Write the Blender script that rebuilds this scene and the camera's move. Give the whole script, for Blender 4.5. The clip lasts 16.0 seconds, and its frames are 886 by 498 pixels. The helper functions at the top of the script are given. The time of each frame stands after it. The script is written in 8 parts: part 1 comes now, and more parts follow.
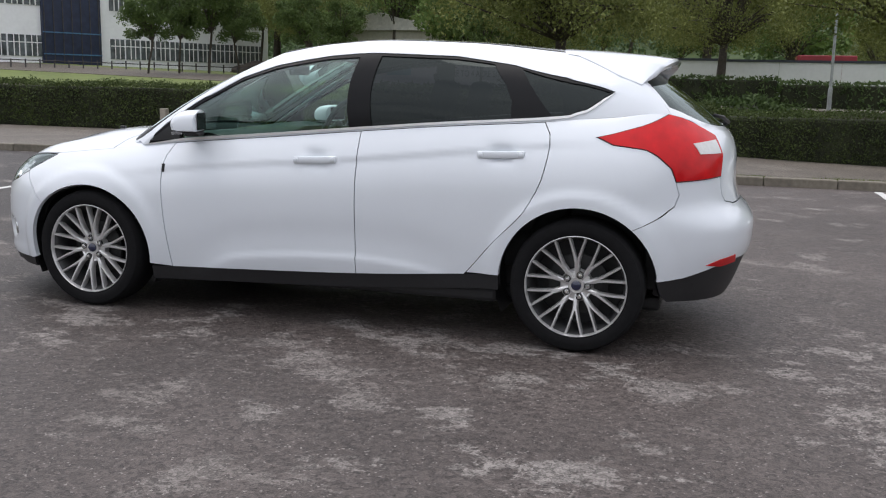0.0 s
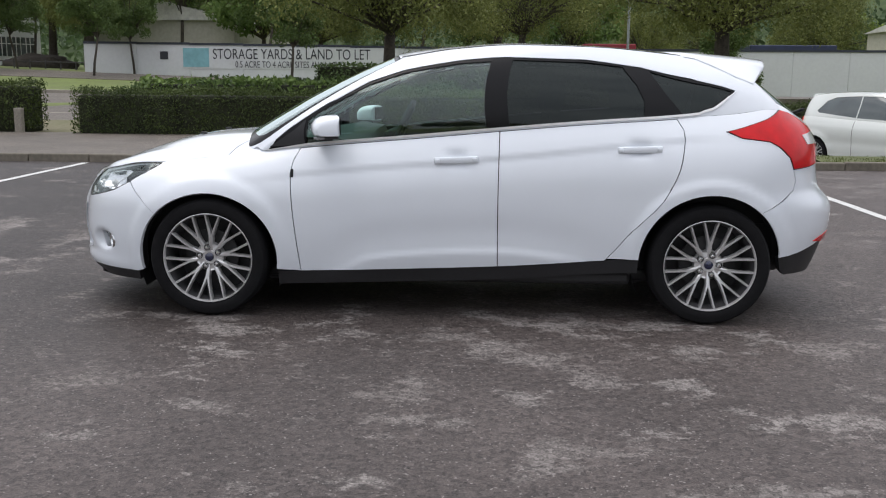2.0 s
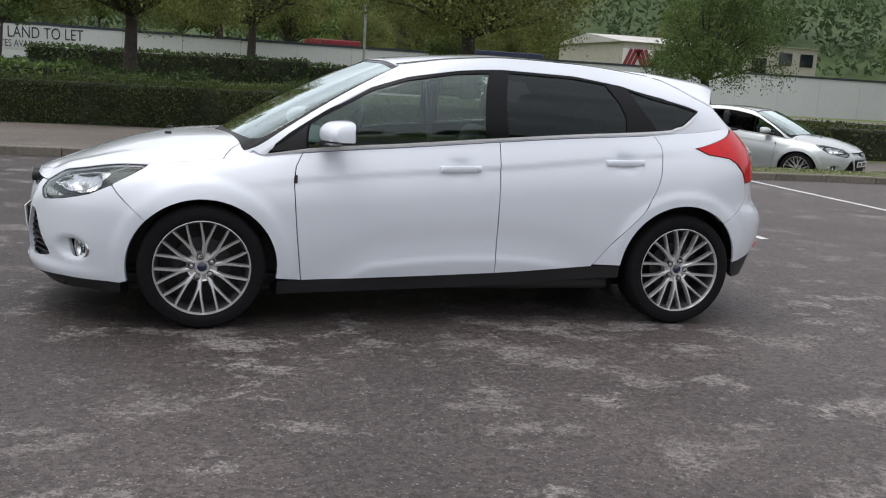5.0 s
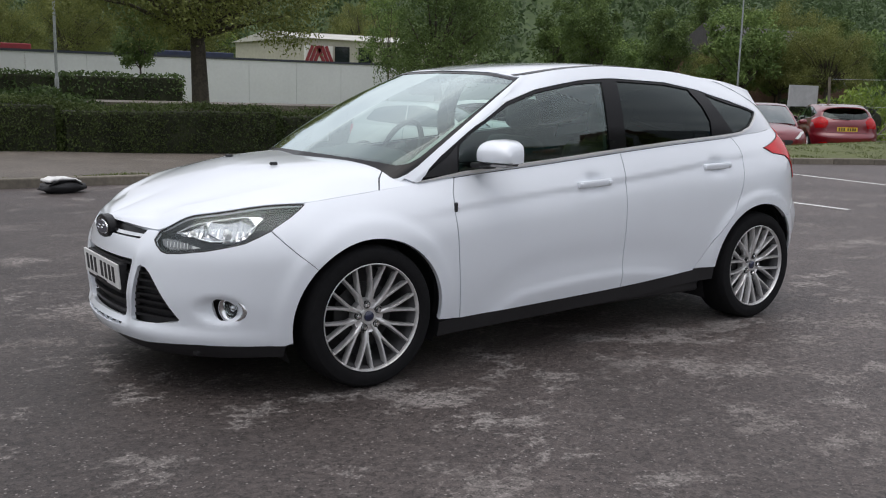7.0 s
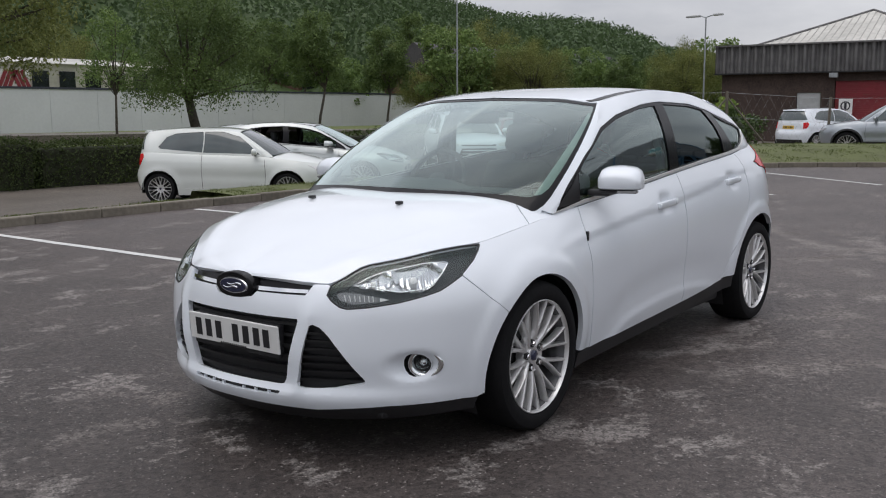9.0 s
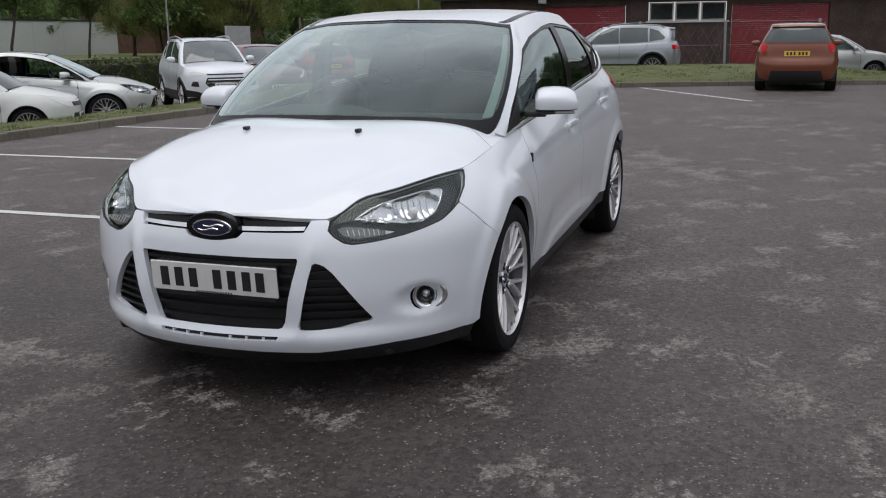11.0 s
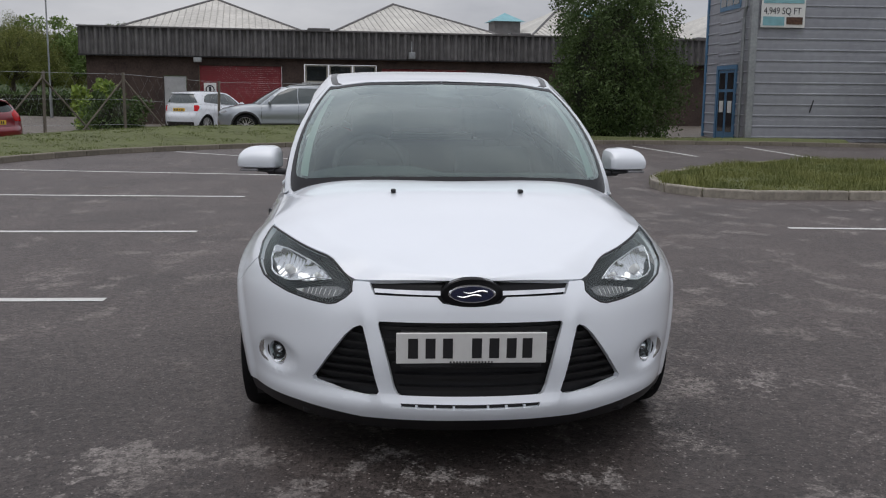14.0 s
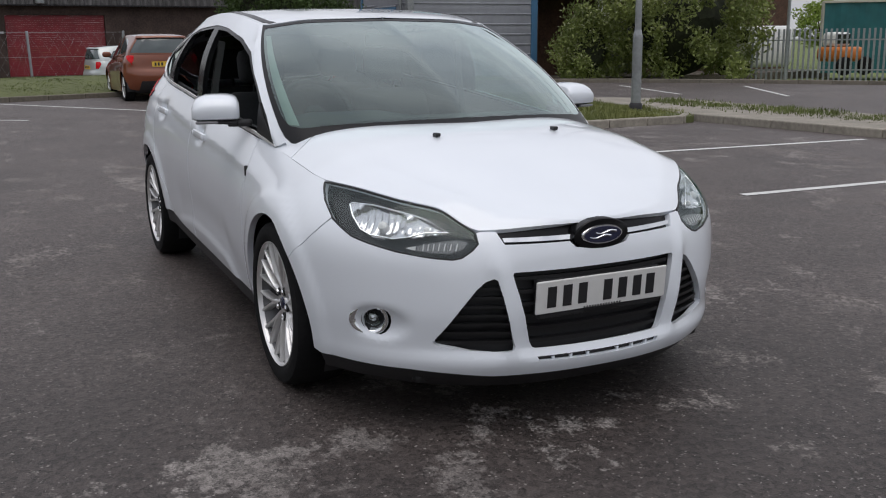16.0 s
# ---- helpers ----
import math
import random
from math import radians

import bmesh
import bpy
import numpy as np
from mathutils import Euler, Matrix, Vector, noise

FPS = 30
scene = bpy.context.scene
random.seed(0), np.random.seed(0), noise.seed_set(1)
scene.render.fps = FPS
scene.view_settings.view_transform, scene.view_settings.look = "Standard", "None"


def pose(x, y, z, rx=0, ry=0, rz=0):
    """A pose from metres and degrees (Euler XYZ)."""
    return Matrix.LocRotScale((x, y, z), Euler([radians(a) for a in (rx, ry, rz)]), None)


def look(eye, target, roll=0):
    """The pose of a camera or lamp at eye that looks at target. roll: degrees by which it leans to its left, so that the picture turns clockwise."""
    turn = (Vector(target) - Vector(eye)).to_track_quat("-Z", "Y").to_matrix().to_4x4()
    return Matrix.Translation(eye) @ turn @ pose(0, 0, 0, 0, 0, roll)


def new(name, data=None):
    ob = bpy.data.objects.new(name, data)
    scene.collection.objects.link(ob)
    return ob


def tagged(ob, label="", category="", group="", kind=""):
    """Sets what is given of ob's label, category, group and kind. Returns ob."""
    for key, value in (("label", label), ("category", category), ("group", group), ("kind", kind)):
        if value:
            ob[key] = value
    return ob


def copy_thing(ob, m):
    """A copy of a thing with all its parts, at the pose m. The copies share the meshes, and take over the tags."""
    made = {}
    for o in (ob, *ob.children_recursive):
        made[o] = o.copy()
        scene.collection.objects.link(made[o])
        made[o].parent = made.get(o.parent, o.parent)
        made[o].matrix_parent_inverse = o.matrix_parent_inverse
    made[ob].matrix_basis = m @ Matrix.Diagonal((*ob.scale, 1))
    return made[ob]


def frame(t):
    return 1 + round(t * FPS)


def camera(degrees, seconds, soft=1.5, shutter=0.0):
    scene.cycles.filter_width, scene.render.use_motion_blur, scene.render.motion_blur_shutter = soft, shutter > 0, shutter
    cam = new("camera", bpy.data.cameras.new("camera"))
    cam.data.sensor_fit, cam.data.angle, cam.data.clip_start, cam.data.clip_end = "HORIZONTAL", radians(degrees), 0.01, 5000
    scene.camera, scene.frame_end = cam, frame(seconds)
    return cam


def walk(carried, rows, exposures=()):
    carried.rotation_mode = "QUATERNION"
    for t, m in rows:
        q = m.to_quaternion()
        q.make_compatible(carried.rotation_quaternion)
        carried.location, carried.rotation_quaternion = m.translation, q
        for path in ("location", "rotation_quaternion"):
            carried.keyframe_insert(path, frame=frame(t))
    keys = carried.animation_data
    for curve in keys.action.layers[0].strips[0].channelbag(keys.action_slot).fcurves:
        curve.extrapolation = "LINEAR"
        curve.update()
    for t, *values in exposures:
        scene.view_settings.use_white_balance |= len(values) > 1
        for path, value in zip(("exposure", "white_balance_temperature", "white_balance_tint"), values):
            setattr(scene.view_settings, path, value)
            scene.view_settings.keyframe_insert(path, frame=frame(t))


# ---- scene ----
cam = camera(50.0, 16.0, 1.1)
PATH = [
    (0, (1.948, -5.2, 1.233), (1.394, -3.309, 0.892), 1.2),
    (0.5, (1.486, -5.412, 1.227), (1.083, -3.477, 0.918), 1.9),
    (1, (0.991, -5.568, 1.276), (0.751, -3.618, 0.901), 1.4),
    (1.5, (0.544, -5.671, 1.266), (0.365, -3.709, 0.918), 1.1),
    (2, (0.178, -5.781, 1.278), (0.08, -3.815, 0.921), 0.4),
    (2.5, (-0.047, -5.817, 1.278), (-0.081, -3.84, 0.977), 0.1),
    (3, (-0.163, -5.946, 1.273), (-0.143, -3.972, 0.95), 0.2),
    (3.5, (-0.236, -6.022, 1.276), (-0.149, -4.05, 0.951), 1.2),
    (3.7, (-0.276, -6.03, 1.281), (-0.177, -4.063, 0.936), 1.4),
    (5.8, (-2.255, -5.216, 1.322), (-1.447, -3.42, 0.969), 1.8),
    (6, (-2.42, -5.092, 1.305), (-1.57, -3.317, 0.945), 0.9),
    (6.5, (-2.926, -4.701, 1.296), (-1.961, -2.975, 0.992), 0.8),
    (7, (-3.411, -4.319, 1.3), (-2.268, -2.712, 0.97), 1.4),
    (7.5, (-3.826, -3.917, 1.295), (-2.537, -2.428, 0.945), 0.7),
    (8, (-4.169, -3.491, 1.314), (-2.766, -2.116, 0.942), 0.9),
    (8.5, (-4.467, -3.13, 1.33), (-2.963, -1.861, 0.973), 0.5),
    (9, (-4.666, -2.874, 1.333), (-3.083, -1.685, 1.047), -0.3),
    (9.5, (-4.845, -2.798, 1.336), (-3.2, -1.703, 1.025), -0.5),
    (9.7, (-4.902, -2.775, 1.336), (-3.244, -1.702, 1.02), -0.0),
    (11.8, (-5.107, -1.019, 1.31), (-3.189, -0.656, 0.873), -0.8),
    (12, (-5.112, -0.804, 1.315), (-3.18, -0.486, 0.905), -0.5),
    (12.5, (-5.158, -0.32, 1.333), (-3.201, -0.156, 0.957), -0.6),
    (13, (-5.184, 0.033, 1.329), (-3.213, 0.031, 0.992), -0.2),
    (13.5, (-5.295, 0.224, 1.337), (-3.325, 0.17, 0.991), -0.0),
    (14, (-5.389, 0.308, 1.332), (-3.419, 0.18, 1.013), 0.6),
    (14.5, (-5.364, 0.494, 1.306), (-3.406, 0.27, 0.964), 1.9),
    (15, (-5.225, 0.891, 1.315), (-3.322, 0.39, 0.959), 1.4),
    (15.5, (-5.037, 1.377, 1.317), (-3.199, 0.694, 0.924), -0.9),
    (16, (-4.757, 1.824, 1.292), (-3.0, 0.969, 0.864), -0.6),
]
walk(cam, [(t, look(eye, target, roll)) for t, eye, target, roll in PATH],
     [(0, .41, 6400, 12.2), (3.7, .36, 6400, 12.2), (5.8, .27, 6400, 12.2), (7, .19, 6400, 12.2), (9, .03, 6400, 12.2), (9.7, -.03, 6400, 12.2), (12, -.12, 6400, 12.4), (14, -.145, 6400, 12.4), (16, -.115, 6400, 12.4)])

# ---------------------------------------------------------------- light
world = bpy.data.worlds.new("overcast_sky")
scene.world = world
world.use_nodes = True
wn, wl = world.node_tree.nodes, world.node_tree.links
wn.clear()
w_out = wn.new("ShaderNodeOutputWorld")
w_bg = wn.new("ShaderNodeBackground")
w_sky = wn.new("ShaderNodeTexSky")
w_sky.sky_type = "NISHITA"
w_sky.sun_disc = False
w_sky.sun_elevation = radians(74)
w_sky.sun_rotation = radians(288)
w_sky.air_density, w_sky.dust_density = 1.0, 3.0
w_gain = wn.new("ShaderNodeVectorMath")
w_gain.operation = "SCALE"
w_gain.inputs["Scale"].default_value = 0.1
wl.new(w_sky.outputs["Color"], w_gain.inputs[0])
w_co = wn.new("ShaderNodeTexCoord")
w_map = wn.new("ShaderNodeMapping")
w_map.inputs["Scale"].default_value = (1.6, 1.6, 5.0)
w_noise = wn.new("ShaderNodeTexNoise")
w_noise.inputs["Scale"].default_value = 2.2
w_noise.inputs["Detail"].default_value = 7.0
w_noise.inputs["Roughness"].default_value = 0.55
w_ramp = wn.new("ShaderNodeValToRGB")
w_ramp.color_ramp.elements[0].position = 0.32
w_ramp.color_ramp.elements[0].color = (0.61, 0.63, 0.68, 1)
w_ramp.color_ramp.elements[1].position = 0.68
w_ramp.color_ramp.elements[1].color = (0.97, 0.98, 1.0, 1)
wl.new(w_co.outputs["Generated"], w_map.inputs["Vector"])
wl.new(w_map.outputs["Vector"], w_noise.inputs["Vector"])
wl.new(w_noise.outputs["Fac"], w_ramp.inputs["Fac"])
w_mix = wn.new("ShaderNodeMix")
w_mix.data_type = "RGBA"
w_mix.inputs["Factor"].default_value = 0.86
wl.new(w_gain.outputs["Vector"], w_mix.inputs["A"])
wl.new(w_ramp.outputs["Color"], w_mix.inputs["B"])
# overcast: brighter overhead than at the horizon
w_sep = wn.new("ShaderNodeSeparateXYZ")
wl.new(w_co.outputs["Generated"], w_sep.inputs["Vector"])
w_up = wn.new("ShaderNodeMapRange")
w_up.inputs["From Min"].default_value, w_up.inputs["From Max"].default_value = 0.0, 1.0
w_up.inputs["To Min"].default_value, w_up.inputs["To Max"].default_value = 0.78, 1.62
wl.new(w_sep.outputs["Z"], w_up.inputs["Value"])
w_dome = wn.new("ShaderNodeVectorMath")
w_dome.operation = "SCALE"
wl.new(w_mix.outputs["Result"], w_dome.inputs[0])
wl.new(w_up.outputs["Result"], w_dome.inputs["Scale"])
wl.new(w_dome.outputs["Vector"], w_bg.inputs["Color"])
w_bg.inputs["Strength"].default_value = 0.88
wl.new(w_bg.outputs["Background"], w_out.inputs["Surface"])

sun_data = bpy.data.lights.new("sun", "SUN")
sun_data.energy, sun_data.angle, sun_data.color = 0.90, radians(50), (1.0, 0.96, 0.9)
sun = new("sun", sun_data)
sun.matrix_world = look((-6, 2, 24), (0, 0, 0))

# ---------------------------------------------------------------- materials


def shader(name, base, rough=0.6, metal=0.0, vary=0.12, grain=30.0, bump=0.0, coat=0.0, second=None, blotch=2.0,
           spec=0.5, per_object=0.0, bump_scale=None):
    """Principled material with colour variation at two scales and a fine relief."""
    m = bpy.data.materials.new(name)
    m.use_nodes = True
    n, l = m.node_tree.nodes, m.node_tree.links
    b = n["Principled BSDF"]
    b.inputs["Roughness"].default_value = rough
    b.inputs["Metallic"].default_value = metal
    b.inputs["Coat Weight"].default_value = coat
    b.inputs["Coat Roughness"].default_value = 0.04
    b.inputs["Specular IOR Level"].default_value = spec
    second = second or tuple(c * (1 - 2 * vary) for c in base)
    co = n.new("ShaderNodeTexCoord")
    big, fine = n.new("ShaderNodeTexNoise"), n.new("ShaderNodeTexNoise")
    big.inputs["Scale"].default_value, big.inputs["Detail"].default_value = blotch, 4.0
    fine.inputs["Scale"].default_value, fine.inputs["Detail"].default_value = grain, 5.0
    for t in (big, fine):
        l.new(co.outputs["Object"], t.inputs["Vector"])
    add = n.new("ShaderNodeMath")
    add.operation = "ADD"
    l.new(big.outputs["Fac"], add.inputs[0])
    l.new(fine.outputs["Fac"], add.inputs[1])
    ramp = n.new("ShaderNodeMapRange")
    ramp.inputs["From Min"].default_value, ramp.inputs["From Max"].default_value = 0.7, 1.3
    l.new(add.outputs[0], ramp.inputs["Value"])
    mix = n.new("ShaderNodeMix")
    mix.data_type = "RGBA"
    mix.inputs["A"].default_value, mix.inputs["B"].default_value = (*second, 1), (*base, 1)
    l.new(ramp.outputs["Result"], mix.inputs["Factor"])
    colour = mix.outputs["Result"]
    if per_object:
        info = n.new("ShaderNodeObjectInfo")
        hsv = n.new("ShaderNodeHueSaturation")
        rng = n.new("ShaderNodeMapRange")
        rng.inputs["To Min"].default_value, rng.inputs["To Max"].default_value = 1 - per_object, 1 + per_object
        l.new(info.outputs["Random"], rng.inputs["Value"])
        l.new(rng.outputs["Result"], hsv.inputs["Value"])
        l.new(colour, hsv.inputs["Color"])
        colour = hsv.outputs["Color"]
    l.new(colour, b.inputs["Base Color"])
    if bump:
        bp = n.new("ShaderNodeBump")
        bp.inputs["Strength"].default_value = bump
        bp.inputs["Distance"].default_value = 0.01
        if bump_scale:
            rel = n.new("ShaderNodeTexNoise")
            rel.inputs["Scale"].default_value, rel.inputs["Detail"].default_value = bump_scale, 3.0
            l.new(co.outputs["Object"], rel.inputs["Vector"])
            l.new(rel.outputs["Fac"], bp.inputs["Height"])
        else:
            l.new(fine.outputs["Fac"], bp.inputs["Height"])
        l.new(bp.outputs["Normal"], b.inputs["Normal"])
    return m


def glass(name, tint, f0=0.07, power=4.0, gain=None):
    """A thin tinted pane: part clear, glossier towards a glancing view."""
    m = bpy.data.materials.new(name)
    m.use_nodes = True
    n, l = m.node_tree.nodes, m.node_tree.links
    n.clear()
    out = n.new("ShaderNodeOutputMaterial")
    mix = n.new("ShaderNodeMixShader")
    lw = n.new("ShaderNodeLayerWeight")
    lw.inputs["Blend"].default_value = 0.5
    pw = n.new("ShaderNodeMath")
    pw.operation = "POWER"
    pw.inputs[1].default_value = power
    l.new(lw.outputs["Facing"], pw.inputs[0])
    mul = n.new("ShaderNodeMath")
    mul.operation = "MULTIPLY_ADD"
    mul.use_clamp = True
    mul.inputs[1].default_value, mul.inputs[2].default_value = gain or 1 - f0, f0
    l.new(pw.outputs[0], mul.inputs[0])
    tr = n.new("ShaderNodeBsdfTransparent")
    tr.inputs["Color"].default_value = (*tint, 1)
    gl = n.new("ShaderNodeBsdfGlossy")
    gl.inputs["Roughness"].default_value = 0.0
    gl.inputs["Color"].default_value = (0.87, 0.98, 0.96, 1)
    l.new(mul.outputs[0], mix.inputs["Fac"])
    l.new(tr.outputs[0], mix.inputs[1])
    l.new(gl.outputs[0], mix.inputs[2])
    l.new(mix.outputs[0], out.inputs["Surface"])
    return m


M_WHITE = shader("white_car_paint", (0.77, 0.81, 0.86), 0.32, vary=0.01, grain=6, coat=1.0, blotch=1.0)
M_BLACK = shader("black_plastic", (0.018, 0.018, 0.02), 0.5, vary=0.15, grain=60, bump=0.05)
M_GLOSSBLACK = shader("gloss_black_trim", (0.008, 0.008, 0.009), 0.22, vary=0.05, coat=0.0, spec=.2)
M_SLAT = shader("satin_black_slat", (0.014, 0.014, 0.015), 0.35, vary=0.1, spec=.4)
M_RUBBER = shader("tyre_rubber", (0.010, 0.010, 0.011), 0.85, vary=0.2, grain=40, bump=0.15, spec=.2)
M_ALLOY = shader("alloy_silver", (0.75, 0.745, 0.74), 0.35, metal=0.72, vary=0.06, grain=25, blotch=8)
M_DARKMETAL = shader("brake_iron", (0.05, 0.05, 0.05), 0.55, metal=0.6, vary=0.3, grain=30)
M_SATIN = shader("satin_chrome", (0.88, 0.88, 0.88), 0.42, metal=0.55, vary=0.02)
M_BARREL = shader("rim_barrel_grey", (0.14, 0.14, 0.145), 0.42, metal=0.6, vary=0.2, grain=20)
M_CHROME = shader("chrome", (0.85, 0.86, 0.87), 0.08, metal=1.0, vary=0.02)
M_RED = shader("red_lens", (0.66, 0.004, 0.008), 0.25, vary=0.14, grain=18, coat=.25, blotch=6, spec=.22)
M_LENSWHITE = shader("clear_lens", (0.75, 0.75, 0.74), 0.15, vary=0.1, grain=50, coat=1.0)
M_REDDEEP = shader("deep_red_lens", (0.45, 0.003, 0.005), 0.2, vary=0.14, grain=18, coat=.0, blotch=6, spec=.3)
M_LAMPDARK = shader("lamp_housing_grey", (0.060, 0.061, 0.066), 0.7, vary=0.1, spec=.2)
M_LENSGREY = shader("grey_lens", (0.22, 0.22, 0.225), 0.2, vary=0.15, grain=60, coat=.5)
M_LINING = shader("pale_lining", (0.55, 0.56, 0.54), 0.8, vary=0.05, grain=40)
M_REFLECT = shader("lamp_reflector", (0.70, 0.70, 0.72), 0.10, metal=1.0, vary=0.05, grain=30)
M_PLATE = shader("plate_white", (0.72, 0.72, 0.70), 0.4, vary=0.04)
M_YPLATE = shader("plate_yellow", (0.75, 0.48, 0.05), 0.4, vary=0.04)
M_INTERIOR = shader("cabin_dark_fabric", (0.025, 0.027, 0.03), 0.8, vary=0.2, grain=50, bump=0.1)
M_CABINGREY = shader("cabin_grey_trim", (0.075, 0.08, 0.08), 0.7, vary=0.1, grain=40)
M_BADGE = shader("badge_blue", (0.012, 0.017, 0.055), 0.2, vary=0.1, coat=1.0)
M_GLASS = glass("window_glass_green", (0.60, 0.84, 0.76), .085, 2.5)
M_PRIVACY = glass("window_glass_privacy", (0.045, 0.042, 0.05), .038)
M_SCREEN = glass("windscreen_glass", (0.47, 0.60, 0.56), .04, 3.5, 2.1)
M_LAMPGLASS = glass("lamp_cover", (0.93, 0.95, 0.95), .05)

# ---------------------------------------------------------------- mesh helpers


def add_mesh(name, verts, faces, mat, parent=None, label="", smooth=True):
    me = bpy.data.meshes.new(name)
    me.from_pydata([tuple(v) for v in verts], [], faces)
    me.validate()
    if smooth:
        me.shade_smooth()
    if mat:
        me.materials.append(mat)
    ob = new(name, me)
    if parent:
        ob.parent = parent
    if label:
        ob["label"] = label
    return ob


def part(name, bm, mat, parent=None, label="", smooth=False, angle=None, recalc=True):
    if recalc:
        bmesh.ops.recalc_face_normals(bm, faces=bm.faces)
    me = bpy.data.meshes.new(name)
    bm.to_mesh(me)
    bm.free()
    if smooth:
        me.shade_smooth()
        if angle:
            me.set_sharp_from_angle(angle=radians(angle))
    if mat:
        me.materials.append(mat)
    ob = new(name, me)
    if parent:
        ob.parent = parent
    if label:
        ob["label"] = label
    return ob


def thing(name, label, category, group="", kind="", at=None):
    ob = new(name)
    ob.empty_display_size = 0.1
    if at is not None:
        ob.matrix_world = at
    return tagged(ob, label, category, group, kind)


def box(bm, x0, x1, y0, y1, z0, z1, bevel=0.0, m=None):
    """A box in bm, its edges bevelled."""
    g = bmesh.ops.create_cube(bm, size=1.0, matrix=Matrix.Translation(((x0 + x1) / 2, (y0 + y1) / 2, (z0 + z1) / 2))
                              @ Matrix.Diagonal((abs(x1 - x0), abs(y1 - y0), abs(z1 - z0), 1)))
    vs = g["verts"]
    if bevel:
        es = list({e for v in vs for e in v.link_edges})
        r = bmesh.ops.bevel(bm, geom=es, offset=bevel, segments=2, profile=0.5, affect="EDGES")
        vs = list({v for v in r["verts"]} | {v for v in vs if v.is_valid})
    if m is not None:
        bmesh.ops.transform(bm, matrix=m, verts=[v for v in vs if v.is_valid])
    return vs


def boxed(*a, **k):
    bm = bmesh.new()
    box(bm, *a, **k)
    return bm


def tube(bm, pts, r, sides=8, r1=None, caps=True):
    """A round bar along the points, tapering from r to r1."""
    pts = [Vector(p) for p in pts]
    r1 = r if r1 is None else r1
    rings = []
    side = None
    for i, p in enumerate(pts):
        d = (pts[min(i + 1, len(pts) - 1)] - pts[max(i - 1, 0)]).normalized()
        if side is None:
            side = d.orthogonal().normalized()
        side = (side - d * side.dot(d)).normalized()
        up = d.cross(side)
        rr = r + (r1 - r) * i / max(1, len(pts) - 1)
        rings.append([bm.verts.new(p + rr * (math.cos(a) * side + math.sin(a) * up))
                      for a in (2 * math.pi * k / sides for k in range(sides))])
    for a, b in zip(rings, rings[1:]):
        for k in range(sides):
            bm.faces.new((a[k], a[(k + 1) % sides], b[(k + 1) % sides], b[k]))
    if caps:
        bm.faces.new(rings[0][::-1])
        bm.faces.new(rings[-1])


def lathe(bm, profile, axis="y", steps=48, centre=(0, 0, 0), close=False):
    """Turns (radius, along) points round an axis through centre."""
    rings = []
    for r, a in profile:
        ring = []
        for k in range(steps):
            t = 2 * math.pi * k / steps
            c, s = r * math.cos(t), r * math.sin(t)
            p = {"y": (c, a, s), "x": (a, c, s), "z": (c, s, a)}[axis]
            ring.append(bm.verts.new(Vector(p) + Vector(centre)))
        rings.append(ring)
    if close:
        rings.append(rings[0])
    for a, b in zip(rings, rings[1:]):
        for k in range(steps):
            bm.faces.new((a[k], a[(k + 1) % steps], b[(k + 1) % steps], b[k]))


def spline(keys):
    """A smooth curve through (x, value) keys that does not overshoot."""
    xs, ys = np.array([k[0] for k in keys], float), np.array([k[1] for k in keys], float)
    h, d = np.diff(xs), np.diff(ys) / np.diff(xs)
    m = np.zeros(len(xs))
    m[0], m[-1] = d[0], d[-1]
    for i in range(1, len(xs) - 1):
        if d[i - 1] * d[i] > 0:
            w1, w2 = 2 * h[i] + h[i - 1], h[i] + 2 * h[i - 1]
            m[i] = (w1 + w2) / (w1 / d[i - 1] + w2 / d[i])

    def f(x):
        x = min(max(float(x), xs[0]), xs[-1])
        i = min(int(np.searchsorted(xs, x, side="right")) - 1, len(h) - 1)
        t = (x - xs[i]) / h[i]
        return float((1 + 2 * t) * (1 - t) ** 2 * ys[i] + t * (1 - t) ** 2 * h[i] * m[i]
                     + t * t * (3 - 2 * t) * ys[i + 1] + t * t * (t - 1) * h[i] * m[i + 1])
    return f


def bars(name, width, height, count, mat, parent, m, gap=0.3):
    """A row of plain upright bars in place of characters, lying on the x-z plane of m."""
    bm = bmesh.new()
    step = width / count
    for i in range(count):
        x = -width / 2 + step * (i + 0.5)
        box(bm, x - step * (1 - gap) / 2, x + step * (1 - gap) / 2, -0.001, 0.001, -height / 2, height / 2)
    bmesh.ops.transform(bm, matrix=m, verts=bm.verts)
    return part(name, bm, mat, parent, "dark bars in place of characters")

# ---------------------------------------------------------------- ground, kerbs, lines


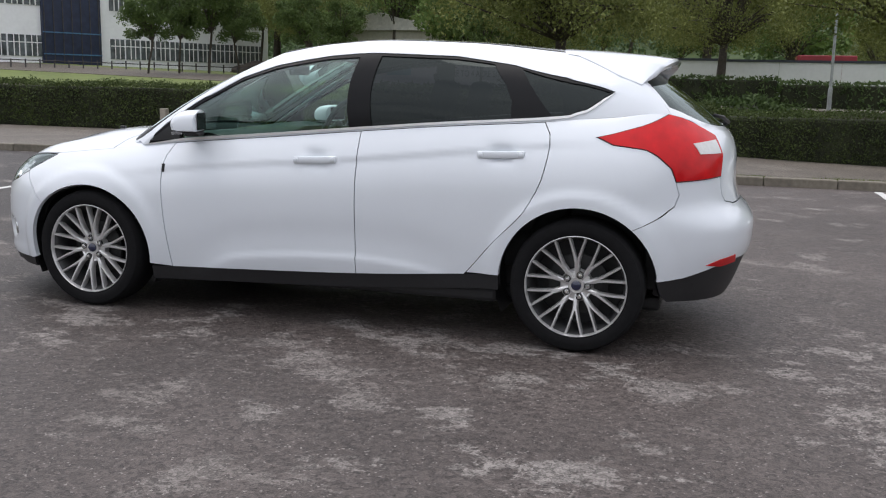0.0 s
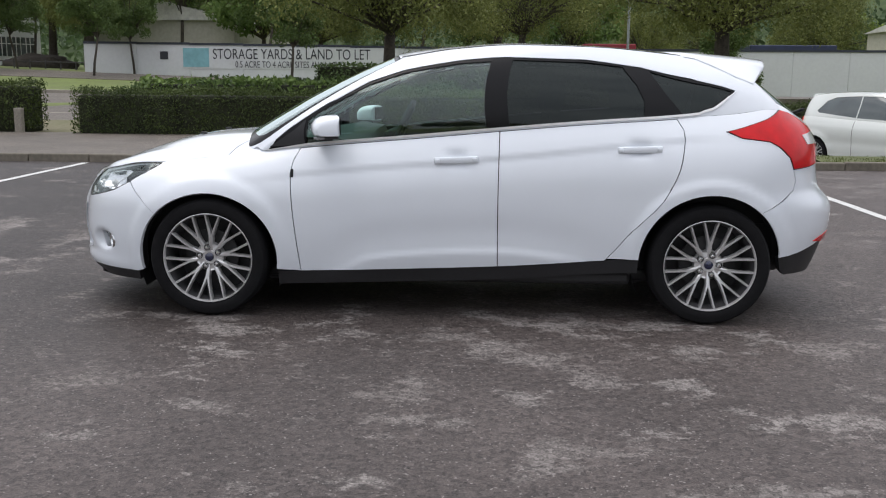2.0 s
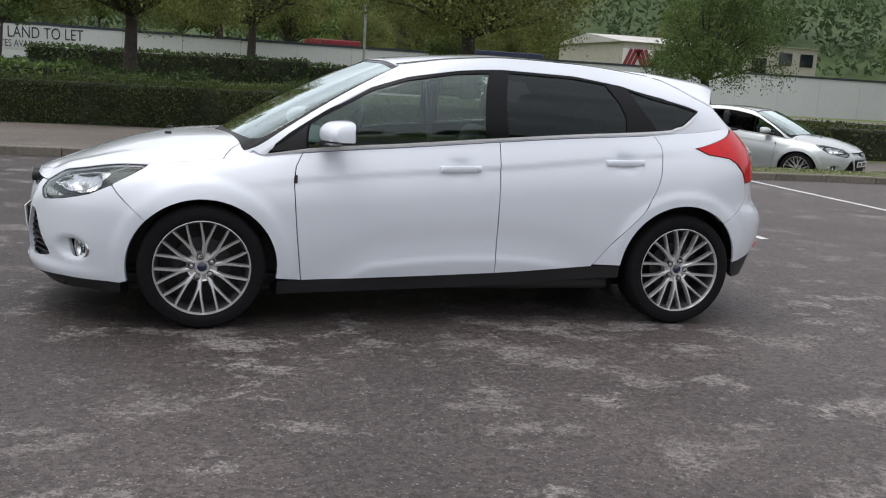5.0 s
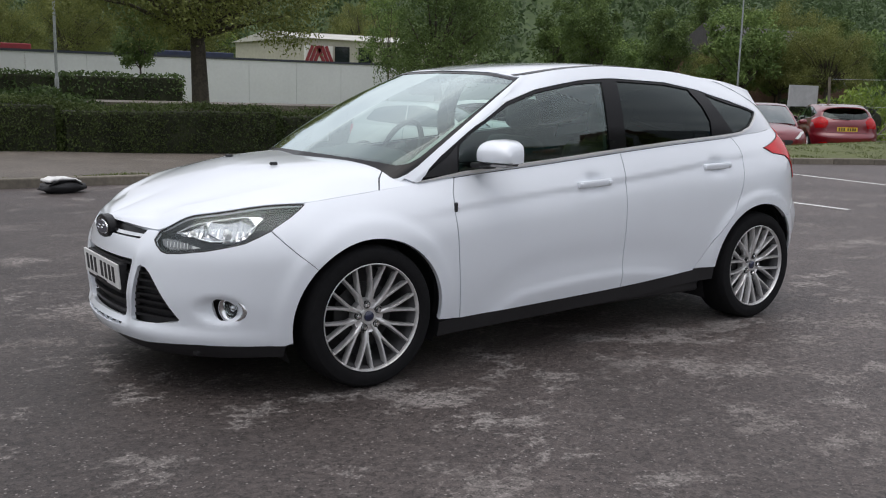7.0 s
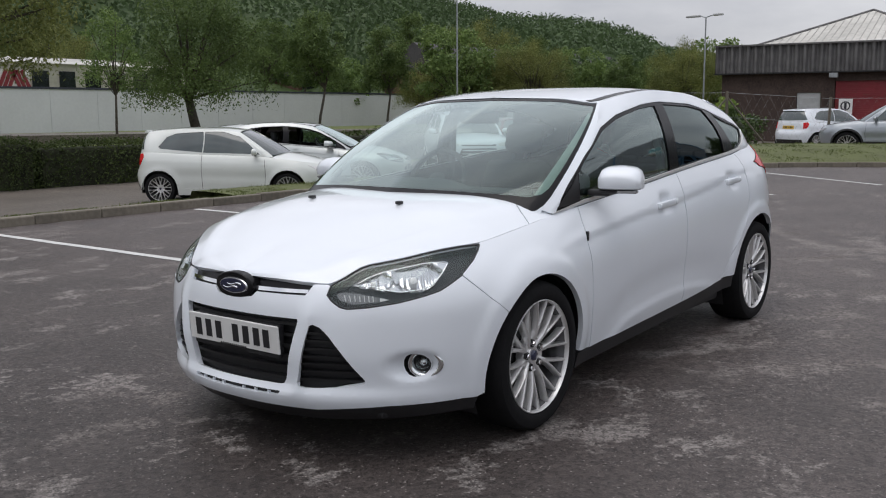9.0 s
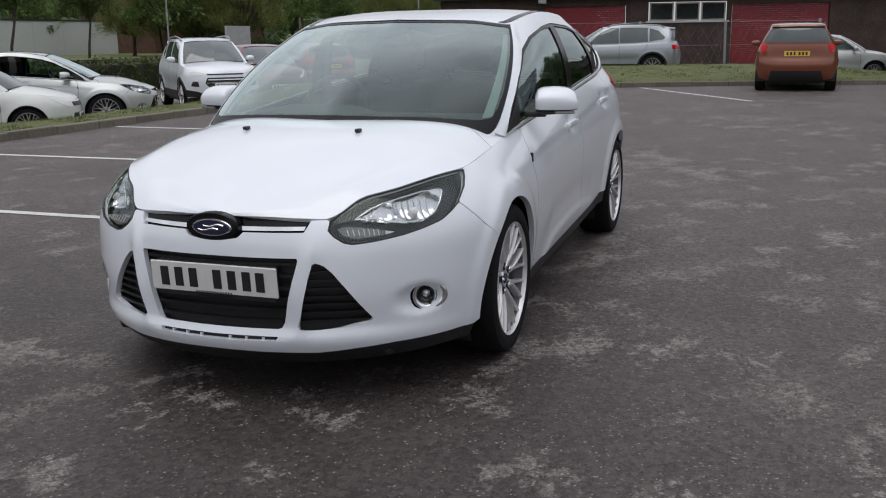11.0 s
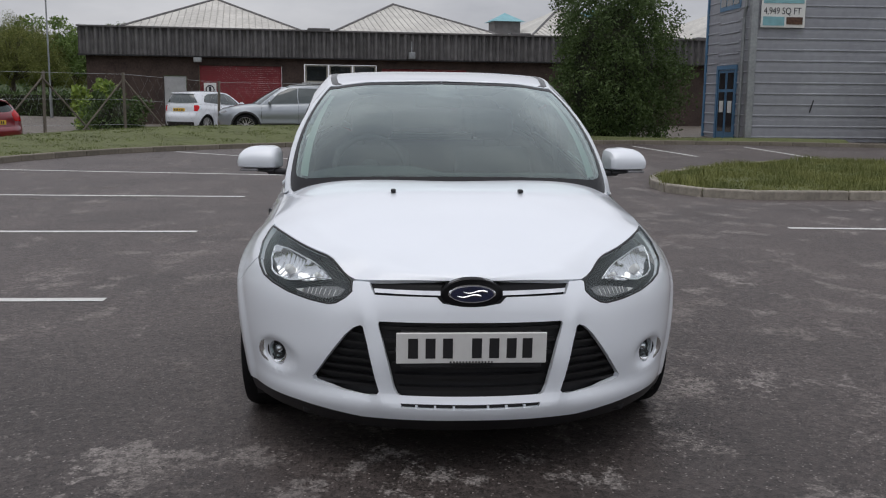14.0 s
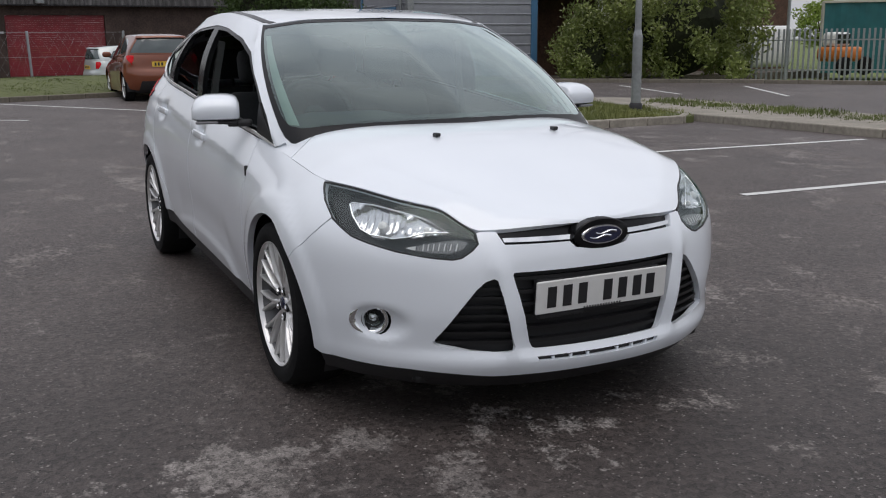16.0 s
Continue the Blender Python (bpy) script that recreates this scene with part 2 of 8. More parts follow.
def asphalt(name, dark, light, scale, amount, wet=0.42, soaked=False):
    """Damp asphalt: dark with lighter dry islands, chippings and stains."""
    m = bpy.data.materials.new(name)
    m.use_nodes = True
    n, l = m.node_tree.nodes, m.node_tree.links
    b = n["Principled BSDF"]
    co = n.new("ShaderNodeTexCoord")
    mp = n.new("ShaderNodeMapping")
    mp.inputs["Scale"].default_value = (0.85, 1.12, 1)
    l.new(co.outputs["Object"], mp.inputs["Vector"])

    def noise_tex(sc, detail, rough, vec):
        t = n.new("ShaderNodeTexNoise")
        t.inputs["Scale"].default_value, t.inputs["Detail"].default_value, t.inputs["Roughness"].default_value = sc, detail, rough
        l.new(vec, t.inputs["Vector"])
        return t.outputs["Fac"]

    def ranged(v, a, c, lo=0.0, hi=1.0):
        r = n.new("ShaderNodeMapRange")
        r.inputs["From Min"].default_value, r.inputs["From Max"].default_value = a, c
        r.inputs["To Min"].default_value, r.inputs["To Max"].default_value = lo, hi
        l.new(v, r.inputs["Value"])
        return r.outputs["Result"]

    def mix(fac, a, c):
        x = n.new("ShaderNodeMix")
        x.data_type = "RGBA"
        l.new(fac, x.inputs["Factor"])
        for sock, v in (("A", a), ("B", c)):
            if isinstance(v, tuple):
                x.inputs[sock].default_value = (*v, 1)
            else:
                l.new(v, x.inputs[sock])
        return x.outputs["Result"]

    def math_(op, a, c):
        x = n.new("ShaderNodeMath")
        x.operation = op
        for k, v in ((0, a), (1, c)):
            if isinstance(v, float):
                x.inputs[k].default_value = v
            else:
                l.new(v, x.inputs[k])
        return x.outputs[0]
    zone = noise_tex(0.35, 2, .5, mp.outputs["Vector"])
    isle = noise_tex(scale, 6, .66, mp.outputs["Vector"])
    crumb = noise_tex(20, 5, .78, co.outputs["Object"])
    both = math_("ADD", math_("ADD", isle, math_("MULTIPLY", zone, 0.32)), math_("MULTIPLY", crumb, .40))
    dry = ranged(both, amount + .21, amount + .25)
    chip = noise_tex(110, 3, .75, co.outputs["Object"])
    vor = n.new("ShaderNodeTexVoronoi")
    vor.inputs["Scale"].default_value = 52
    l.new(co.outputs["Object"], vor.inputs["Vector"])
    cell = n.new("ShaderNodeSeparateColor")
    l.new(vor.outputs["Color"], cell.inputs["Color"])
    speck = math_("ADD", math_("MULTIPLY", ranged(chip, .36, .66), .55), math_("MULTIPLY", cell.outputs["Red"], .45))
    broad = noise_tex(0.8, 5, .6, co.outputs["Object"])
    base = mix(ranged(broad, .35, .65), tuple(c * .82 for c in dark), tuple(c * 1.16 for c in dark))
    if soaked:
        place = n.new("ShaderNodeSeparateXYZ")
        l.new(co.outputs["Object"], place.inputs["Vector"])
        edge = ranged(math_("ADD", place.outputs["X"], math_("MULTIPLY", broad, 1.6)), -3.2, 1.4, 1.0, 0.0)
        side = ranged(math_("ADD", place.outputs["Y"], math_("MULTIPLY", broad, 1.2)), -1.9, -.5, .05, 1.0)
        damp = math_("SUBTRACT", 1.0, math_("MULTIPLY", math_("MULTIPLY", edge, side), .56))
        dim = n.new("ShaderNodeHueSaturation")
        l.new(base, dim.inputs["Color"])
        l.new(damp, dim.inputs["Value"])
        base = dim.outputs["Color"]
    thin = ranged(noise_tex(1.1, 3, .6, co.outputs["Object"]), .35, .62, .30, .88)
    base = mix(math_("MULTIPLY", dry, thin), base, light)
    grain = n.new("ShaderNodeHueSaturation")
    l.new(base, grain.inputs["Color"])
    l.new(math_("ADD", math_("MULTIPLY", speck, 1.7), .18), grain.inputs["Value"])
    grit = n.new("ShaderNodeTexVoronoi")
    grit.inputs["Scale"].default_value = 150
    l.new(co.outputs["Object"], grit.inputs["Vector"])
    bit = n.new("ShaderNodeSeparateColor")
    l.new(grit.outputs["Color"], bit.inputs["Color"])
    flecks = mix(ranged(bit.outputs["Green"], .978, .99, 0.0, .6), grain.outputs["Color"], tuple(min(.42, c * 1.7) for c in light))
    l.new(flecks, b.inputs["Base Color"])
    l.new(ranged(dry, 0, 1, wet, .82), b.inputs["Roughness"])
    b.inputs["Specular IOR Level"].default_value = .32
    bp = n.new("ShaderNodeBump")
    bp.inputs["Strength"].default_value, bp.inputs["Distance"].default_value = .55, .005
    l.new(math_("ADD", math_("MULTIPLY", vor.outputs["Distance"], .5), chip), bp.inputs["Height"])
    l.new(bp.outputs["Normal"], b.inputs["Normal"])
    return m


M_ASPHALT = asphalt("damp_asphalt", (.0765, .0635, .0590), (.200, .183, .172), 2.5, .71, .55, True)
M_LANE = asphalt("lane_asphalt", (.115, .099, .083), (.185, .168, .145), .9, .74, .6)
M_GRASS = shader("grass_ground", (.15, .19, .045), .9, vary=.35, grain=5, bump=.4, blotch=.45, second=(.09, .115, .035))
M_DRYGRASS = shader("verge_ground", (.105, .122, .038), .9, vary=.25, grain=8, bump=.4, blotch=1.2, second=(.075, .085, .03))
M_BLADE = shader("grass_blades", (.135, .165, .040), .7, vary=.3, grain=2.5, blotch=1.2, second=(.075, .095, .024))
M_LONGBLADE = shader("long_grass_blades", (.20, .21, .06), .7, vary=.3, grain=2.5, blotch=1.2, second=(.10, .12, .03))
M_PALEKERB = shader("pale_kerb_concrete", (.33, .30, .25), .85, vary=.2, grain=22, bump=.4, blotch=2.5, per_object=.12)
M_SOIL = shader("bare_soil", (.060, .050, .040), .95, vary=.3, grain=6, bump=.8, blotch=1.5)
M_WORN = shader("worn_verge", (.185, .165, .105), .9, vary=.25, grain=9, bump=.4, blotch=1.0, second=(.12, .12, .055))
M_KERB = shader("kerb_concrete", (.205, .182, .145), .85, vary=.2, grain=22, bump=.4, blotch=2.5, per_object=.12)
M_LINE = shader("road_paint", (.66, .66, .64), .6, vary=.12, grain=25, bump=.2, blotch=3)


def lift(x, y):
    """Height of the land beyond the car park."""
    if y < 17.0:
        return -.34
    a = min(1, max(0, (y - 17) / 30))
    return -.2 + a * (.50 + max(0, 10 - x) * .035)


KERB = [(-60, 8.0), (-30, 8.0), (-14, 8.0), (0, 8.0), (5, 8.0), (8, 7.97), (11, 7.75), (13.5, 7.2), (15.7, 6.2), (17.5, 4.7), (18.9, 2.9),
        (19.8, .9), (20.5, -1.3), (21.2, -4.0), (21.7, -7.0), (21.6, -10.0), (20.9, -13.0), (19.3, -15.8), (16.6, -18.2), (13.3, -20.5), (6, -24.5)]


def resample(pts, step):
    out, left = [Vector(pts[0])], step
    for a, b in zip(pts, pts[1:]):
        a, b = Vector(a), Vector(b)
        d, ln = 0.0, (b - a).length
        while d + left <= ln:
            d += left
            out.append(a.lerp(b, d / ln))
            left = step
        left -= ln - d
    return out


# the land: one sheet to the horizon
gx = [-900, -400, -200, -120] + [-80 + 4 * i for i in range(46)] + [130, 180, 260, 420, 900]
gy = [-900, -400, -150, -60, -30, 0, 8, 12, 16.5] + [18 + 3 * i for i in range(20)] + [90, 130, 200, 400, 900]
gv, gf = [], []
for yy in gy:
    for xx in gx:
        gv.append((xx, yy, lift(xx, min(yy, 80)) if -120 < xx < 140 else lift(max(-120, min(140, xx)), min(yy, 80))))
for j in range(len(gy) - 1):
    for i in range(len(gx) - 1):
        k = j * len(gx) + i
        gf.append((k, k + 1, k + 1 + len(gx), k + len(gx)))
tagged(add_mesh("ground", gv, gf, M_GRASS), "grassy land around the car park", "ground", kind="structure")

lot = [Vector(p) for p in KERB] + [Vector((-10, -32)), Vector((-60, -40))]
bm = bmesh.new()
top = [bm.verts.new((p.x, p.y, 0)) for p in lot]
face = bm.faces.new(top)
ext = bmesh.ops.extrude_face_region(bm, geom=[face])
for v in ext["geom"]:
    if isinstance(v, bmesh.types.BMVert):
        v.co.z = -.4
tagged(part("car_park_surface", bm, M_ASPHALT), "damp patchy dark asphalt", "car park", kind="structure")



def lane_z(x):
    """The lane falls gently along the kerb."""
    t = min(1, max(0, (x + 1) / 7))
    return -.11 - .17 * t * t * (3 - 2 * t)


bm = bmesh.new()
lane_rows = [[bm.verts.new((x, y, z if z < -.3 else lane_z(x))) for y, z in ((7.9, -.5), (7.9, 0), (16.9, 0), (16.9, -.5))] for x in [-60, -20] + list(range(-2, 8)) + [40]]
for ra, rb in zip(lane_rows, lane_rows[1:]):
    for k in range(4):
        bm.faces.new((ra[k], rb[k], rb[(k + 1) % 4], ra[(k + 1) % 4]))
tagged(part("access_lane", bm, M_LANE), "worn grey asphalt lane behind the kerb", "road", kind="structure")
bm = bmesh.new()
box(bm, 24, 60, -30, 16, -.5, -.06)
tagged(part("yard", bm, M_LANE), "grey yard before the brick unit", "road", kind="structure")
bm = bmesh.new()
box(bm, -12, 60, 32.6, 37.6, -.5, .08)
for v in bm.verts:
    v.co.z += (lift(v.co.x, 37.6) + .02 - .08 if v.co.z > 0 else 0)
tagged(part("road", bm, M_LANE), "grey public road beyond the hedge", "road", kind="structure")



def land_strip(name, label, kind_word, x0, x1, y0, y1, rise, mat):
    """A band of made ground lying on the land beyond the hedge."""
    bm = bmesh.new()
    n = max(1, round((x1 - x0) / 8))
    rws = [[bm.verts.new((x, y, lift(x, y) + d)) for y, d in ((y0, -.3), (y0, rise), (y1, rise), (y1, -.3))] for x in (x0 + (x1 - x0) * k / n for k in range(n + 1))]
    for ra, rb in zip(rws, rws[1:]):
        for k in range(4):
            bm.faces.new((ra[k], rb[k], rb[(k + 1) % 4], ra[(k + 1) % 4]))
    bm.faces.new(rws[0])
    bm.faces.new(rws[-1][::-1])
    bmesh.ops.recalc_face_normals(bm, faces=bm.faces)
    return tagged(part(name, bm, mat), label, kind_word, kind="structure")


land_strip("verge", "worn tan verge behind the hedge", "verge", -60, -9.9, 17.3, 20.9, .03, M_WORN)
land_strip("side_road", "grey side road beyond the hedge gap", "road", -60, -11.2, 20.9, 31.9, .02, M_LANE)
land_strip("road_line", "worn white edge line on the side road", "road marking", -60, -11.2, 23.25, 23.38, .026, M_PALEKERB)
land_strip("road_kerb", "pale kerb of the side road", "kerb", -60, -13.5, 31.9, 32.15, .13, M_PALEKERB)
land_strip("service_lane", "grey service lane beyond the fence", "road", 36, 52.6, 17.0, 36, .03, M_LANE)
land_strip("far_road", "grey road before the white office", "road", -60, -12.5, 41.2, 46.2, .025, M_LANE)

# kerb stones
kerb = thing("kerb", "weathered concrete kerb edging the car park", "kerb", kind="structure")
run_k = resample(KERB[2:], .915)
stone = bmesh.new()
box(stone, -.453, .453, -.07, .07, -.25, .115, .018)
stone_ob = part("kerb_stone", stone, M_KERB, kerb)
stone_mesh = stone_ob.data
for i, (a, b) in enumerate(zip(run_k, run_k[1:])):
    ob = stone_ob if i == 0 else new("kerb_stone", stone_mesh)
    ob.parent = kerb
    c, d = (a + b) / 2, b - a
    ob.matrix_basis = pose(c.x, c.y, random.uniform(-.006, .006), 0, 0, math.degrees(math.atan2(d.y, d.x)) + random.uniform(-.4, .4)) \
        @ Matrix.Translation((0, .07, 0))

# grass bank behind the curved kerb
bank = [Vector(p) for p in resample(KERB[4:17], .8)]
offs = [.10, .35, .8, 1.5, 2.5, 3.8, 5.2, 6.4]
rise = [.07, .12, .17, .26, .36, .42, .36, -.5]
gv, gf = [], []
for i, p in enumerate(bank):
    d = (bank[min(i + 1, len(bank) - 1)] - bank[max(i - 1, 0)]).normalized()
    nrm = Vector((-d.y, d.x))
    t = i / (len(bank) - 1)
    wide = .26 if p.x < 12 else min(1.0, .26 + (p.x - 12) / 6.5)
    tall = .1 if p.x < 14 else min(1.0, .1 + (p.x - 14) / 5)
    if p.y < -3:
        wide, tall = max(.22, 1 + (p.y + 3) / 4), max(.3, 1 + (p.y + 3) / 4)
    for o, r in zip(offs, rise):
        q = p + nrm * (o * wide + .04)
        gv.append((q.x, q.y, (.07 + (r - .07) * tall if r > 0 else r) + .03 * noise.noise((q.x * .6, q.y * .6, 0))))
w = len(offs)
for i in range(len(bank) - 1):
    for j in range(w - 1):
        k = i * w + j
        gf.append((k, k + 1, k + w + 1, k + w))
BANK_V, BANK_F = gv, gf
tagged(add_mesh("grass_bank", gv, gf, M_DRYGRASS), "mown rough grass bank behind the kerb", "grass", kind="structure")


def blades(name, label, spots, height, width=.012, n=3, mat=None):
    """Tufts of blades at the given places: one joined object."""
    vs, fs = [], []
    for x, y, z in spots:
        lush = .35 + 1.5 * max(0, noise.noise((x * 1.3, y * 1.3, 3.0)) + .35)
        for _ in range(n):
            a, ln = random.uniform(0, 6.28), height * lush * random.uniform(.5, 1.3)
            bx, by = x + random.uniform(-.05, .05), y + random.uniform(-.05, .05)
            tx, ty = bx + math.cos(a) * ln * .45, by + math.sin(a) * ln * .45
            k = len(vs)
            px, py = -math.sin(a) * width, math.cos(a) * width
            vs += [(bx - px, by - py, z - .02), (bx + px, by + py, z - .02), (tx, ty, z + ln)]
            fs.append((k, k + 1, k + 2))
    return tagged(add_mesh(name, vs, fs, mat or M_BLADE, smooth=False), label, "grass", kind="stuff")


def on_faces(vs, fs, count):
    out = []
    areas = [((Vector(vs[f[1]]) - Vector(vs[f[0]])).cross(Vector(vs[f[3]]) - Vector(vs[f[0]]))).length for f in fs]
    for f in random.choices(fs, areas, k=count):
        u, v = random.random(), random.random()
        p = (Vector(vs[f[0]]).lerp(Vector(vs[f[1]]), u)).lerp(Vector(vs[f[3]]).lerp(Vector(vs[f[2]]), u), v)
        out.append(tuple(p))
    return out


blades("bank_grass", "short tufts of grass on the bank", on_faces(BANK_V, BANK_F, 16000), .030, .010)
spots = [(random.uniform(-2.5, 8), 8.16 + abs(random.gauss(0, .16)), -.02) for _ in range(2600)]
blades("kerb_grass", "weedy grass along the kerb", [(x, y, z + .09) for x, y, z in spots], .036, .010)
bm = bmesh.new()
box(bm, -3.5, 8.5, 8.13, 8.55, -.2, .07, .03)
box(bm, -60, -3.5, 8.13, 8.40, -.2, .06, .03)
tagged(part("kerb_backing", bm, M_DRYGRASS), "mossy soil strip behind the kerb", "verge", kind="structure")

# grass island with its own kerb
isle = [(7.0, -4.7), (7.3, -4.1), (8.0, -3.75), (9.0, -3.8), (10.2, -4.4), (12.0, -6.0), (13.6, -8.2), (13.9, -9.4), (12.6, -9.6), (9.5, -8.9), (7.6, -8.6), (7.0, -8.3)]
bm = bmesh.new()
f = bm.faces.new([bm.verts.new((x, y, .10)) for x, y in isle])
ext = bmesh.ops.extrude_face_region(bm, geom=[f])
for v in ext["geom"]:
    if isinstance(v, bmesh.types.BMVert):
        v.co.z = -.1
tagged(part("grass_island", bm, M_DRYGRASS), "small grass island in the car park", "island", kind="structure")
run_i = resample(isle + isle[:1], .70)
ik = thing("island_kerb", "pale concrete kerb round the grass island", "kerb", kind="structure")
stone = bmesh.new()
box(stone, -.345, .345, -.065, .065, -.15, .12, .02)
s_ob = part("kerb_stone", stone, M_PALEKERB, ik)
for i, (a, b) in enumerate(zip(run_i, run_i[1:] + run_i[:1])):
    ob = s_ob if i == 0 else new("kerb_stone", s_ob.data)
    ob.parent = ik
    c, d = (a + b) / 2, b - a
    ob.matrix_basis = pose(c.x, c.y, 0, 0, 0, math.degrees(math.atan2(d.y, d.x)))
spots = []
while len(spots) < 9000:
    x, y = random.uniform(7, 14), random.uniform(-9.6, -3.7)
    if sum((isle[k][1] > y) != (isle[k - 1][1] > y) and x < (isle[k - 1][0] - isle[k][0]) * (y - isle[k][1]) / (isle[k - 1][1] - isle[k][1]) + isle[k][0] for k in range(len(isle))) % 2:
        spots.append((x, y, .10))
blades("island_grass", "long uneven grass on the island", spots, .075, .007, 4, M_LONGBLADE)
# second kerbed grass strip running on from the island
run_s = resample([(7.5, -8.52), (4.5, -8.75), (0, -9.0), (-8, -9.4)], .915)
sk = thing("strip_kerb", "concrete kerb of the far grass strip", "kerb", kind="structure")
pale_stone = stone_mesh.copy()
pale_stone.materials[0] = M_PALEKERB
for a, b in zip(run_s, run_s[1:]):
    ob = new("kerb_stone", pale_stone)
    ob.parent = sk
    c, d = (a + b) / 2, b - a
    ob.matrix_basis = pose(c.x, c.y, 0, 0, 0, math.degrees(math.atan2(d.y, d.x)))
bm = bmesh.new()
bm.faces.new([bm.verts.new(p) for p in ((12.6, -9.55, .09), (7.0, -8.62, .09), (0, -9.08, .09), (-8, -9.48, .09), (-8, -11.2, .09), (4, -10.9, .09), (11, -11.2, .09))])
tagged(part("paved_strip", bm, M_PALEKERB), "worn paved strip beside the island", "pavement", kind="structure")
spots = [(random.uniform(3, 10.5), random.gauss(-10.3, .3), .09) for _ in range(1600)]
blades("strip_grass", "weeds on the paved strip", spots, .06, .011)

# bay lines
LINES = [((-5.7, 2.1), (-5.75, 7.85)), ((-2.35, 2.1), (-2.38, 7.85)), ((.77, 2.1), (.75, 7.85)), ((3.88, 2.1), (3.85, 7.85)), ((7.10, 2.1), (7.30, 7.85)),
         ((10.5, 1.95), (11.45, 7.6)), ((13.5, 1.0), (16.7, 5.0)), ((14.6, -1.4), (19.2, 1.4)), ((16.2, -6.95), (20.6, -6.6)), ((15.3, -9.55), (20.6, -9.75)),
         ((13.2, -13.2), (17.6, -14.7)), ((11.2, -14.6), (15.2, -17.1)), ((4.2, -3.93), (3.85, -8.4)), ((1.24, -3.9), (1.0, -8.6))]
for a, b in LINES:
    a, b = Vector(a), Vector(b)
    ln, c = (b - a).length, (a + b) / 2
    bm = bmesh.new()
    k = max(6, int(ln / .25))
    rows = []
    for i in range(k + 1):
        e = random.uniform(-.006, .006)
        rows.append([bm.verts.new((-ln / 2 + ln * i / k, s * .05 + e, .004)) for s in (-1, 1)])
    for p, q in zip(rows, rows[1:]):
        bm.faces.new((p[0], q[0], q[1], p[1]))
    ob = part("bay_line", bm, M_LINE)
    ob.matrix_basis = pose(c.x, c.y, 0, 0, 0, math.degrees(math.atan2(b.y - a.y, b.x - a.x)))
    tagged(ob, "worn white parking bay line", "road marking", group="parking bay lines", kind="structure")

# ---------------------------------------------------------------- plants


def leaf_material(name, light, dark, per=.35):
    m = bpy.data.materials.new(name)
    m.use_nodes = True
    n, l = m.node_tree.nodes, m.node_tree.links
    b = n["Principled BSDF"]
    b.inputs["Roughness"].default_value = .6
    b.inputs["Specular IOR Level"].default_value = .25
    geo = n.new("ShaderNodeNewGeometry")
    ns = n.new("ShaderNodeTexNoise")
    ns.inputs["Scale"].default_value = .7
    ns.inputs["Detail"].default_value = 3
    co = n.new("ShaderNodeTexCoord")
    l.new(co.outputs["Object"], ns.inputs["Vector"])
    add = n.new("ShaderNodeMath")
    add.operation = "MULTIPLY_ADD"
    add.inputs[1].default_value, add.inputs[2].default_value = .6, -.05
    l.new(geo.outputs["Random Per Island"], add.inputs[0])
    ad2 = n.new("ShaderNodeMath")
    ad2.operation = "ADD"
    ad2.use_clamp = True
    l.new(add.outputs[0], ad2.inputs[0])
    rg = n.new("ShaderNodeMapRange")
    rg.inputs["From Min"].default_value, rg.inputs["From Max"].default_value = .35, .7
    rg.inputs["To Max"].default_value = .5
    l.new(ns.outputs["Fac"], rg.inputs["Value"])
    l.new(rg.outputs["Result"], ad2.inputs[1])
    mix = n.new("ShaderNodeMix")
    mix.data_type = "RGBA"
    mix.inputs["A"].default_value, mix.inputs["B"].default_value = (*dark, 1), (*light, 1)
    l.new(ad2.outputs[0], mix.inputs["Factor"])
    l.new(mix.outputs["Result"], b.inputs["Base Color"])
    tr = n.new("ShaderNodeBsdfTranslucent")
    l.new(mix.outputs["Result"], tr.inputs["Color"])
    ms = n.new("ShaderNodeMixShader")
    ms.inputs["Fac"].default_value = .25
    out = n["Material Output"]
    l.new(b.outputs[0], ms.inputs[1])
    l.new(tr.outputs[0], ms.inputs[2])
    l.new(ms.outputs[0], out.inputs["Surface"])
    return m


M_LEAF = leaf_material("leaves_green", (.21, .29, .085), (.07, .12, .035))
M_LEAF_MID = leaf_material("leaves_mid_green", (.155, .215, .065), (.05, .085, .026))
M_LEAF_DARK = leaf_material("leaves_dark", (.10, .15, .047), (.035, .06, .02))
M_LEAF_OLIVE = leaf_material("leaves_olive", (.255, .275, .082), (.092, .112, .034))
M_LEAF_LIME = leaf_material("leaves_lime", (.32, .40, .08), (.14, .22, .05))
M_LEAF_PALE = leaf_material("leaves_pale", (.46, .46, .30), (.25, .27, .15))
M_HEDGE = leaf_material("hedge_leaves", (.095, .128, .034), (.032, .048, .015))
M_LAUREL = leaf_material("laurel_leaves", (.30, .34, .105), (.105, .14, .042))
M_BARK = shader("bark", (.085, .07, .055), .9, vary=.3, grain=18, bump=.6, blotch=5)
# near-black green: the shade deep in the foliage, put into the colour
M_HEDGE_SHADE = shader("hedge_inside", (.034, .041, .017), .95, vary=.4, grain=15, bump=.6)


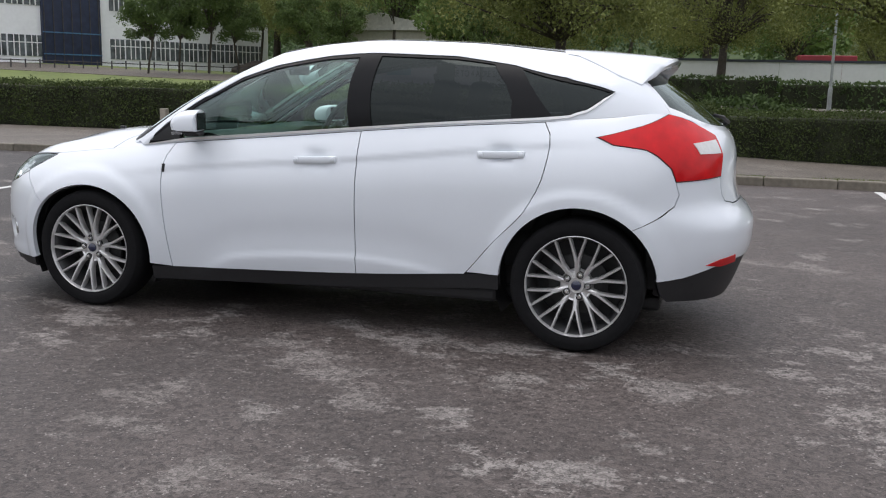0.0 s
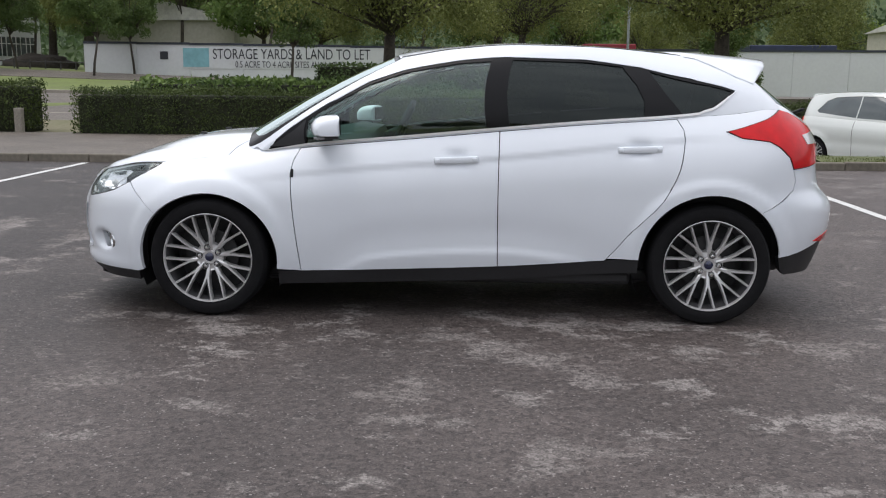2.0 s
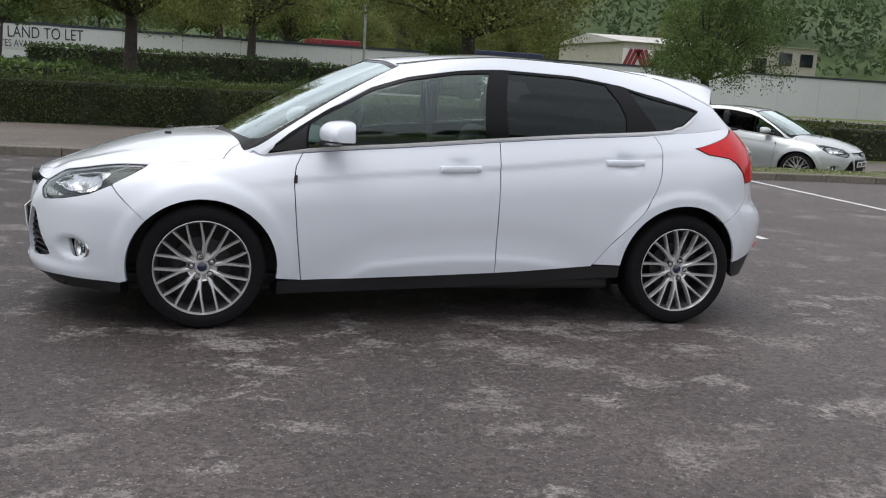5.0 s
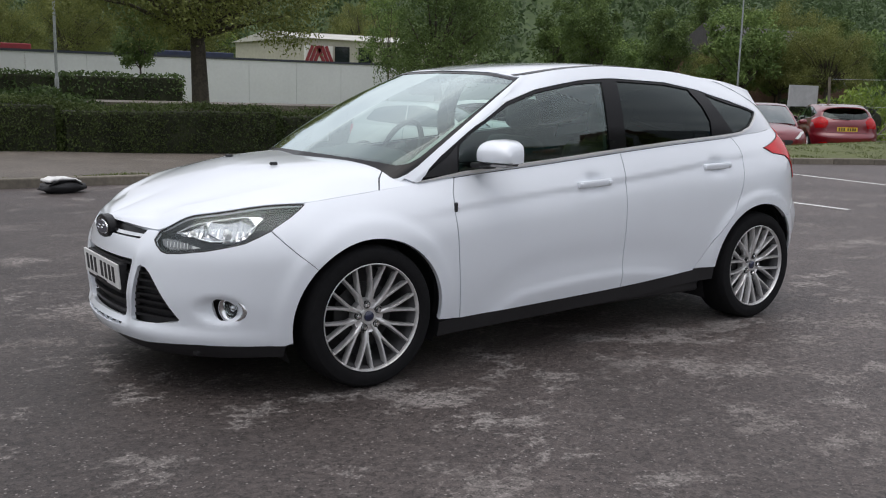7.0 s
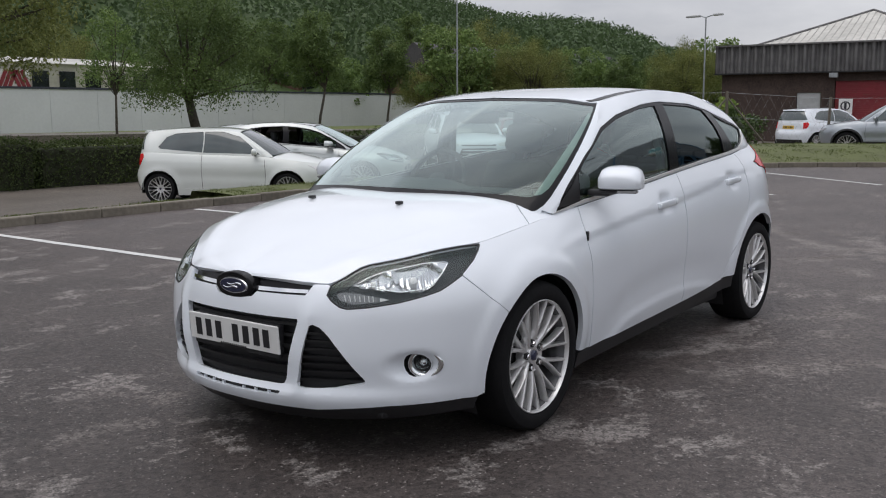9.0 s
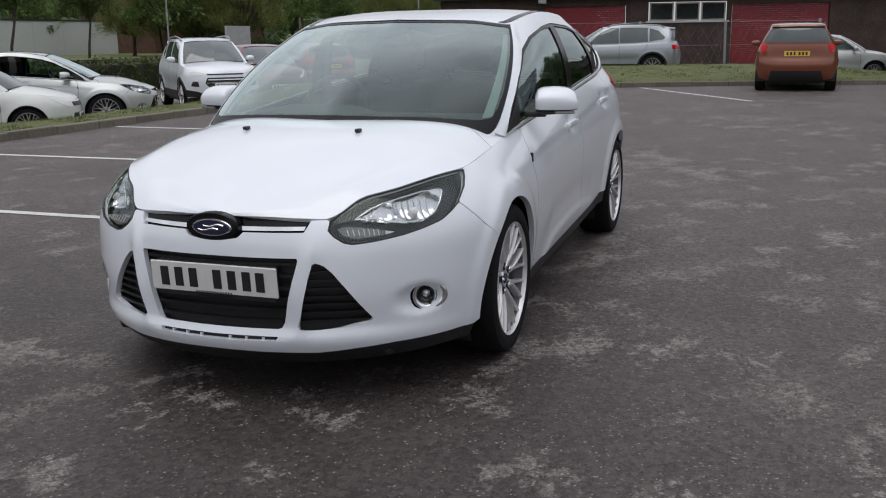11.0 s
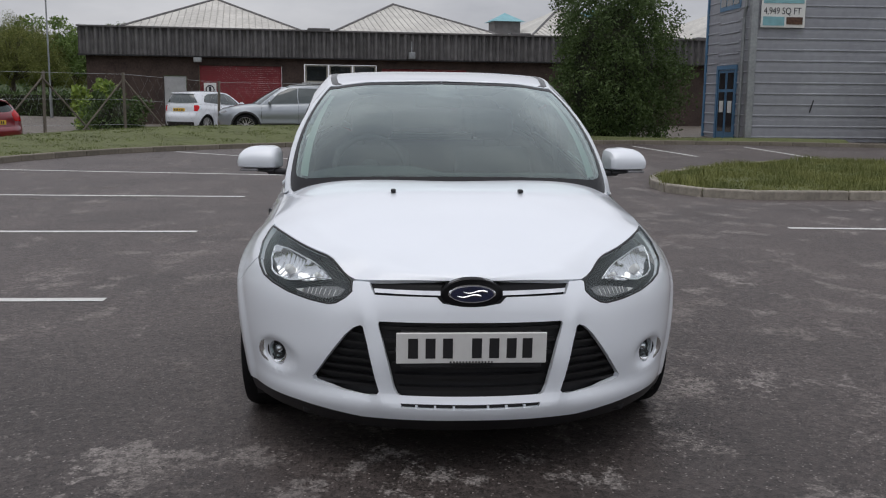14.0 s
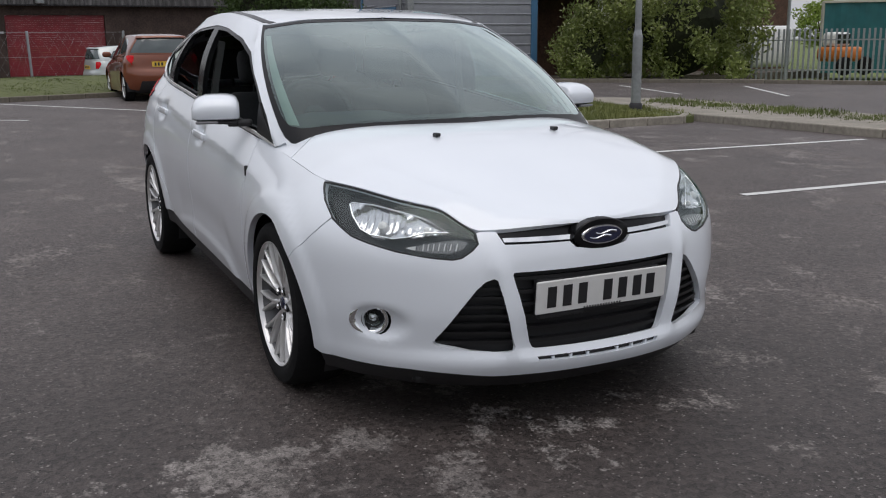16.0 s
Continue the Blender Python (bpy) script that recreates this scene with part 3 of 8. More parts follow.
def leaf_quads(cent, size, rng, flat=0.0, hang=0.0):
    """Vertices and faces of small pointed leaves at the centres."""
    n = len(cent)
    a = rng.normal(size=(n, 3))
    a[:, 2] = a[:, 2] * (1 - flat) - hang
    a /= np.linalg.norm(a, axis=1)[:, None]
    b = rng.normal(size=(n, 3))
    b -= a * (a * b).sum(1)[:, None]
    b /= np.linalg.norm(b, axis=1)[:, None]
    s = size * rng.uniform(.6, 1.4, (n, 1))
    v = np.stack([cent - a * s, cent + b * s * .45, cent + a * s, cent - b * s * .45], 1).reshape(-1, 3)
    f = np.arange(4 * n).reshape(-1, 4)
    return v, f


def fast_mesh(name, v, f, mat):
    me = bpy.data.meshes.new(name)
    me.from_pydata(v.tolist(), [], f.tolist())
    me.materials.append(mat)
    return me


def tree_meshes(seed, height, fork, spread, clumps, per, leaf, mat, droop=0.0, flat=.75, trunk_r=.12, clump_r=.5, lean=.1):
    """A tapered trunk with limbs, and a crown of leaf clumps at the limbs' ends."""
    rng = np.random.default_rng(seed)
    bm = bmesh.new()
    ends = []
    top = Vector((rng.normal() * lean, rng.normal() * lean, fork))
    tube(bm, [(0, 0, -.3), (top.x * .3, top.y * .3, fork * .35), (top.x * .7, top.y * .7, fork * .7), top], trunk_r, 9, trunk_r * .72)
    for k in range(clumps):
        a = 2.4 * k + rng.uniform(-.4, .4)
        r = spread * math.sqrt((k + .5) / clumps) * rng.uniform(.75, 1.1)
        zz = fork + (height - fork) * (.10 + .88 * rng.random() * math.sqrt(max(0.05, 1 - (r / spread / 1.15) ** 2)))
        e = Vector((r * math.cos(a), r * math.sin(a), zz))
        ends.append(e)
        if k % 2 == 0:
            mid = top.lerp(e, .5) + Vector((0, 0, .15 * height * rng.random() * .5))
            tube(bm, [top, mid, e], trunk_r * rng.uniform(.25, .45), 5, .012, caps=False)
    trunk_me = bpy.data.meshes.new("trunk")
    bmesh.ops.recalc_face_normals(bm, faces=bm.faces)
    bm.to_mesh(trunk_me)
    bm.free()
    trunk_me.shade_smooth()
    trunk_me.materials.append(M_BARK)
    cents = []
    for e in ends:
        cr = clump_r * rng.uniform(.7, 1.35)
        d = rng.normal(size=(per, 3))
        d /= np.linalg.norm(d, axis=1)[:, None]
        d *= (rng.random((per, 1)) ** .45) * cr
        d[:, 2] *= flat
        if droop:
            d[:, 2] -= np.minimum(rng.exponential(droop * .5, per), droop * .9) * (np.hypot(d[:, 0], d[:, 1]) / cr + .3)
        cents.append(d + np.array(e))
    v, f = leaf_quads(np.concatenate(cents), leaf, rng, hang=droop)
    return trunk_me, fast_mesh("crown", v, f, mat)


def plant_tree(meshes, x, y, z, turn, scale, label, group=""):
    t = thing("tree", label, "tree", group)
    t.matrix_basis = pose(x, y, z, 0, 0, turn) @ Matrix.Scale(scale, 4)
    for nm, me in zip(("trunk", "crown"), meshes):
        o = new(nm, me)
        o.parent = t
    return t


def hedge(name, label, x0, x1, y0, y1, z0, z1, per=230, leaf=.05, seed=1, mat=None):
    rng = np.random.default_rng(seed)
    h = thing(name, label, "hedge")
    # solid dark box that stands for the shaded inside of the hedge
    part("twig_core", boxed(x0 + .08, x1 - .08, y0 + .08, y1 - .08, z0 - .1, z1 - .08, .08), M_HEDGE_SHADE, h)
    cs = []
    lx, ly, lz = x1 - x0, y1 - y0, z1 - z0
    for area, fn in ((lx * lz, lambda n: np.stack([rng.uniform(x0, x1, n), np.full(n, y0), rng.uniform(z0, z1, n)], 1)),
                     (lx * ly, lambda n: np.stack([rng.uniform(x0, x1, n), rng.uniform(y0, y1, n), np.full(n, z1)], 1)),
                     (ly * lz, lambda n: np.stack([np.full(n, x0), rng.uniform(y0, y1, n), rng.uniform(z0, z1, n)], 1)),
                     (ly * lz, lambda n: np.stack([np.full(n, x1), rng.uniform(y0, y1, n), rng.uniform(z0, z1, n)], 1))):
        p = fn(max(4, int(area * per)))
        wob = .05 * np.sin(p[:, 0] * 2.3 + p[:, 1]) + .04 * np.sin(p[:, 0] * 5.1)
        p += rng.normal(size=p.shape) * .05
        p[:, 1] += wob
        p[:, 2] += .03 * np.sin(p[:, 0] * 1.7) + .02 * np.sin(p[:, 0] * 4.3)
        cs.append(p)
    v, f = leaf_quads(np.concatenate(cs), leaf, rng)
    o = new("foliage", fast_mesh("foliage", v, f, mat or M_HEDGE))
    o.parent = h
    return h


hedge("hedge", "clipped green hedge along the lane", -9.75, 1.6, 16.5, 17.5, -.25, .88, seed=1, per=900, leaf=.031)
hedge("hedge", "clipped green hedge along the lane", 1.62, 6.6, 16.5, 17.5, -.3, .76, seed=7, per=900, leaf=.031)
hedge("hedge", "clipped green hedge behind the parked cars", 6.62, 15.3, 16.5, 17.5, -.35, .66, seed=8, per=620, leaf=.036)
hedge("shrub_row", "overgrown light green shrubs behind the clipped hedge", -9.6, -4.2, 20.6, 22.6, .0, 1.10, seed=9, per=110, leaf=.09, mat=M_LEAF)
hedge("hedge", "clipped green hedge beside a path opening", -46, -11.1, 17.0, 18.1, -.05, 1.06, seed=2, per=700, leaf=.036)
hedge("hedge", "tall dark hedge beyond the public road", 4.05, 12.4, 38.6, 40.0, .1, 1.62, seed=3, per=70, leaf=.09, mat=M_LEAF_DARK)
hedge("hedge", "tall dark hedge beyond the public road", -8.0, 4.0, 38.6, 40.0, .2, 1.78, seed=4, per=70, leaf=.09, mat=M_LEAF_DARK)
hedge("hedge", "low hedge behind the parked cars", 15.5, 34.0, 17.2, 18.2, -.35, .68, seed=5, per=90, leaf=.07)
hedge("hedge", "dark clipped hedge beyond the fenced yard", 53.0, 54.2, 19.0, 36.0, -.25, 1.2, seed=6, per=70, leaf=.09, mat=M_LEAF_DARK)
# low shrubs behind the hedge
for k, (x, y, w, d, hh) in enumerate(((-8.0, 21.5, 3.0, 2.0, .75), (-4.6, 21.8, 2.6, 1.8, .85), (-1.6, 21.4, 2.0, 1.6, .70), (2.4, 22.6, 1.6, 1.4, .7))):
    rng = np.random.default_rng(50 + k)
    n = 2600
    u = rng.normal(size=(n, 3))
    u /= np.linalg.norm(u, axis=1)[:, None]
    u[:, 2] = np.abs(u[:, 2])
    r = (1 + .12 * np.sin(u[:, 0] * 9) + .1 * np.sin(u[:, 1] * 11 + 1))[:, None] * rng.uniform(.8, 1.02, (n, 1))
    z0 = lift(x, y)
    v, f = leaf_quads(u * r * np.array([w, d, hh]) + np.array([x, y, z0 + .45]), .07, rng)
    s = thing("shrub", "low spreading green shrub behind the hedge", "shrub", "low shrubs")
    o = new("foliage", fast_mesh("foliage", v, f, M_LEAF_DARK))
    o.parent = s
    # solid dark ball in place of the shade behind the shrub's leaves
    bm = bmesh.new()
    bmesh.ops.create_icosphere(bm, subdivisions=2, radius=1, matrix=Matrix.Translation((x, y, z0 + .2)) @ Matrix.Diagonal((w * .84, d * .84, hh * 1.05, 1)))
    part("twig_core", bm, M_HEDGE_SHADE, s)

BIG = tree_meshes(11, 7.6, 2.7, 3.5, 130, 460, .050, M_LEAF_OLIVE, droop=.60, trunk_r=.27, clump_r=.72)
BIG2 = tree_meshes(14, 8.0, 2.6, 3.4, 120, 460, .050, M_LEAF_OLIVE, droop=.80, trunk_r=.22, clump_r=.70)
WILLOW = tree_meshes(12, 5.2, 1.9, 1.85, 64, 480, .038, M_LEAF_MID, droop=.60, trunk_r=.17, clump_r=.5, lean=.55)
ROUND = tree_meshes(13, 5.4, 1.9, 1.35, 50, 240, .066, M_LEAF_MID, trunk_r=.07, clump_r=.42, flat=.9)
THIN = tree_meshes(15, 5.6, 1.9, 1.15, 38, 120, .06, M_LEAF, trunk_r=.06, clump_r=.42)
LEAFY = tree_meshes(17, 5.8, 1.5, 2.0, 60, 130, .095, M_LEAF, trunk_r=.10, clump_r=.55)
LIME = tree_meshes(16, 5.0, 1.2, 2.2, 50, 90, .12, M_LEAF_LIME, trunk_r=.12, clump_r=.6)
plant_tree(BIG, 6.6, 21.6, lift(6.6, 21.6), 20, 1.0, "large tree with drooping olive-green leaves behind the hedge")
plant_tree(BIG2, -3.0, 23.4, lift(-3, 23), 110, 1.0, "tall drooping tree with a straight dark trunk")
plant_tree(BIG2, 1.5, 41.2, lift(1.5, 41), 10, 1.1, "tall drooping tree beyond the road")
plant_tree(WILLOW, 13.4, 19.4, lift(13.4, 19.4), 0, 1.0, "small weeping tree with a leaning forked trunk")
GRP = "young street trees"
for x, y, tu, sc, me in ((19.8, 33.0, 40, 1.05, THIN), (39.3, 40.0, 0, 1.35, ROUND), (46.0, 40.0, 60, 1.25, ROUND), (54, 40, 130, 1.3, ROUND), (62, 38, 220, 1.3, ROUND),
                         (-8.6, 36, 0, 1.0, ROUND), (-20.6, 43.6, 50, 1.0, ROUND), (-19.6, 46.8, 200, .95, ROUND), (-30.4, 43.6, 90, .95, ROUND), (-29.2, 45.0, 20, 1.0, ROUND),
                         (-28.0, 46.3, 150, 1.25, ROUND), (-26.6, 47.6, 250, .95, ROUND), (11.5, 42.0, 140, .9, ROUND), (-13, 50, 33, 1.5, ROUND)):
    plant_tree(me, x, y, lift(x, y), tu, sc, "young roadside tree with a slim trunk", GRP)
# belts of trees behind the boarding, then the wooded hill
GRB = "trees behind the boarding"
rng = np.random.default_rng(77)
for k in range(46):
    x = -46 + k * 3.4 + rng.uniform(-1.5, 1.5)
    y = 62 + rng.uniform(-6, 14)
    if 8 < x < 66:
        if k % 3:
            continue
        y += 42
    me = (ROUND, BIG2, THIN, LEAFY, BIG)[int(rng.integers(0, 5))] if k != 27 else LIME
    sc = rng.uniform(1.25, 2.0) * {id(BIG2): .8, id(BIG): .85}.get(id(me), 1.15)
    plant_tree(me, x, y, lift(x, y) - .3, float(rng.uniform(0, 360)), float(sc), "full green tree behind the boarding", GRB)
for k in range(30):
    x, y = 58 + rng.uniform(-8, 40), 22 + k * .9 + rng.uniform(-3, 3)
    me = (ROUND, LEAFY, BIG2, LEAFY)[k % 4]
    plant_tree(me, x, y, -.2, float(rng.uniform(0, 360)), float(rng.uniform(.75, 1.15)) * (1.25 if me in (ROUND, LEAFY) else .85), "full green tree in a dense belt", "tree belt beyond the car park")


def hill_height(x, y):
    ang = math.degrees(math.atan2(y, x))
    ridge = 14 + 62 * min(1, max(0, (ang - 24) / 34)) ** .8 + 5 * math.sin(ang * .31)
    fall = min(1, max(0, (ang - 60) / 18))
    ridge *= 1 - .48 * fall * fall * (3 - 2 * fall)
    r = math.hypot(x, y)
    return ridge * min(1, max(0, (r - 110) / 240)) ** .85


hv, hf = [], []
AN, RN = 64, 12
for i in range(AN + 1):
    a = radians(10 + 130 * i / AN)
    for j in range(RN + 1):
        r = 105 + 300 * j / RN
        x, y = r * math.cos(a), r * math.sin(a)
        hv.append((x, y, hill_height(x, y) - .4))
for i in range(AN):
    for j in range(RN):
        k = i * (RN + 1) + j
        hf.append((k, k + RN + 1, k + RN + 2, k + 1))
tagged(add_mesh("hill", hv, hf, M_LEAF_DARK), "dark wooded hillside in the distance", "hill", kind="structure")
rng = np.random.default_rng(5)
cents = []
for _ in range(3600):
    a, r = radians(rng.uniform(11, 139)), 112 + 290 * rng.random() ** .8
    x, y = r * math.cos(a), r * math.sin(a)
    z = hill_height(x, y)
    n = 90
    d = rng.normal(size=(n, 3))
    d /= np.linalg.norm(d, axis=1)[:, None]
    cents.append(d * np.array([3.4, 3.4, 3.0]) * rng.uniform(.7, 1.35) * rng.uniform(.75, 1.05, (n, 1)) + np.array([x, y, z + 2.6]))
v, f = leaf_quads(np.concatenate(cents), .50, rng)
o = new("hill_woods", fast_mesh("hill_woods", v, f, leaf_material("far_leaves", (.105, .155, .066), (.048, .078, .034))))
tagged(o, "dense far woodland covering the hillside", "woodland", kind="stuff")

# ---------------------------------------------------------------- the white hatchback (nose towards -x, wheels at x = -1.324 and 1.324)
XF, XR, LF, LR, NF, NR = -1.45, 1.30, 1.15, 1.05, 2.15, 2.7
z_top = spline([(-2.6, .702), (-2.44, .701), (-2.295, .694), (-2.215, .691), (-2.185, .700), (-2.153, .722), (-2.122, .746), (-2.09, .759),
                (-2.043, .767), (-1.975, .778), (-1.91, .790), (-1.865, .798), (-1.79, .808), (-1.72, .813), (-1.605, .817), (-1.45, .833),
                (-1.3, .849), (-1.2, .860), (-1.08, .873), (-1.0, .881), (-.8, .906), (-.28, .953), (.22, 1.0), (.66, 1.038), (1.14, 1.072), (1.4, 1.10), (1.62, 1.122),
                (1.8, 1.10), (2.0, 1.05), (2.35, 1.03)])
y_sh = spline([(-2.6, .76), (-1.9, .76), (-1.6, .752), (-1.3, .750), (-1.08, .752), (-.8, .765), (0, .785), (.7, .785), (1.14, .768),
               (1.5, .74), (2.3, .72)])
y_max = spline([(-2.6, .885), (-1.7, .890), (-1.324, .886), (-.9, .870), (0, .866), (.8, .872), (1.324, .885), (1.7, .875), (2.3, .86)])
nose = spline([(.10, -2.12), (.17, -2.17), (.21, -2.225), (.26, -2.245), (.31, -2.228), (.42, -2.238), (.53, -2.230), (.60, -2.222),
               (.66, -2.205), (.70, -2.185), (.74, -2.15), (.80, -2.08), (.9, -2.0)])
tail = spline([(.15, 1.96), (.25, 2.03), (.38, 2.08), (.50, 2.115), (.58, 2.118), (.64, 2.09), (.70, 2.035), (.80, 2.015), (.92, 2.01),
               (1.0, 1.985), (1.06, 1.94), (1.12, 1.89)])
crease = spline([(-1.2, .735), (-.99, .752), (-.86, .772), (.2, .866), (1.16, .968), (1.4, .99)])
scoop = spline([(-.80, .255), (-.62, .31), (-.456, .385), (.2, .428), (.55, .40), (.80, .34)])
W_FRONT, W_REAR, W_Z, ARCH = -1.324, 1.324, .317, .372


def low(s, z):
    """The lower body's left side: s runs along the plan from the nose's middle to the tail's middle, z up."""
    if s < XF:
        t = max(0.0, min(1.0, 1 - (XF - s) / LF)) * math.pi / 2
        a, n = XF - nose(z), NF
        x, k = XF - a * max(0.0, math.cos(t)) ** (2 / n), max(0.0, math.sin(t)) ** (2 / n)
    elif s > XR:
        t = max(0.0, min(1.0, 1 - (s - XR) / LR)) * math.pi / 2
        a, n = tail(z) - XR, NR
        x, k = XR + a * max(0.0, math.cos(t)) ** (2 / n), max(0.0, math.sin(t)) ** (2 / n)
    else:
        x, k = s, 1.0
    zt = z_top(s)
    h = (z - .2) / (zt - .2)
    ys, ym = y_sh(s), y_max(s)
    if h > .58:
        u = min(1.0, (h - .58) / .42)
        y = ys + (ym - ys) * (1 - u ** 2.3)
    else:
        y = ym - .045 * ((.58 - h) / .58) ** 2.2
    if -1.25 < s < 1.45:
        d = z - crease(s)
        fade = min(1.0, (s + 1.25) / .4) * min(1.0, (1.45 - s) / .35)
        if d < 0:
            u = min(1.0, -d / .016)
            y -= fade * .0075 * u * u * (3 - 2 * u) * math.exp(d / .075)
        else:
            y += fade * .002 * math.exp(-d / .05)
    if -.82 < s < .82:
        d = z - scoop(s)
        fade = min(1.0, (s + .82) / .3) * min(1.0, (.82 - s) / .3)
        u = max(0.0, min(1.0, (.012 - d - .045) / .03))
        y += fade * (.008 * u * u * (3 - 2 * u) * math.exp(-(max(0.0, -d - .05) / .09) ** 2) - .007 * math.exp(-((d - .05) / .08) ** 2))
    for xc in (W_FRONT, W_REAR):
        r = math.hypot(x - xc, z - W_Z)
        if r < .75:
            u = max(0.0, min(1.0, (ARCH + .088 - r) / .040))
            y += .013 * u * u * (3 - 2 * u)
    for hx, hz in ((0.0, .853), (.945, .916)):
        if abs(x - hx) < .2 and abs(z - hz) < .12:
            y -= .016 / (1 + ((x - hx) / .052) ** 6 + ((z - hz) / .040) ** 6)
    if -2.09 < s < -1.80:
        # the scooped surround of the fog lamp, drawn out towards the nose
        d = ((s + 1.938) / (.125 if s < -1.938 else .105)) ** 2 + ((z - .384) / .066) ** 2
        if d < 1:
            u = 1 - d
            x += .026 * u * u * (3 - 2 * u)
            y -= .014 * u * u * (3 - 2 * u)
    if s < XF and .24 < z < .66:
        d = y * k - .322 - (z - .30) * .16
        x -= .013 * math.exp(-(d / .030) ** 2) * min(1, (z - .24) / .06) * min(1, (.66 - z) / .08)
    return Vector((x, -y * k, z))


def s_of_x(x, z):
    if XF <= x <= XR:
        return x
    lo, hi = (XF - LF, XF) if x < XF else (XR, XR + LR)
    for _ in range(40):
        mid = (lo + hi) / 2
        lo, hi = (mid, hi) if low(mid, z).x < x else (lo, mid)
    return (lo + hi) / 2


def s_of_y(y, z, front=True):
    lo, hi = (XF - LF, XF) if front else (XR + LR, XR)
    for _ in range(40):
        mid = (lo + hi) / 2
        lo, hi = (mid, hi) if -low(mid, z).y < y else (lo, mid)
    return (lo + hi) / 2


def side_pts(pts):
    return [(s_of_x(x, z), z) for x, z in pts]


def front_pts(pts):
    return [(s_of_y(y, z), z) for y, z in pts]


# upper body: from the belt line up to the roof's edge
SA, SB = 1.1, 3.0
l_front = [spline([(0, a), (.6, b), (.9, c), (SA, d)]) for a, b, c, d in
           ((-1.26, -1.19, -1.110, -1.045), (0, -.46, -.695, -.752), (.955, .945, .918, .887))]
u_front = [spline([(0, a), (.6, b), (.9, c), (SA, d)]) for a, b, c, d in
           ((-.37, -.345, -.315, -.285), (0, -.375, -.562, -.588), (1.405, 1.397, 1.374, 1.378))]
rail_y = spline([(-.3, .586), (0, .610), (.3, .612), (.7, .595), (1.1, .560), (1.4, .510), (1.56, .47)])
rail_z = spline([(-.3, 1.376), (0, 1.424), (.3, 1.445), (.7, 1.437), (1.1, 1.404), (1.4, 1.368), (1.56, 1.338)])
u_rear = [spline([(SB, a), (3.4, b), (4, c)]) for a, b, c in ((1.45, 1.475, 1.50), (-.496, -.41, 0), (1.360, 1.368, 1.378))]


def edge_low(s):
    if s < SA:
        return Vector([f(s) for f in l_front])
    q = (s - SA) / (SB - SA)
    st = -1.045 + q * (1.66 + 1.045) if s < SB else 1.66 + (s - SB) * (XR + LR - 1.66)
    return low(st, z_top(st))


def edge_top(s):
    if s < SA:
        return Vector([f(s) for f in u_front])
    if s > SB:
        return Vector([f(s) for f in u_rear])
    x = -.285 + (s - SA) / (SB - SA) * (1.45 + .285)
    return Vector((x, -rail_y(x), rail_z(x)))


def up(s, v):
    """The upper body's left side: s from the windscreen's middle round to the tail, v from belt to roof."""
    a, b = edge_low(s), edge_top(s)
    e = .02
    along = edge_low(min(4, s + e)) + edge_top(min(4, s + e)) - edge_low(max(0, s - e)) - edge_top(max(0, s - e))
    n = along.cross(b - a)
    n = -n.normalized() if n.length > 1e-9 else Vector((-1, 0, 0))
    if s < .9:
        n = -n if n.x > 0 else n
    elif n.y > 0 and s < 3.3:
        n = -n
    elif s >= 3.3 and n.x < 0:
        n = -n
    swell = .10 if s < .8 else .10 + .05 * min(1, (s - .8) / .4)
    swell -= .10 * min(1, max(0, (s - 2.85) / .3))
    p = a + (b - a) * v + n * (swell * v * (1 - v))
    p.y -= .10 * min(1, s / .9) * max(0, 1 - max(0, s - 1.3) / 1.6) * v * (1 - v)
    return p


def sv_of(x, z):
    """Where on the upper side the point with that x and z lies."""
    s, v = SA + (x + .9) / 2.7 * (SB - SA), .5
    s = max(SA, min(SB, s))
    for _ in range(25):
        p = up(s, v)
        ds, dv = (up(s + 1e-3, v) - p) * 1e3, (up(s, v + 1e-3) - p) * 1e3
        det = ds.x * dv.z - dv.x * ds.z
        if abs(det) < 1e-9:
            break
        ex, ez = x - p.x, z - p.z
        s += max(-.3, min(.3, (ex * dv.z - dv.x * ez) / det))
        v += max(-.3, min(.3, (ds.x * ez - ex * ds.z) / det))
    return s, v


def up_pts(pts):
    return [sv_of(x, z) for x, z in pts]


# bonnet and roof between the two sides
hood_z = spline([(-2.22, .702), (-2.09, .752), (-1.956, .805), (-1.79, .868), (-1.62, .920), (-1.5, .944), (-1.35, .958), (-1.2, .966)])
roof_z = spline([(-.40, 1.402), (-.2, 1.432), (0, 1.451), (.28, 1.468), (.7, 1.456), (1.1, 1.426), (1.36, 1.396), (1.70, 1.345)])


def hood(q, w):
    """q from the bonnet's front edge to the cowl, w from its left edge to the middle."""
    q, w = max(0.0, q), min(1.0, w)
    st = (XF - LF) + q * (-1.06 - XF + LF)
    a = low(st, z_top(st))
    xc = -2.185 + (q ** 1.25) * (2.185 - 1.25)
    c = Vector((xc, 0, hood_z(xc)))
    p = a.lerp(c, w)
    f = 1 - (1 - w) ** (2.2 + 3.6 * q ** 3)
    p.z = a.z + (c.z - a.z) * f + .012 * math.exp(-((w - .16) / .10) ** 2) * q * (1 - q) * 4
    return p


def roof(s, w):
    a = edge_top(s)
    w = min(1.0, w)
    c = Vector((a.x, 0, roof_z(a.x)))
    p = a.lerp(c, w)
    p.z = a.z + (c.z - a.z) * (1 - (1 - w) ** 3.2)
    return p


def inside(poly, u, v):
    hit = False
    for (a, b), (c, d) in zip(poly, poly[1:] + poly[:1]):
        if (b > v) != (d > v) and u < (c - a) * (v - b) / (d - b) + a:
            hit = not hit
    return hit


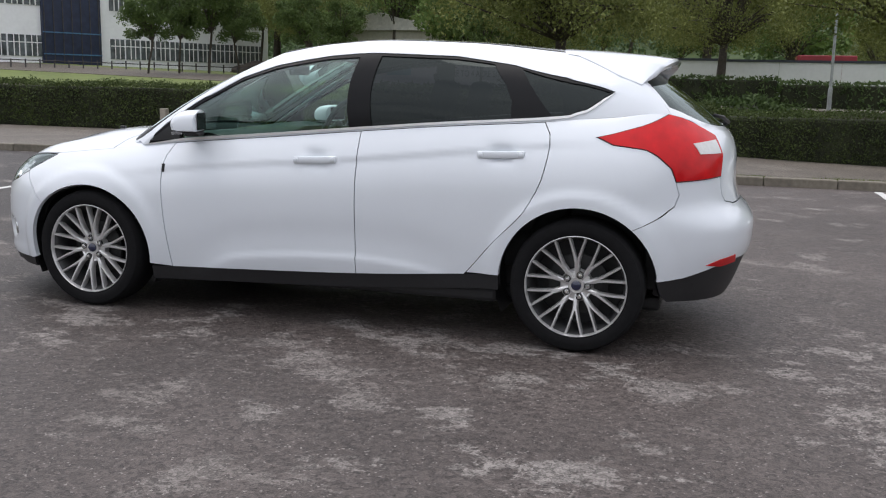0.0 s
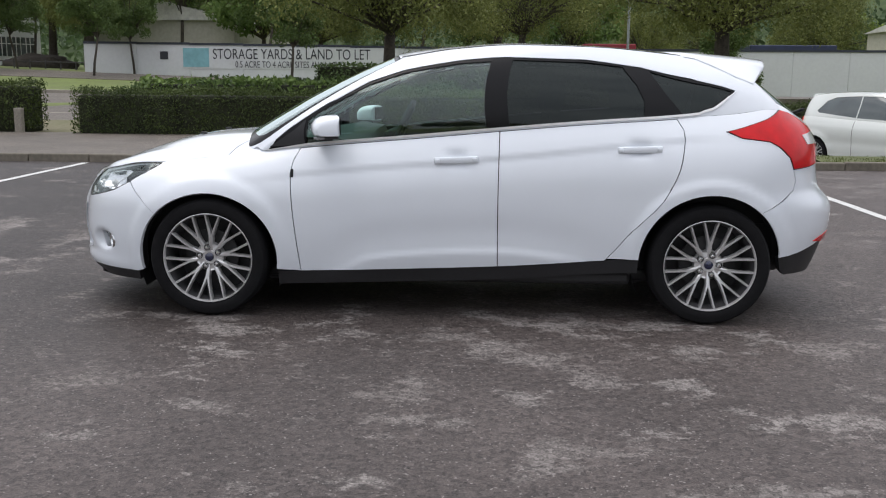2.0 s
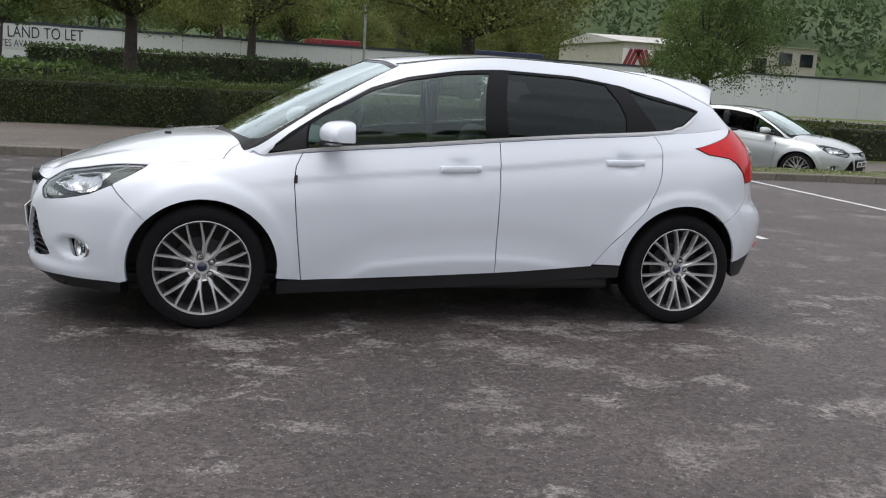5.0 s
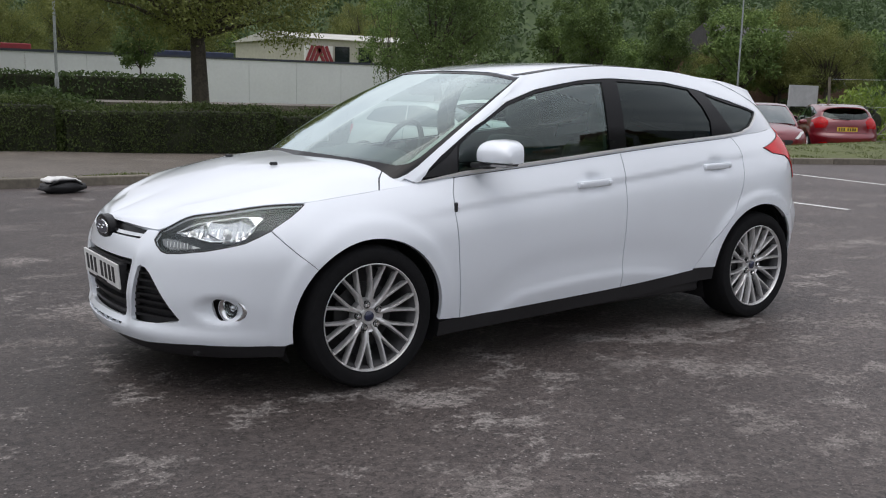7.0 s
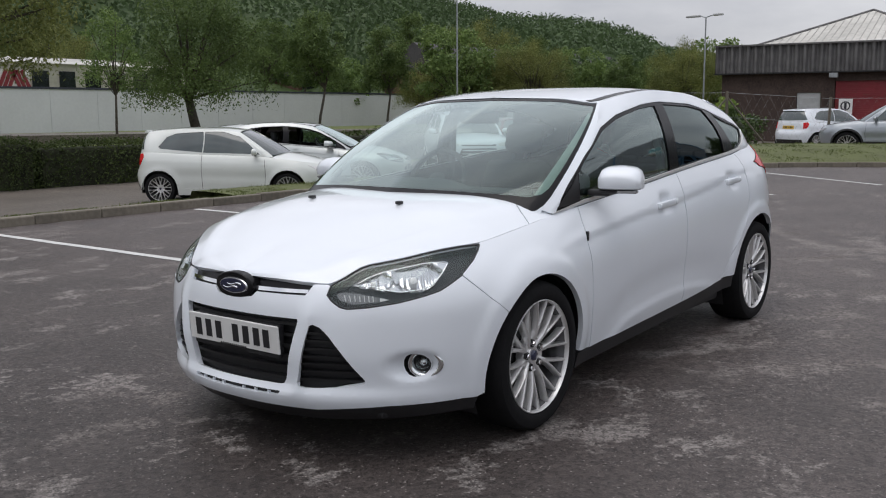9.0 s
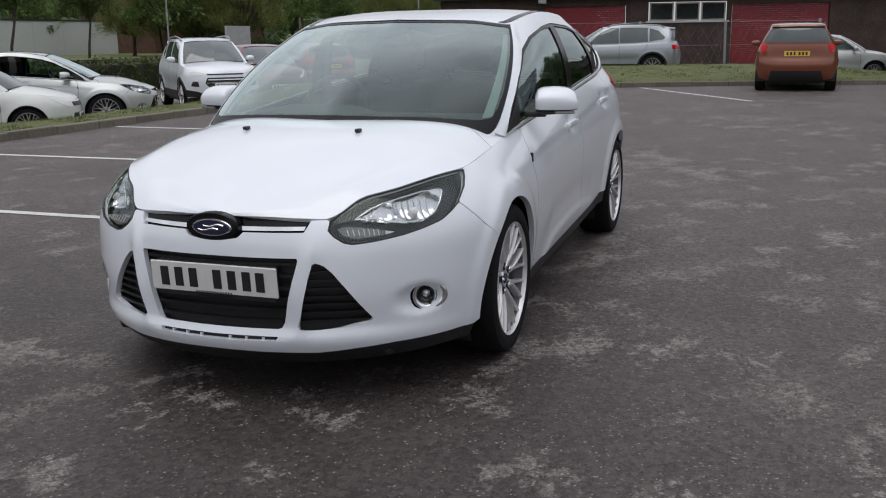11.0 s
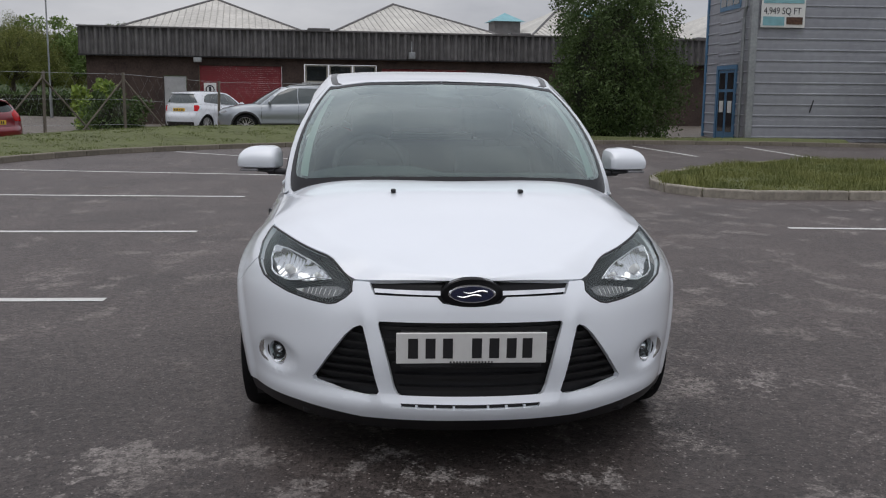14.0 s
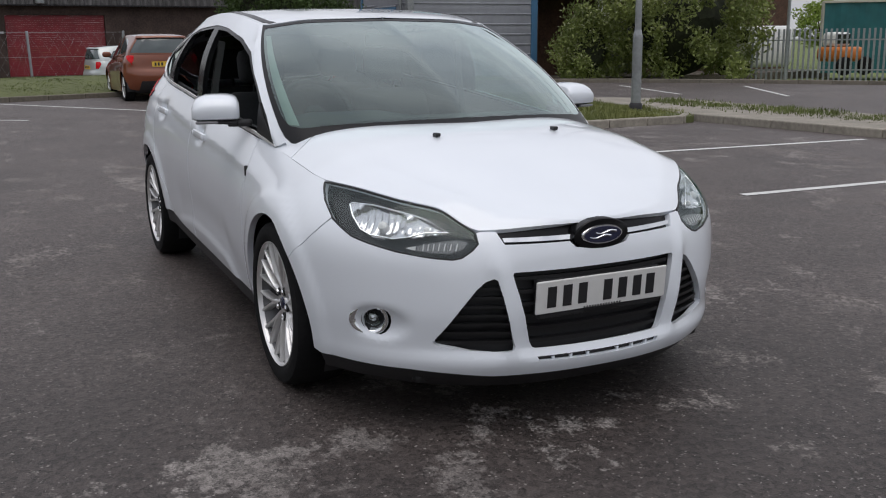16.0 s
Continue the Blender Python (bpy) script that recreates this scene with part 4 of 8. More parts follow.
def cut_lines(bm, lines, near=None):
    for co, no in lines:
        if near is None:
            geom = bm.verts[:] + bm.edges[:] + bm.faces[:]
        else:
            fs = [f for f in bm.faces if near(f.calc_center_median())]
            geom = list({v for f in fs for v in f.verts}) + list({e for f in fs for e in f.edges}) + fs
        if geom:
            bmesh.ops.bisect_plane(bm, geom=geom, plane_co=co, plane_no=no, dist=1e-6)


def panel(name, poly, fn, mat, parent, step=.05, step_v=None, holes=(), offset=0.0, depth=.012, label="", mirror=True,
          both=False, gap=0.0, clip=None):
    """A sheet over the outline in the surface's own two coordinates, with turned-in edges. fn(u, v) gives the place.
    mirror: also on the car's other side, as a part of its own; both: the two halves are one part."""
    step_v = step_v or step
    bm = bmesh.new()
    bm.faces.new([bm.verts.new((u, v, 0)) for u, v in poly])
    us, vs = [p[0] for p in poly], [p[1] for p in poly]
    for lo, hi, st, co, no in ((min(us), max(us), step, lambda k: (k, 0, 0), (1, 0, 0)),
                               (min(vs), max(vs), step_v, lambda k: (0, k, 0), (0, 1, 0))):
        n = max(1, math.ceil((hi - lo) / st))
        cut_lines(bm, [(co(lo + (hi - lo) * k / n), no) for k in range(1, n)])
    for h in holes:
        hu, hv = [p[0] for p in h], [p[1] for p in h]
        m = max(step, step_v) * 1.1

        def near(c):
            return min(hu) - m < c.x < max(hu) + m and min(hv) - m < c.y < max(hv) + m
        lines = []
        for (a, b), (c, d) in zip(h, list(h[1:]) + [h[0]]):
            lines.append(((a, b, 0), Vector((-(d - b), c - a, 0)).normalized()))
        cut_lines(bm, lines, near)
        gone = []
        for f in bm.faces:
            c = f.calc_center_median()
            if inside(list(h), c.x, c.y):
                gone.append(f)
        bmesh.ops.delete(bm, geom=gone, context="FACES")
    bmesh.ops.triangulate(bm, faces=[f for f in bm.faces if len(f.verts) > 4])
    e = 1e-3
    place = {}
    for vert in bm.verts:
        u, v = vert.co.x, vert.co.y
        p = fn(u, v)
        n = (fn(u + e, v) - fn(u - e, v)).cross(fn(u, v + e) - fn(u, v - e))
        n = n.normalized() if n.length > 1e-12 else Vector((0, -1, 0))
        if n.dot(p - Vector((max(-1.1, min(1.1, p.x)), 0, .55))) < 0:
            n = -n
        place[vert] = (p + n * offset, n)
    for vert, (p, n) in place.items():
        vert.co = p
    for f in bm.faces:
        f.normal_update()
        if f.normal.dot(sum((place[q][1] for q in f.verts), Vector())) < 0:
            f.normal_flip()
    rim = [ed for ed in bm.edges if ed.is_boundary and not (both and all(abs(v.co.y) < 2e-3 for v in ed.verts))]
    normals = {vert: n for vert, (p, n) in place.items()}
    if depth and rim:
        made = {}
        for ed in rim:
            a, b = ed.verts
            for q in (a, b):
                if q not in made:
                    made[q] = bm.verts.new(q.co - normals[q] * depth)
            f = bm.faces.new((a, b, made[b], made[a]))
            side = ed.link_faces[0]
            for lp in side.loops:
                if lp.edge == ed and lp.vert == a:
                    f.normal_flip()
    if both:
        for vert in bm.verts:
            if abs(vert.co.y) < 2e-3:
                vert.co.y = 0
        g = bmesh.ops.duplicate(bm, geom=bm.verts[:] + bm.edges[:] + bm.faces[:])
        for q in g["geom"]:
            if isinstance(q, bmesh.types.BMVert):
                q.co.y = -q.co.y
        for q in g["geom"]:
            if isinstance(q, bmesh.types.BMFace):
                q.normal_flip()
        bmesh.ops.remove_doubles(bm, verts=[q for q in bm.verts if abs(q.co.y) < 1e-5], dist=1e-5)
    ob = part(name, bm, mat, parent, label, smooth=True, angle=38, recalc=False)
    if mirror and not both:
        bm = bmesh.new()
        bm.from_mesh(ob.data)
        for vert in bm.verts:
            vert.co.y = -vert.co.y
        for f in bm.faces:
            f.normal_flip()
        part(name, bm, mat, parent, label, smooth=True, angle=38, recalc=False)
    return ob


def mirror_part(ob):
    bm = bmesh.new()
    bm.from_mesh(ob.data)
    for vert in bm.verts:
        vert.co.y = -vert.co.y
    o = part(ob.name.split(".")[0], bm, ob.data.materials[0], ob.parent, ob.get("label", ""), smooth=True, angle=40)
    return o


def arch(xc, a0, a1, n=18, r=ARCH):
    """Points on a wheel arch between two angles in degrees."""
    flat = .94 if xc < 0 else 1.0
    return [(xc + r * math.cos(radians(a0 + (a1 - a0) * k / n)), W_Z + flat * r * math.sin(radians(a0 + (a1 - a0) * k / n))) for k in range(n + 1)]


car = thing("white_hatchback", "clean white five-door hatchback with tinted rear windows on wet asphalt", "car")

G = .0025  # half a shut line
fd = spline([(.24, -.828), (.6, -.866), (.787, -.876), (.86, -.855), (.91, -.825)])
bd = spline([(.24, .220), (.615, .217), (1.0, .222), (1.37, .251)])
rd = spline([(.30, .745), (.333, .78), (.5, .922), (.66, 1.072), (.85, 1.156), (.99, 1.173), (1.08, 1.130)])
sill = spline([(-1.0, .245), (-.83, .251), (.22, .293), (.785, .335), (.98, .346)])


def run(f, a, b, n=10):
    return [(f(a + (b - a) * k / n), a + (b - a) * k / n) for k in range(n + 1)]


def run_x(f, a, b, n=12, dz=0.0):
    return [(a + (b - a) * k / n, f(a + (b - a) * k / n) + dz) for k in range(n + 1)]


BELT = .003
# doors
o = run_x(sill, fd(.25) + G, bd(.29) - G, 14) + [(x - G, z) for x, z in run(bd, .30, z_top(.22) - BELT)]
o += run_x(z_top, .218 - G, -.822 + G, 14, -BELT) + [(x + G, z) for x, z in run(fd, .90, .26)]
panel("front_door", o, low, M_WHITE, car, .026, .0165, depth=.02)
o = run_x(sill, bd(.29) + G, rd(.335) - G, 10) + [(x - G, z) for x, z in run(rd, .34, 1.068, 14)]
o += run_x(z_top, 1.135 - G, .222 + G, 12, -BELT) + [(x + G, z) for x, z in run(bd, z_top(.22) - BELT - .002, .30)]
panel("rear_door", o, low, M_WHITE, car, .026, .0165, depth=.02)
# front wing
o = [(fd(.25) - G, .252)] + [(x - G, z) for x, z in run(fd, .27, .90)]
o += [(-.88, z_top(-.88)), (-.98, z_top(-.98)), (-1.10, z_top(-1.10)), (-1.3, z_top(-1.3) - .001), (-1.45, z_top(-1.45) - .001)]
o += [(-1.594, z_top(-1.594) - .001), (-1.622, .796), (-1.672, .763), (-1.748, .716)]
o += side_pts([(x, z) for x, z in arch(W_FRONT, 137, -9, 26)])
panel("front_wing", o, low, M_WHITE, car, .03, .02, depth=.025)
# rear quarter
o = [(x + G, z) for x, z in run(rd, .345, 1.07, 14)] + [(1.14, z_top(1.14) - .001)] + run_x(z_top, 1.2, 1.69, 10, -.001)
LAMP = [(1.345, 1.008), (1.452, 1.041), (1.564, 1.071), (1.700, z_top(1.70) - .002), (1.78, z_top(1.78) - .004), (1.845, 1.078), (1.975, 1.020), (2.0, .93), (1.985, .835),
        (1.82, .826), (1.675, .820), (1.648, .877), (1.577, .934), (1.525, .960), (1.394, .978)]
o += [(1.564, 1.074), (1.452, 1.044), (1.339, 1.008), (1.394, .975), (1.525, .957), (1.573, .931), (1.644, .875), (1.671, .819), (1.689, .76), (1.659, .709), (1.599, .676)]
o += side_pts(arch(W_REAR, 49, 176, 24))
panel("rear_quarter", o, low, M_WHITE, car, .03, .02, depth=.025)
# front bumper with its openings
C0 = XF - LF
o = [(C0, .214)] + front_pts([(.2, .212), (.38, .210), (.5, .222), (.62, .232)]) + side_pts([(-1.9, .233), (-1.72, .234)])
o += side_pts(arch(W_FRONT, 192, 137.3, 12)) + [(-1.7515, .7125), (-1.797, .688), (-1.848, .663), (-1.915, .645), (-2.005, .625), (-2.108, .609)]
o += [(-2.17, .602), (-2.194, .608), (-2.219, .630), (-2.231, .652), (-2.210, .684)]
o += front_pts([(.40, .687), (.352, .687), (.335, .648)])
o += front_pts([(.12, .648), (.10, .628), (.04, .618)]) + [(C0, .616)]
h_mid = [(C0 - .01, .563)] + front_pts([(.318, .560), (.322, .552), (.305, .486), (.287, .412), (.268, .325), (.258, .306), (.246, .301)]) + [(C0 - .01, .301)]
h_tri = front_pts([(.384, .544), (.374, .539), (.362, .490), (.347, .420), (.332, .355), (.319, .312), (.327, .301), (.345, .297), (.375, .297), (.455, .303),
                   (.525, .314), (.552, .321), (.558, .332), (.528, .377), (.483, .445), (.437, .506), (.408, .533)])
h_slot = [(C0 - .01, .275)] + front_pts([(.12, .276), (.246, .275), (.240, .260), (.12, .258)]) + [(C0 - .01, .257)]
fy, fz = .694, .386
h_fog = front_pts([(fy + .035 * math.cos(a), fz + .047 * math.sin(a)) for a in (2 * math.pi * k / 14 for k in range(14))])
panel("front_bumper", o, low, M_WHITE, car, .018, .016, holes=(h_mid, h_tri, h_slot, h_fog), depth=.022, both=True)
# black lower lip and sill
o = [(C0, .150)] + front_pts([(.3, .150), (.6, .165)]) + side_pts([(-1.9, .172), (-1.715, .180)]) + side_pts([(-1.715, .230), (-1.9, .229)])
o += front_pts([(.62, .228), (.5, .218), (.38, .206), (.2, .208)]) + [(C0, .210)]
panel("front_lip", o, low, M_BLACK, car, .06, .04, offset=-.003, depth=.03, both=True)
o = run_x(lambda x: sill(x) - .075, -.95, .952, 12) + run_x(lambda x: sill(x) - .003, .952, -.95, 12)
panel("sill_trim", o, low, M_BLACK, car, .1, .04, offset=-.006, depth=.03)
# rear bumper, black valance, tailgate
E0 = XR + LR
o = [(1.603, .672), (1.663, .705), (1.694, .76), (1.676, .816), (1.82, .822), (1.985, .831), (2.0, .745), (2.022, .712), (2.12, .694), (E0, .69)]
o += [(E0, .44)] + [(s_of_y(.6, .44, False), .44)] + side_pts([(1.95, .42), (1.80, .372), (1.69, .358)]) + side_pts(arch(W_REAR, 10, 48.6, 9))
panel("rear_bumper", o, low, M_WHITE, car, .03, .025, depth=.010, both=True)
o = side_pts([(1.71, .285), (1.74, .255)]) + [(s_of_y(.7, .25, False), .25), (E0, .22), (E0, .437), (s_of_y(.6, .437, False), .437)] + side_pts([(1.95, .417), (1.80, .369), (1.69, .355)])
panel("rear_valance", o, low, M_BLACK, car, .06, .04, offset=-.008, depth=.03, both=True)
o = side_pts([(1.90, .428), (1.96, .450), (2.03, .462), (2.03, .425), (1.96, .415)])
panel("rear_reflector", o, low, M_RED, car, .03, .03, offset=.004, depth=.01)
o = [(2.004, .746), (2.026, .716), (2.12, .699), (E0, .695), (E0, z_top(E0) - .001)]
o += [(s, z_top(s) - .001) for s in (2.25, 2.15, 2.05, 1.97, 1.90, 1.852)] + [(1.979, 1.023), (2.005, .93), (1.989, .834)]
panel("tailgate", o, low, M_WHITE, car, .04, .03, depth=.02, both=True)
# tail lamps
lamp = panel("tail_lamp", LAMP, low, M_RED, car, .025, .02, offset=.006, depth=.02)
cx, cz = sum(a for a, b in LAMP) / len(LAMP), sum(b for a, b in LAMP) / len(LAMP)
panel("tail_lamp_seal", [(cx + (a - cx) * 1.025, cz + (b - cz) * 1.035) for a, b in LAMP], low, M_BLACK, car, .025, .02, offset=.0022, depth=.006, label="thin black lamp seal")
panel("reversing_lens", [(1.775, .986), (1.955, 1.000), (1.978, .938), (1.81, .938)], low, M_LENSWHITE, car, .025, .02, offset=.010, depth=.006, label="clear reversing lens")
# bonnet and roof
panel("bonnet", [(.012, 0), (.890, 0), (.925, .092), (.985, .197), (.985, 1), (.012, 1)], hood, M_WHITE, car, .015, .06, depth=.02, both=True)
panel("wing_top", [(.8945, 0), (1.035, 0), (1.035, .24), (.985, .190), (.9295, .089)], hood, M_WHITE, car, .02, .03, depth=.02)
panel("roof", [(.02, .0), (3.95, .0), (3.95, 1), (.02, 1)], roof, M_WHITE, car, .06, .1, depth=.01, both=True)
# side frame of the cabin round the glass
d_low = [(x, z_top(x) + .014) for x in (-1.03, -.8, -.5, -.2, .1, .4, .7, .95, 1.15)] + [(1.25, 1.098), (1.32, 1.122), (1.395, 1.175), (1.445, 1.217)]
d_top = [(1.38, 1.238), (1.216, 1.278), (.956, 1.334), (.67, 1.372), (.25, 1.383), (0, 1.364), (-.283, 1.314), (-.471, 1.252), (-.722, 1.118), (-.9, 1.0)]
DLO = up_pts(d_low + d_top)
o = [(1.0, 0.0), (3.085, 0.0), (3.085, 1.0), (1.0, 1.0)]
panel("cabin_frame", o, up, M_WHITE, car, .05, .08, holes=(DLO,), depth=.03)
# black surround in the opening with holes for the panes
F_WIN = [(-.80, .922), (.155, 1.012), (.172, 1.362), (0, 1.350), (-.283, 1.300), (-.471, 1.238), (-.722, 1.100), (-.79, 1.05)]
R_WIN = [(.275, 1.022), (.97, 1.075), (.968, 1.165), (.93, 1.246), (.86, 1.338), (.67, 1.360), (.285, 1.370)]
Q_WIN = [(1.165, 1.098), (1.25, 1.112), (1.315, 1.135), (1.385, 1.183), (1.425, 1.215), (1.30, 1.247), (1.0, 1.315), (1.05, 1.24)]
panel("window_surround", DLO, up, M_GLOSSBLACK, car, .06, .1, holes=[up_pts(w) for w in (F_WIN, R_WIN, Q_WIN)], offset=-.004, depth=.025)
# the driver's side windows are wound down
for nm, w, m, pair in (("front_window", F_WIN, M_GLASS, False), ("rear_window", R_WIN, M_PRIVACY, False), ("quarter_window", Q_WIN, M_PRIVACY, True)):
    panel(nm, up_pts(w), up, m, car, .08, .12, offset=-.010, depth=0, mirror=pair)
o = run_x(z_top, -.80, 1.15, 14, -.09) + run_x(z_top, 1.15, -.80, 14, .012)
panel("door_card", o, low, M_INTERIOR, car, .1, .05, offset=-.035, depth=.02, label="dark inner door top")
# chrome strip on the belt
strip = up_pts([(x, z - .006) for x, z in d_low]) + up_pts([(x, z + .006) for x, z in reversed(d_low[:-1])])
panel("chrome_strip", strip, up, M_SATIN, car, .06, .1, offset=.006, depth=.008)
# windscreen and rear screen
panel("windscreen", [(0, -.06), (.85, -.045), (.93, .0), (.958, .05), (.968, .10), (.968, .95), (.94, .985), (0, .985)], up, M_SCREEN, car, .06, .06, offset=-.004, depth=0, both=True)
panel("windscreen_border", [(0, -.06), (.86, -.05), (.95, -.012), (.985, .035), (.998, .10), (.998, .995), (0, .99)], up, M_GLOSSBLACK, car, .04, .05,
      holes=([(-.1, .050), (.66, .050), (.83, .060), (.902, .090), (.934, .15), (.944, .30), (.950, .90), (.938, .950), (.89, .966), (-.1, .968)],),
      offset=-.0025, depth=.012, both=True, label="black border of the windscreen")
panel("pillar_foot", [(.865, -.055), (1.0, -.03), (1.0, .095), (.9875, .031), (.952, -.016)], up, M_WHITE, car, .03, .03, depth=.012)
panel("sensor_patch", [(0, .80), (.06, .80), (.085, .84), (.095, .92), (.26, .945), (.30, .985), (0, .985)], up, M_GLOSSBLACK, car, .04, .04, offset=-.012, depth=.004, both=True, label="black sensor patch behind the windscreen")
R_SCR = [(3.125, .14), (3.3, .09), (3.6, .06), (4.1, .05), (4.1, .95), (3.11, .95)]
panel("rear_screen", [(min(4, a), b) for a, b in R_SCR], up, M_PRIVACY, car, .06, .08, offset=-.005, depth=0, both=True)
panel("tailgate_frame", [(3.09, 0), (4, 0), (4, 1), (3.09, 1)], up, M_WHITE, car, .06, .08, holes=(R_SCR,), depth=.015, both=True)

# dark structure behind the panels
arch_f = [(x, z) for x, z in arch(W_FRONT, 188, -8, 20, ARCH + .01)]
arch_r = [(x, z) for x, z in arch(W_REAR, 188, -8, 20, ARCH + .01)]
o = [(C0, .2)] + side_pts([(-1.9, .2), (-1.72, .2)]) + side_pts(arch_f) + side_pts([(-.9, .2), (.9, .2)]) + side_pts(arch_r) + side_pts([(1.72, .25)]) + [(E0, .25)]
o += [(E0, 1.0)] + [(s, z_top(s) - .03) for s in (1.9, 1.6, 1.3, 1.0, .6, .2, -.2, -.6, -1.0, -1.3, -1.6)] + side_pts([(-1.72, .72), (-1.84, .655)])
o += front_pts([(.66, .62), (.5, .58), (.40, .60)]) + [(C0, .60)]
panel("inner_structure", o, low, M_BLACK, car, .08, .06, offset=-.075, depth=0, both=True)
bm = bmesh.new()
box(bm, -2.02, 1.70, -.60, .60, .17, .24, .02)
box(bm, 1.6, 1.9, -.60, .60, .27, .5, .02)
box(bm, -.93, .93, -.78, .78, .19, .26, .02)
box(bm, -2.0, -1.2, -.58, .58, .24, .62, .05)
part("floor_pan", bm, M_BLACK, car, smooth=False)
for xc in (W_FRONT, W_REAR):
    for sy in (-1, 1):
        bm = bmesh.new()
        n = 24
        rows = []
        for k in range(n + 1):
            a = radians((-25 if xc < 0 else 12) + (230 if xc < 0 else 193) * k / n)
            rows.append([bm.verts.new((xc + .40 * math.cos(a), sy * y, max(.12, W_Z + .40 * math.sin(a)))) for y in (.56, .805)])
        for a, b in zip(rows, rows[1:]):
            bm.faces.new((a[0], a[1], b[1], b[0]))
        bm.faces.new([r[0] for r in rows])
        part("arch_liner", bm, M_BLACK, car, smooth=True, angle=40)

# wheels


def wheel_meshes():
    """Meshes of one wheel about the origin, its face towards -y."""
    out = []
    bm = bmesh.new()
    lathe(bm, [(.238, .10), (.246, .108), (.275, .112), (.298, .108), (.310, .095), (.317, .06), (.3175, 0), (.317, -.06), (.311, -.092),
               (.300, -.106), (.275, -.113), (.250, -.109), (.240, -.102), (.232, -.092), (.230, 0), (.232, .09)], steps=64, close=True)
    out.append(("tyre", bm, M_RUBBER, "black rubber tyre"))
    bm = bmesh.new()
    lathe(bm, [(.241, -.100), (.240, -.106), (.2375, -.107), (.233, -.100), (.231, -.088)], steps=64)
    out.append(("rim", bm, M_ALLOY, "silver alloy rim"))
    bm = bmesh.new()
    lathe(bm, [(.231, -.088), (.219, -.06), (.215, -.02), (.214, .09), (.236, .095), (.238, .1)], steps=48)
    out.append(("rim_barrel", bm, M_BARREL, "grey inner rim"))
    bm = bmesh.new()
    lathe(bm, [(.0, -.02), (.13, -.02), (.145, -.015), (.145, .0), (.0, .0)], steps=40)
    out.append(("brake_disc", bm, M_DARKMETAL, "dark brake disc"))
    bm = bmesh.new()
    lathe(bm, [(.0, .085), (.215, .085)], steps=40)
    out.append(("wheel_back", bm, M_BLACK, ""))
    bm = bmesh.new()
    lathe(bm, [(.024, -.070), (.036, -.071), (.040, -.062), (.066, -.060), (.074, -.066), (.078, -.055), (.078, -.03), (.0, -.03)], steps=40)
    out.append(("hub", bm, M_ALLOY, "silver hub"))
    bm = bmesh.new()
    lathe(bm, [(.0, -.080), (.018, -.079), (.022, -.076), (.024, -.066), (.024, -.05)], steps=28)
    out.append(("hub_cap", bm, M_BADGE, "dark blue centre cap"))
    return out


def spoke_mesh():
    """One forked spoke along +x."""
    bm = bmesh.new()

    def arm(path):
        rows = []
        for r, a, w, f in path:
            a = radians(a)
            c, d = Vector((r * math.cos(a), 0, r * math.sin(a))), Vector((-math.sin(a), 0, math.cos(a)))
            ring = [c + d * w * .95 + Vector((0, f + .005, 0)), c + d * w * .5 + Vector((0, f, 0)), c - d * w * .5 + Vector((0, f, 0)),
                    c - d * w * .95 + Vector((0, f + .005, 0)), c - d * w * 1.15 + Vector((0, f + .034, 0)), c + d * w * 1.15 + Vector((0, f + .034, 0))]
            rows.append([bm.verts.new(p) for p in ring])
        for a, b in zip(rows, rows[1:]):
            for k in range(6):
                bm.faces.new((a[k], a[(k + 1) % 6], b[(k + 1) % 6], b[k]))
        bm.faces.new(rows[0])
        bm.faces.new(rows[-1])
    arm([(.040, 0, .0100, -.066), (.070, 0, .0105, -.073), (.095, 0, .0120, -.079), (.118, 0, .0105, -.083)])
    for sg in (-1, 1):
        arm([(.080, .6 * sg, .0075, -.076), (.112, 2.6 * sg, .0072, -.0825), (.150, 5.4 * sg, .0066, -.089), (.190, 7.6 * sg, .0062, -.0935), (.2315, 9.3 * sg, .0066, -.0965)])
    return bm


def first_wheel():
    w = new("wheel")
    w.parent = car
    for nm, bm, mat, lab in wheel_meshes():
        part(nm, bm, mat, w, lab, smooth=True, angle=35)
    ob = part("spoke", spoke_mesh(), M_ALLOY, w, "", smooth=True, angle=50)
    for k in range(1, 10):
        o2 = new("spoke", ob.data)
        o2.parent = w
        o2.matrix_basis = Matrix.Rotation(radians(36 * k), 4, "Y")
    bm = bmesh.new()
    lathe(bm, [(.0165, -.055), (.0165, -.072), (.0150, -.074), (.0135, -.070), (.0135, -.062)], steps=20, centre=(.0535, 0, 0))
    pocket = part("nut_pocket", bm, M_DARKMETAL, w, "dark wheel nut pocket", smooth=True, angle=35)
    bm = bmesh.new()
    lathe(bm, [(.0105, -.058), (.0105, -.078), (.0085, -.082), (.0, -.083)], steps=6, centre=(.0535, 0, 0))
    nut = part("wheel_nut", bm, M_CHROME, w, "bright wheel nut")
    for nm, src in (("nut_pocket", pocket), ("wheel_nut", nut)):
        for k in range(5):
            o2 = src if k == 0 else new(nm, src.data)
            o2.parent = w
            o2.matrix_basis = Matrix.Rotation(radians(72 * k - 18), 4, "Y")
    return w


def copy_wheel(w, m):
    c = new("wheel")
    c.parent = car
    c.matrix_basis = m
    for ob in w.children:
        o2 = ob.copy()
        scene.collection.objects.link(o2)
        o2.parent = c


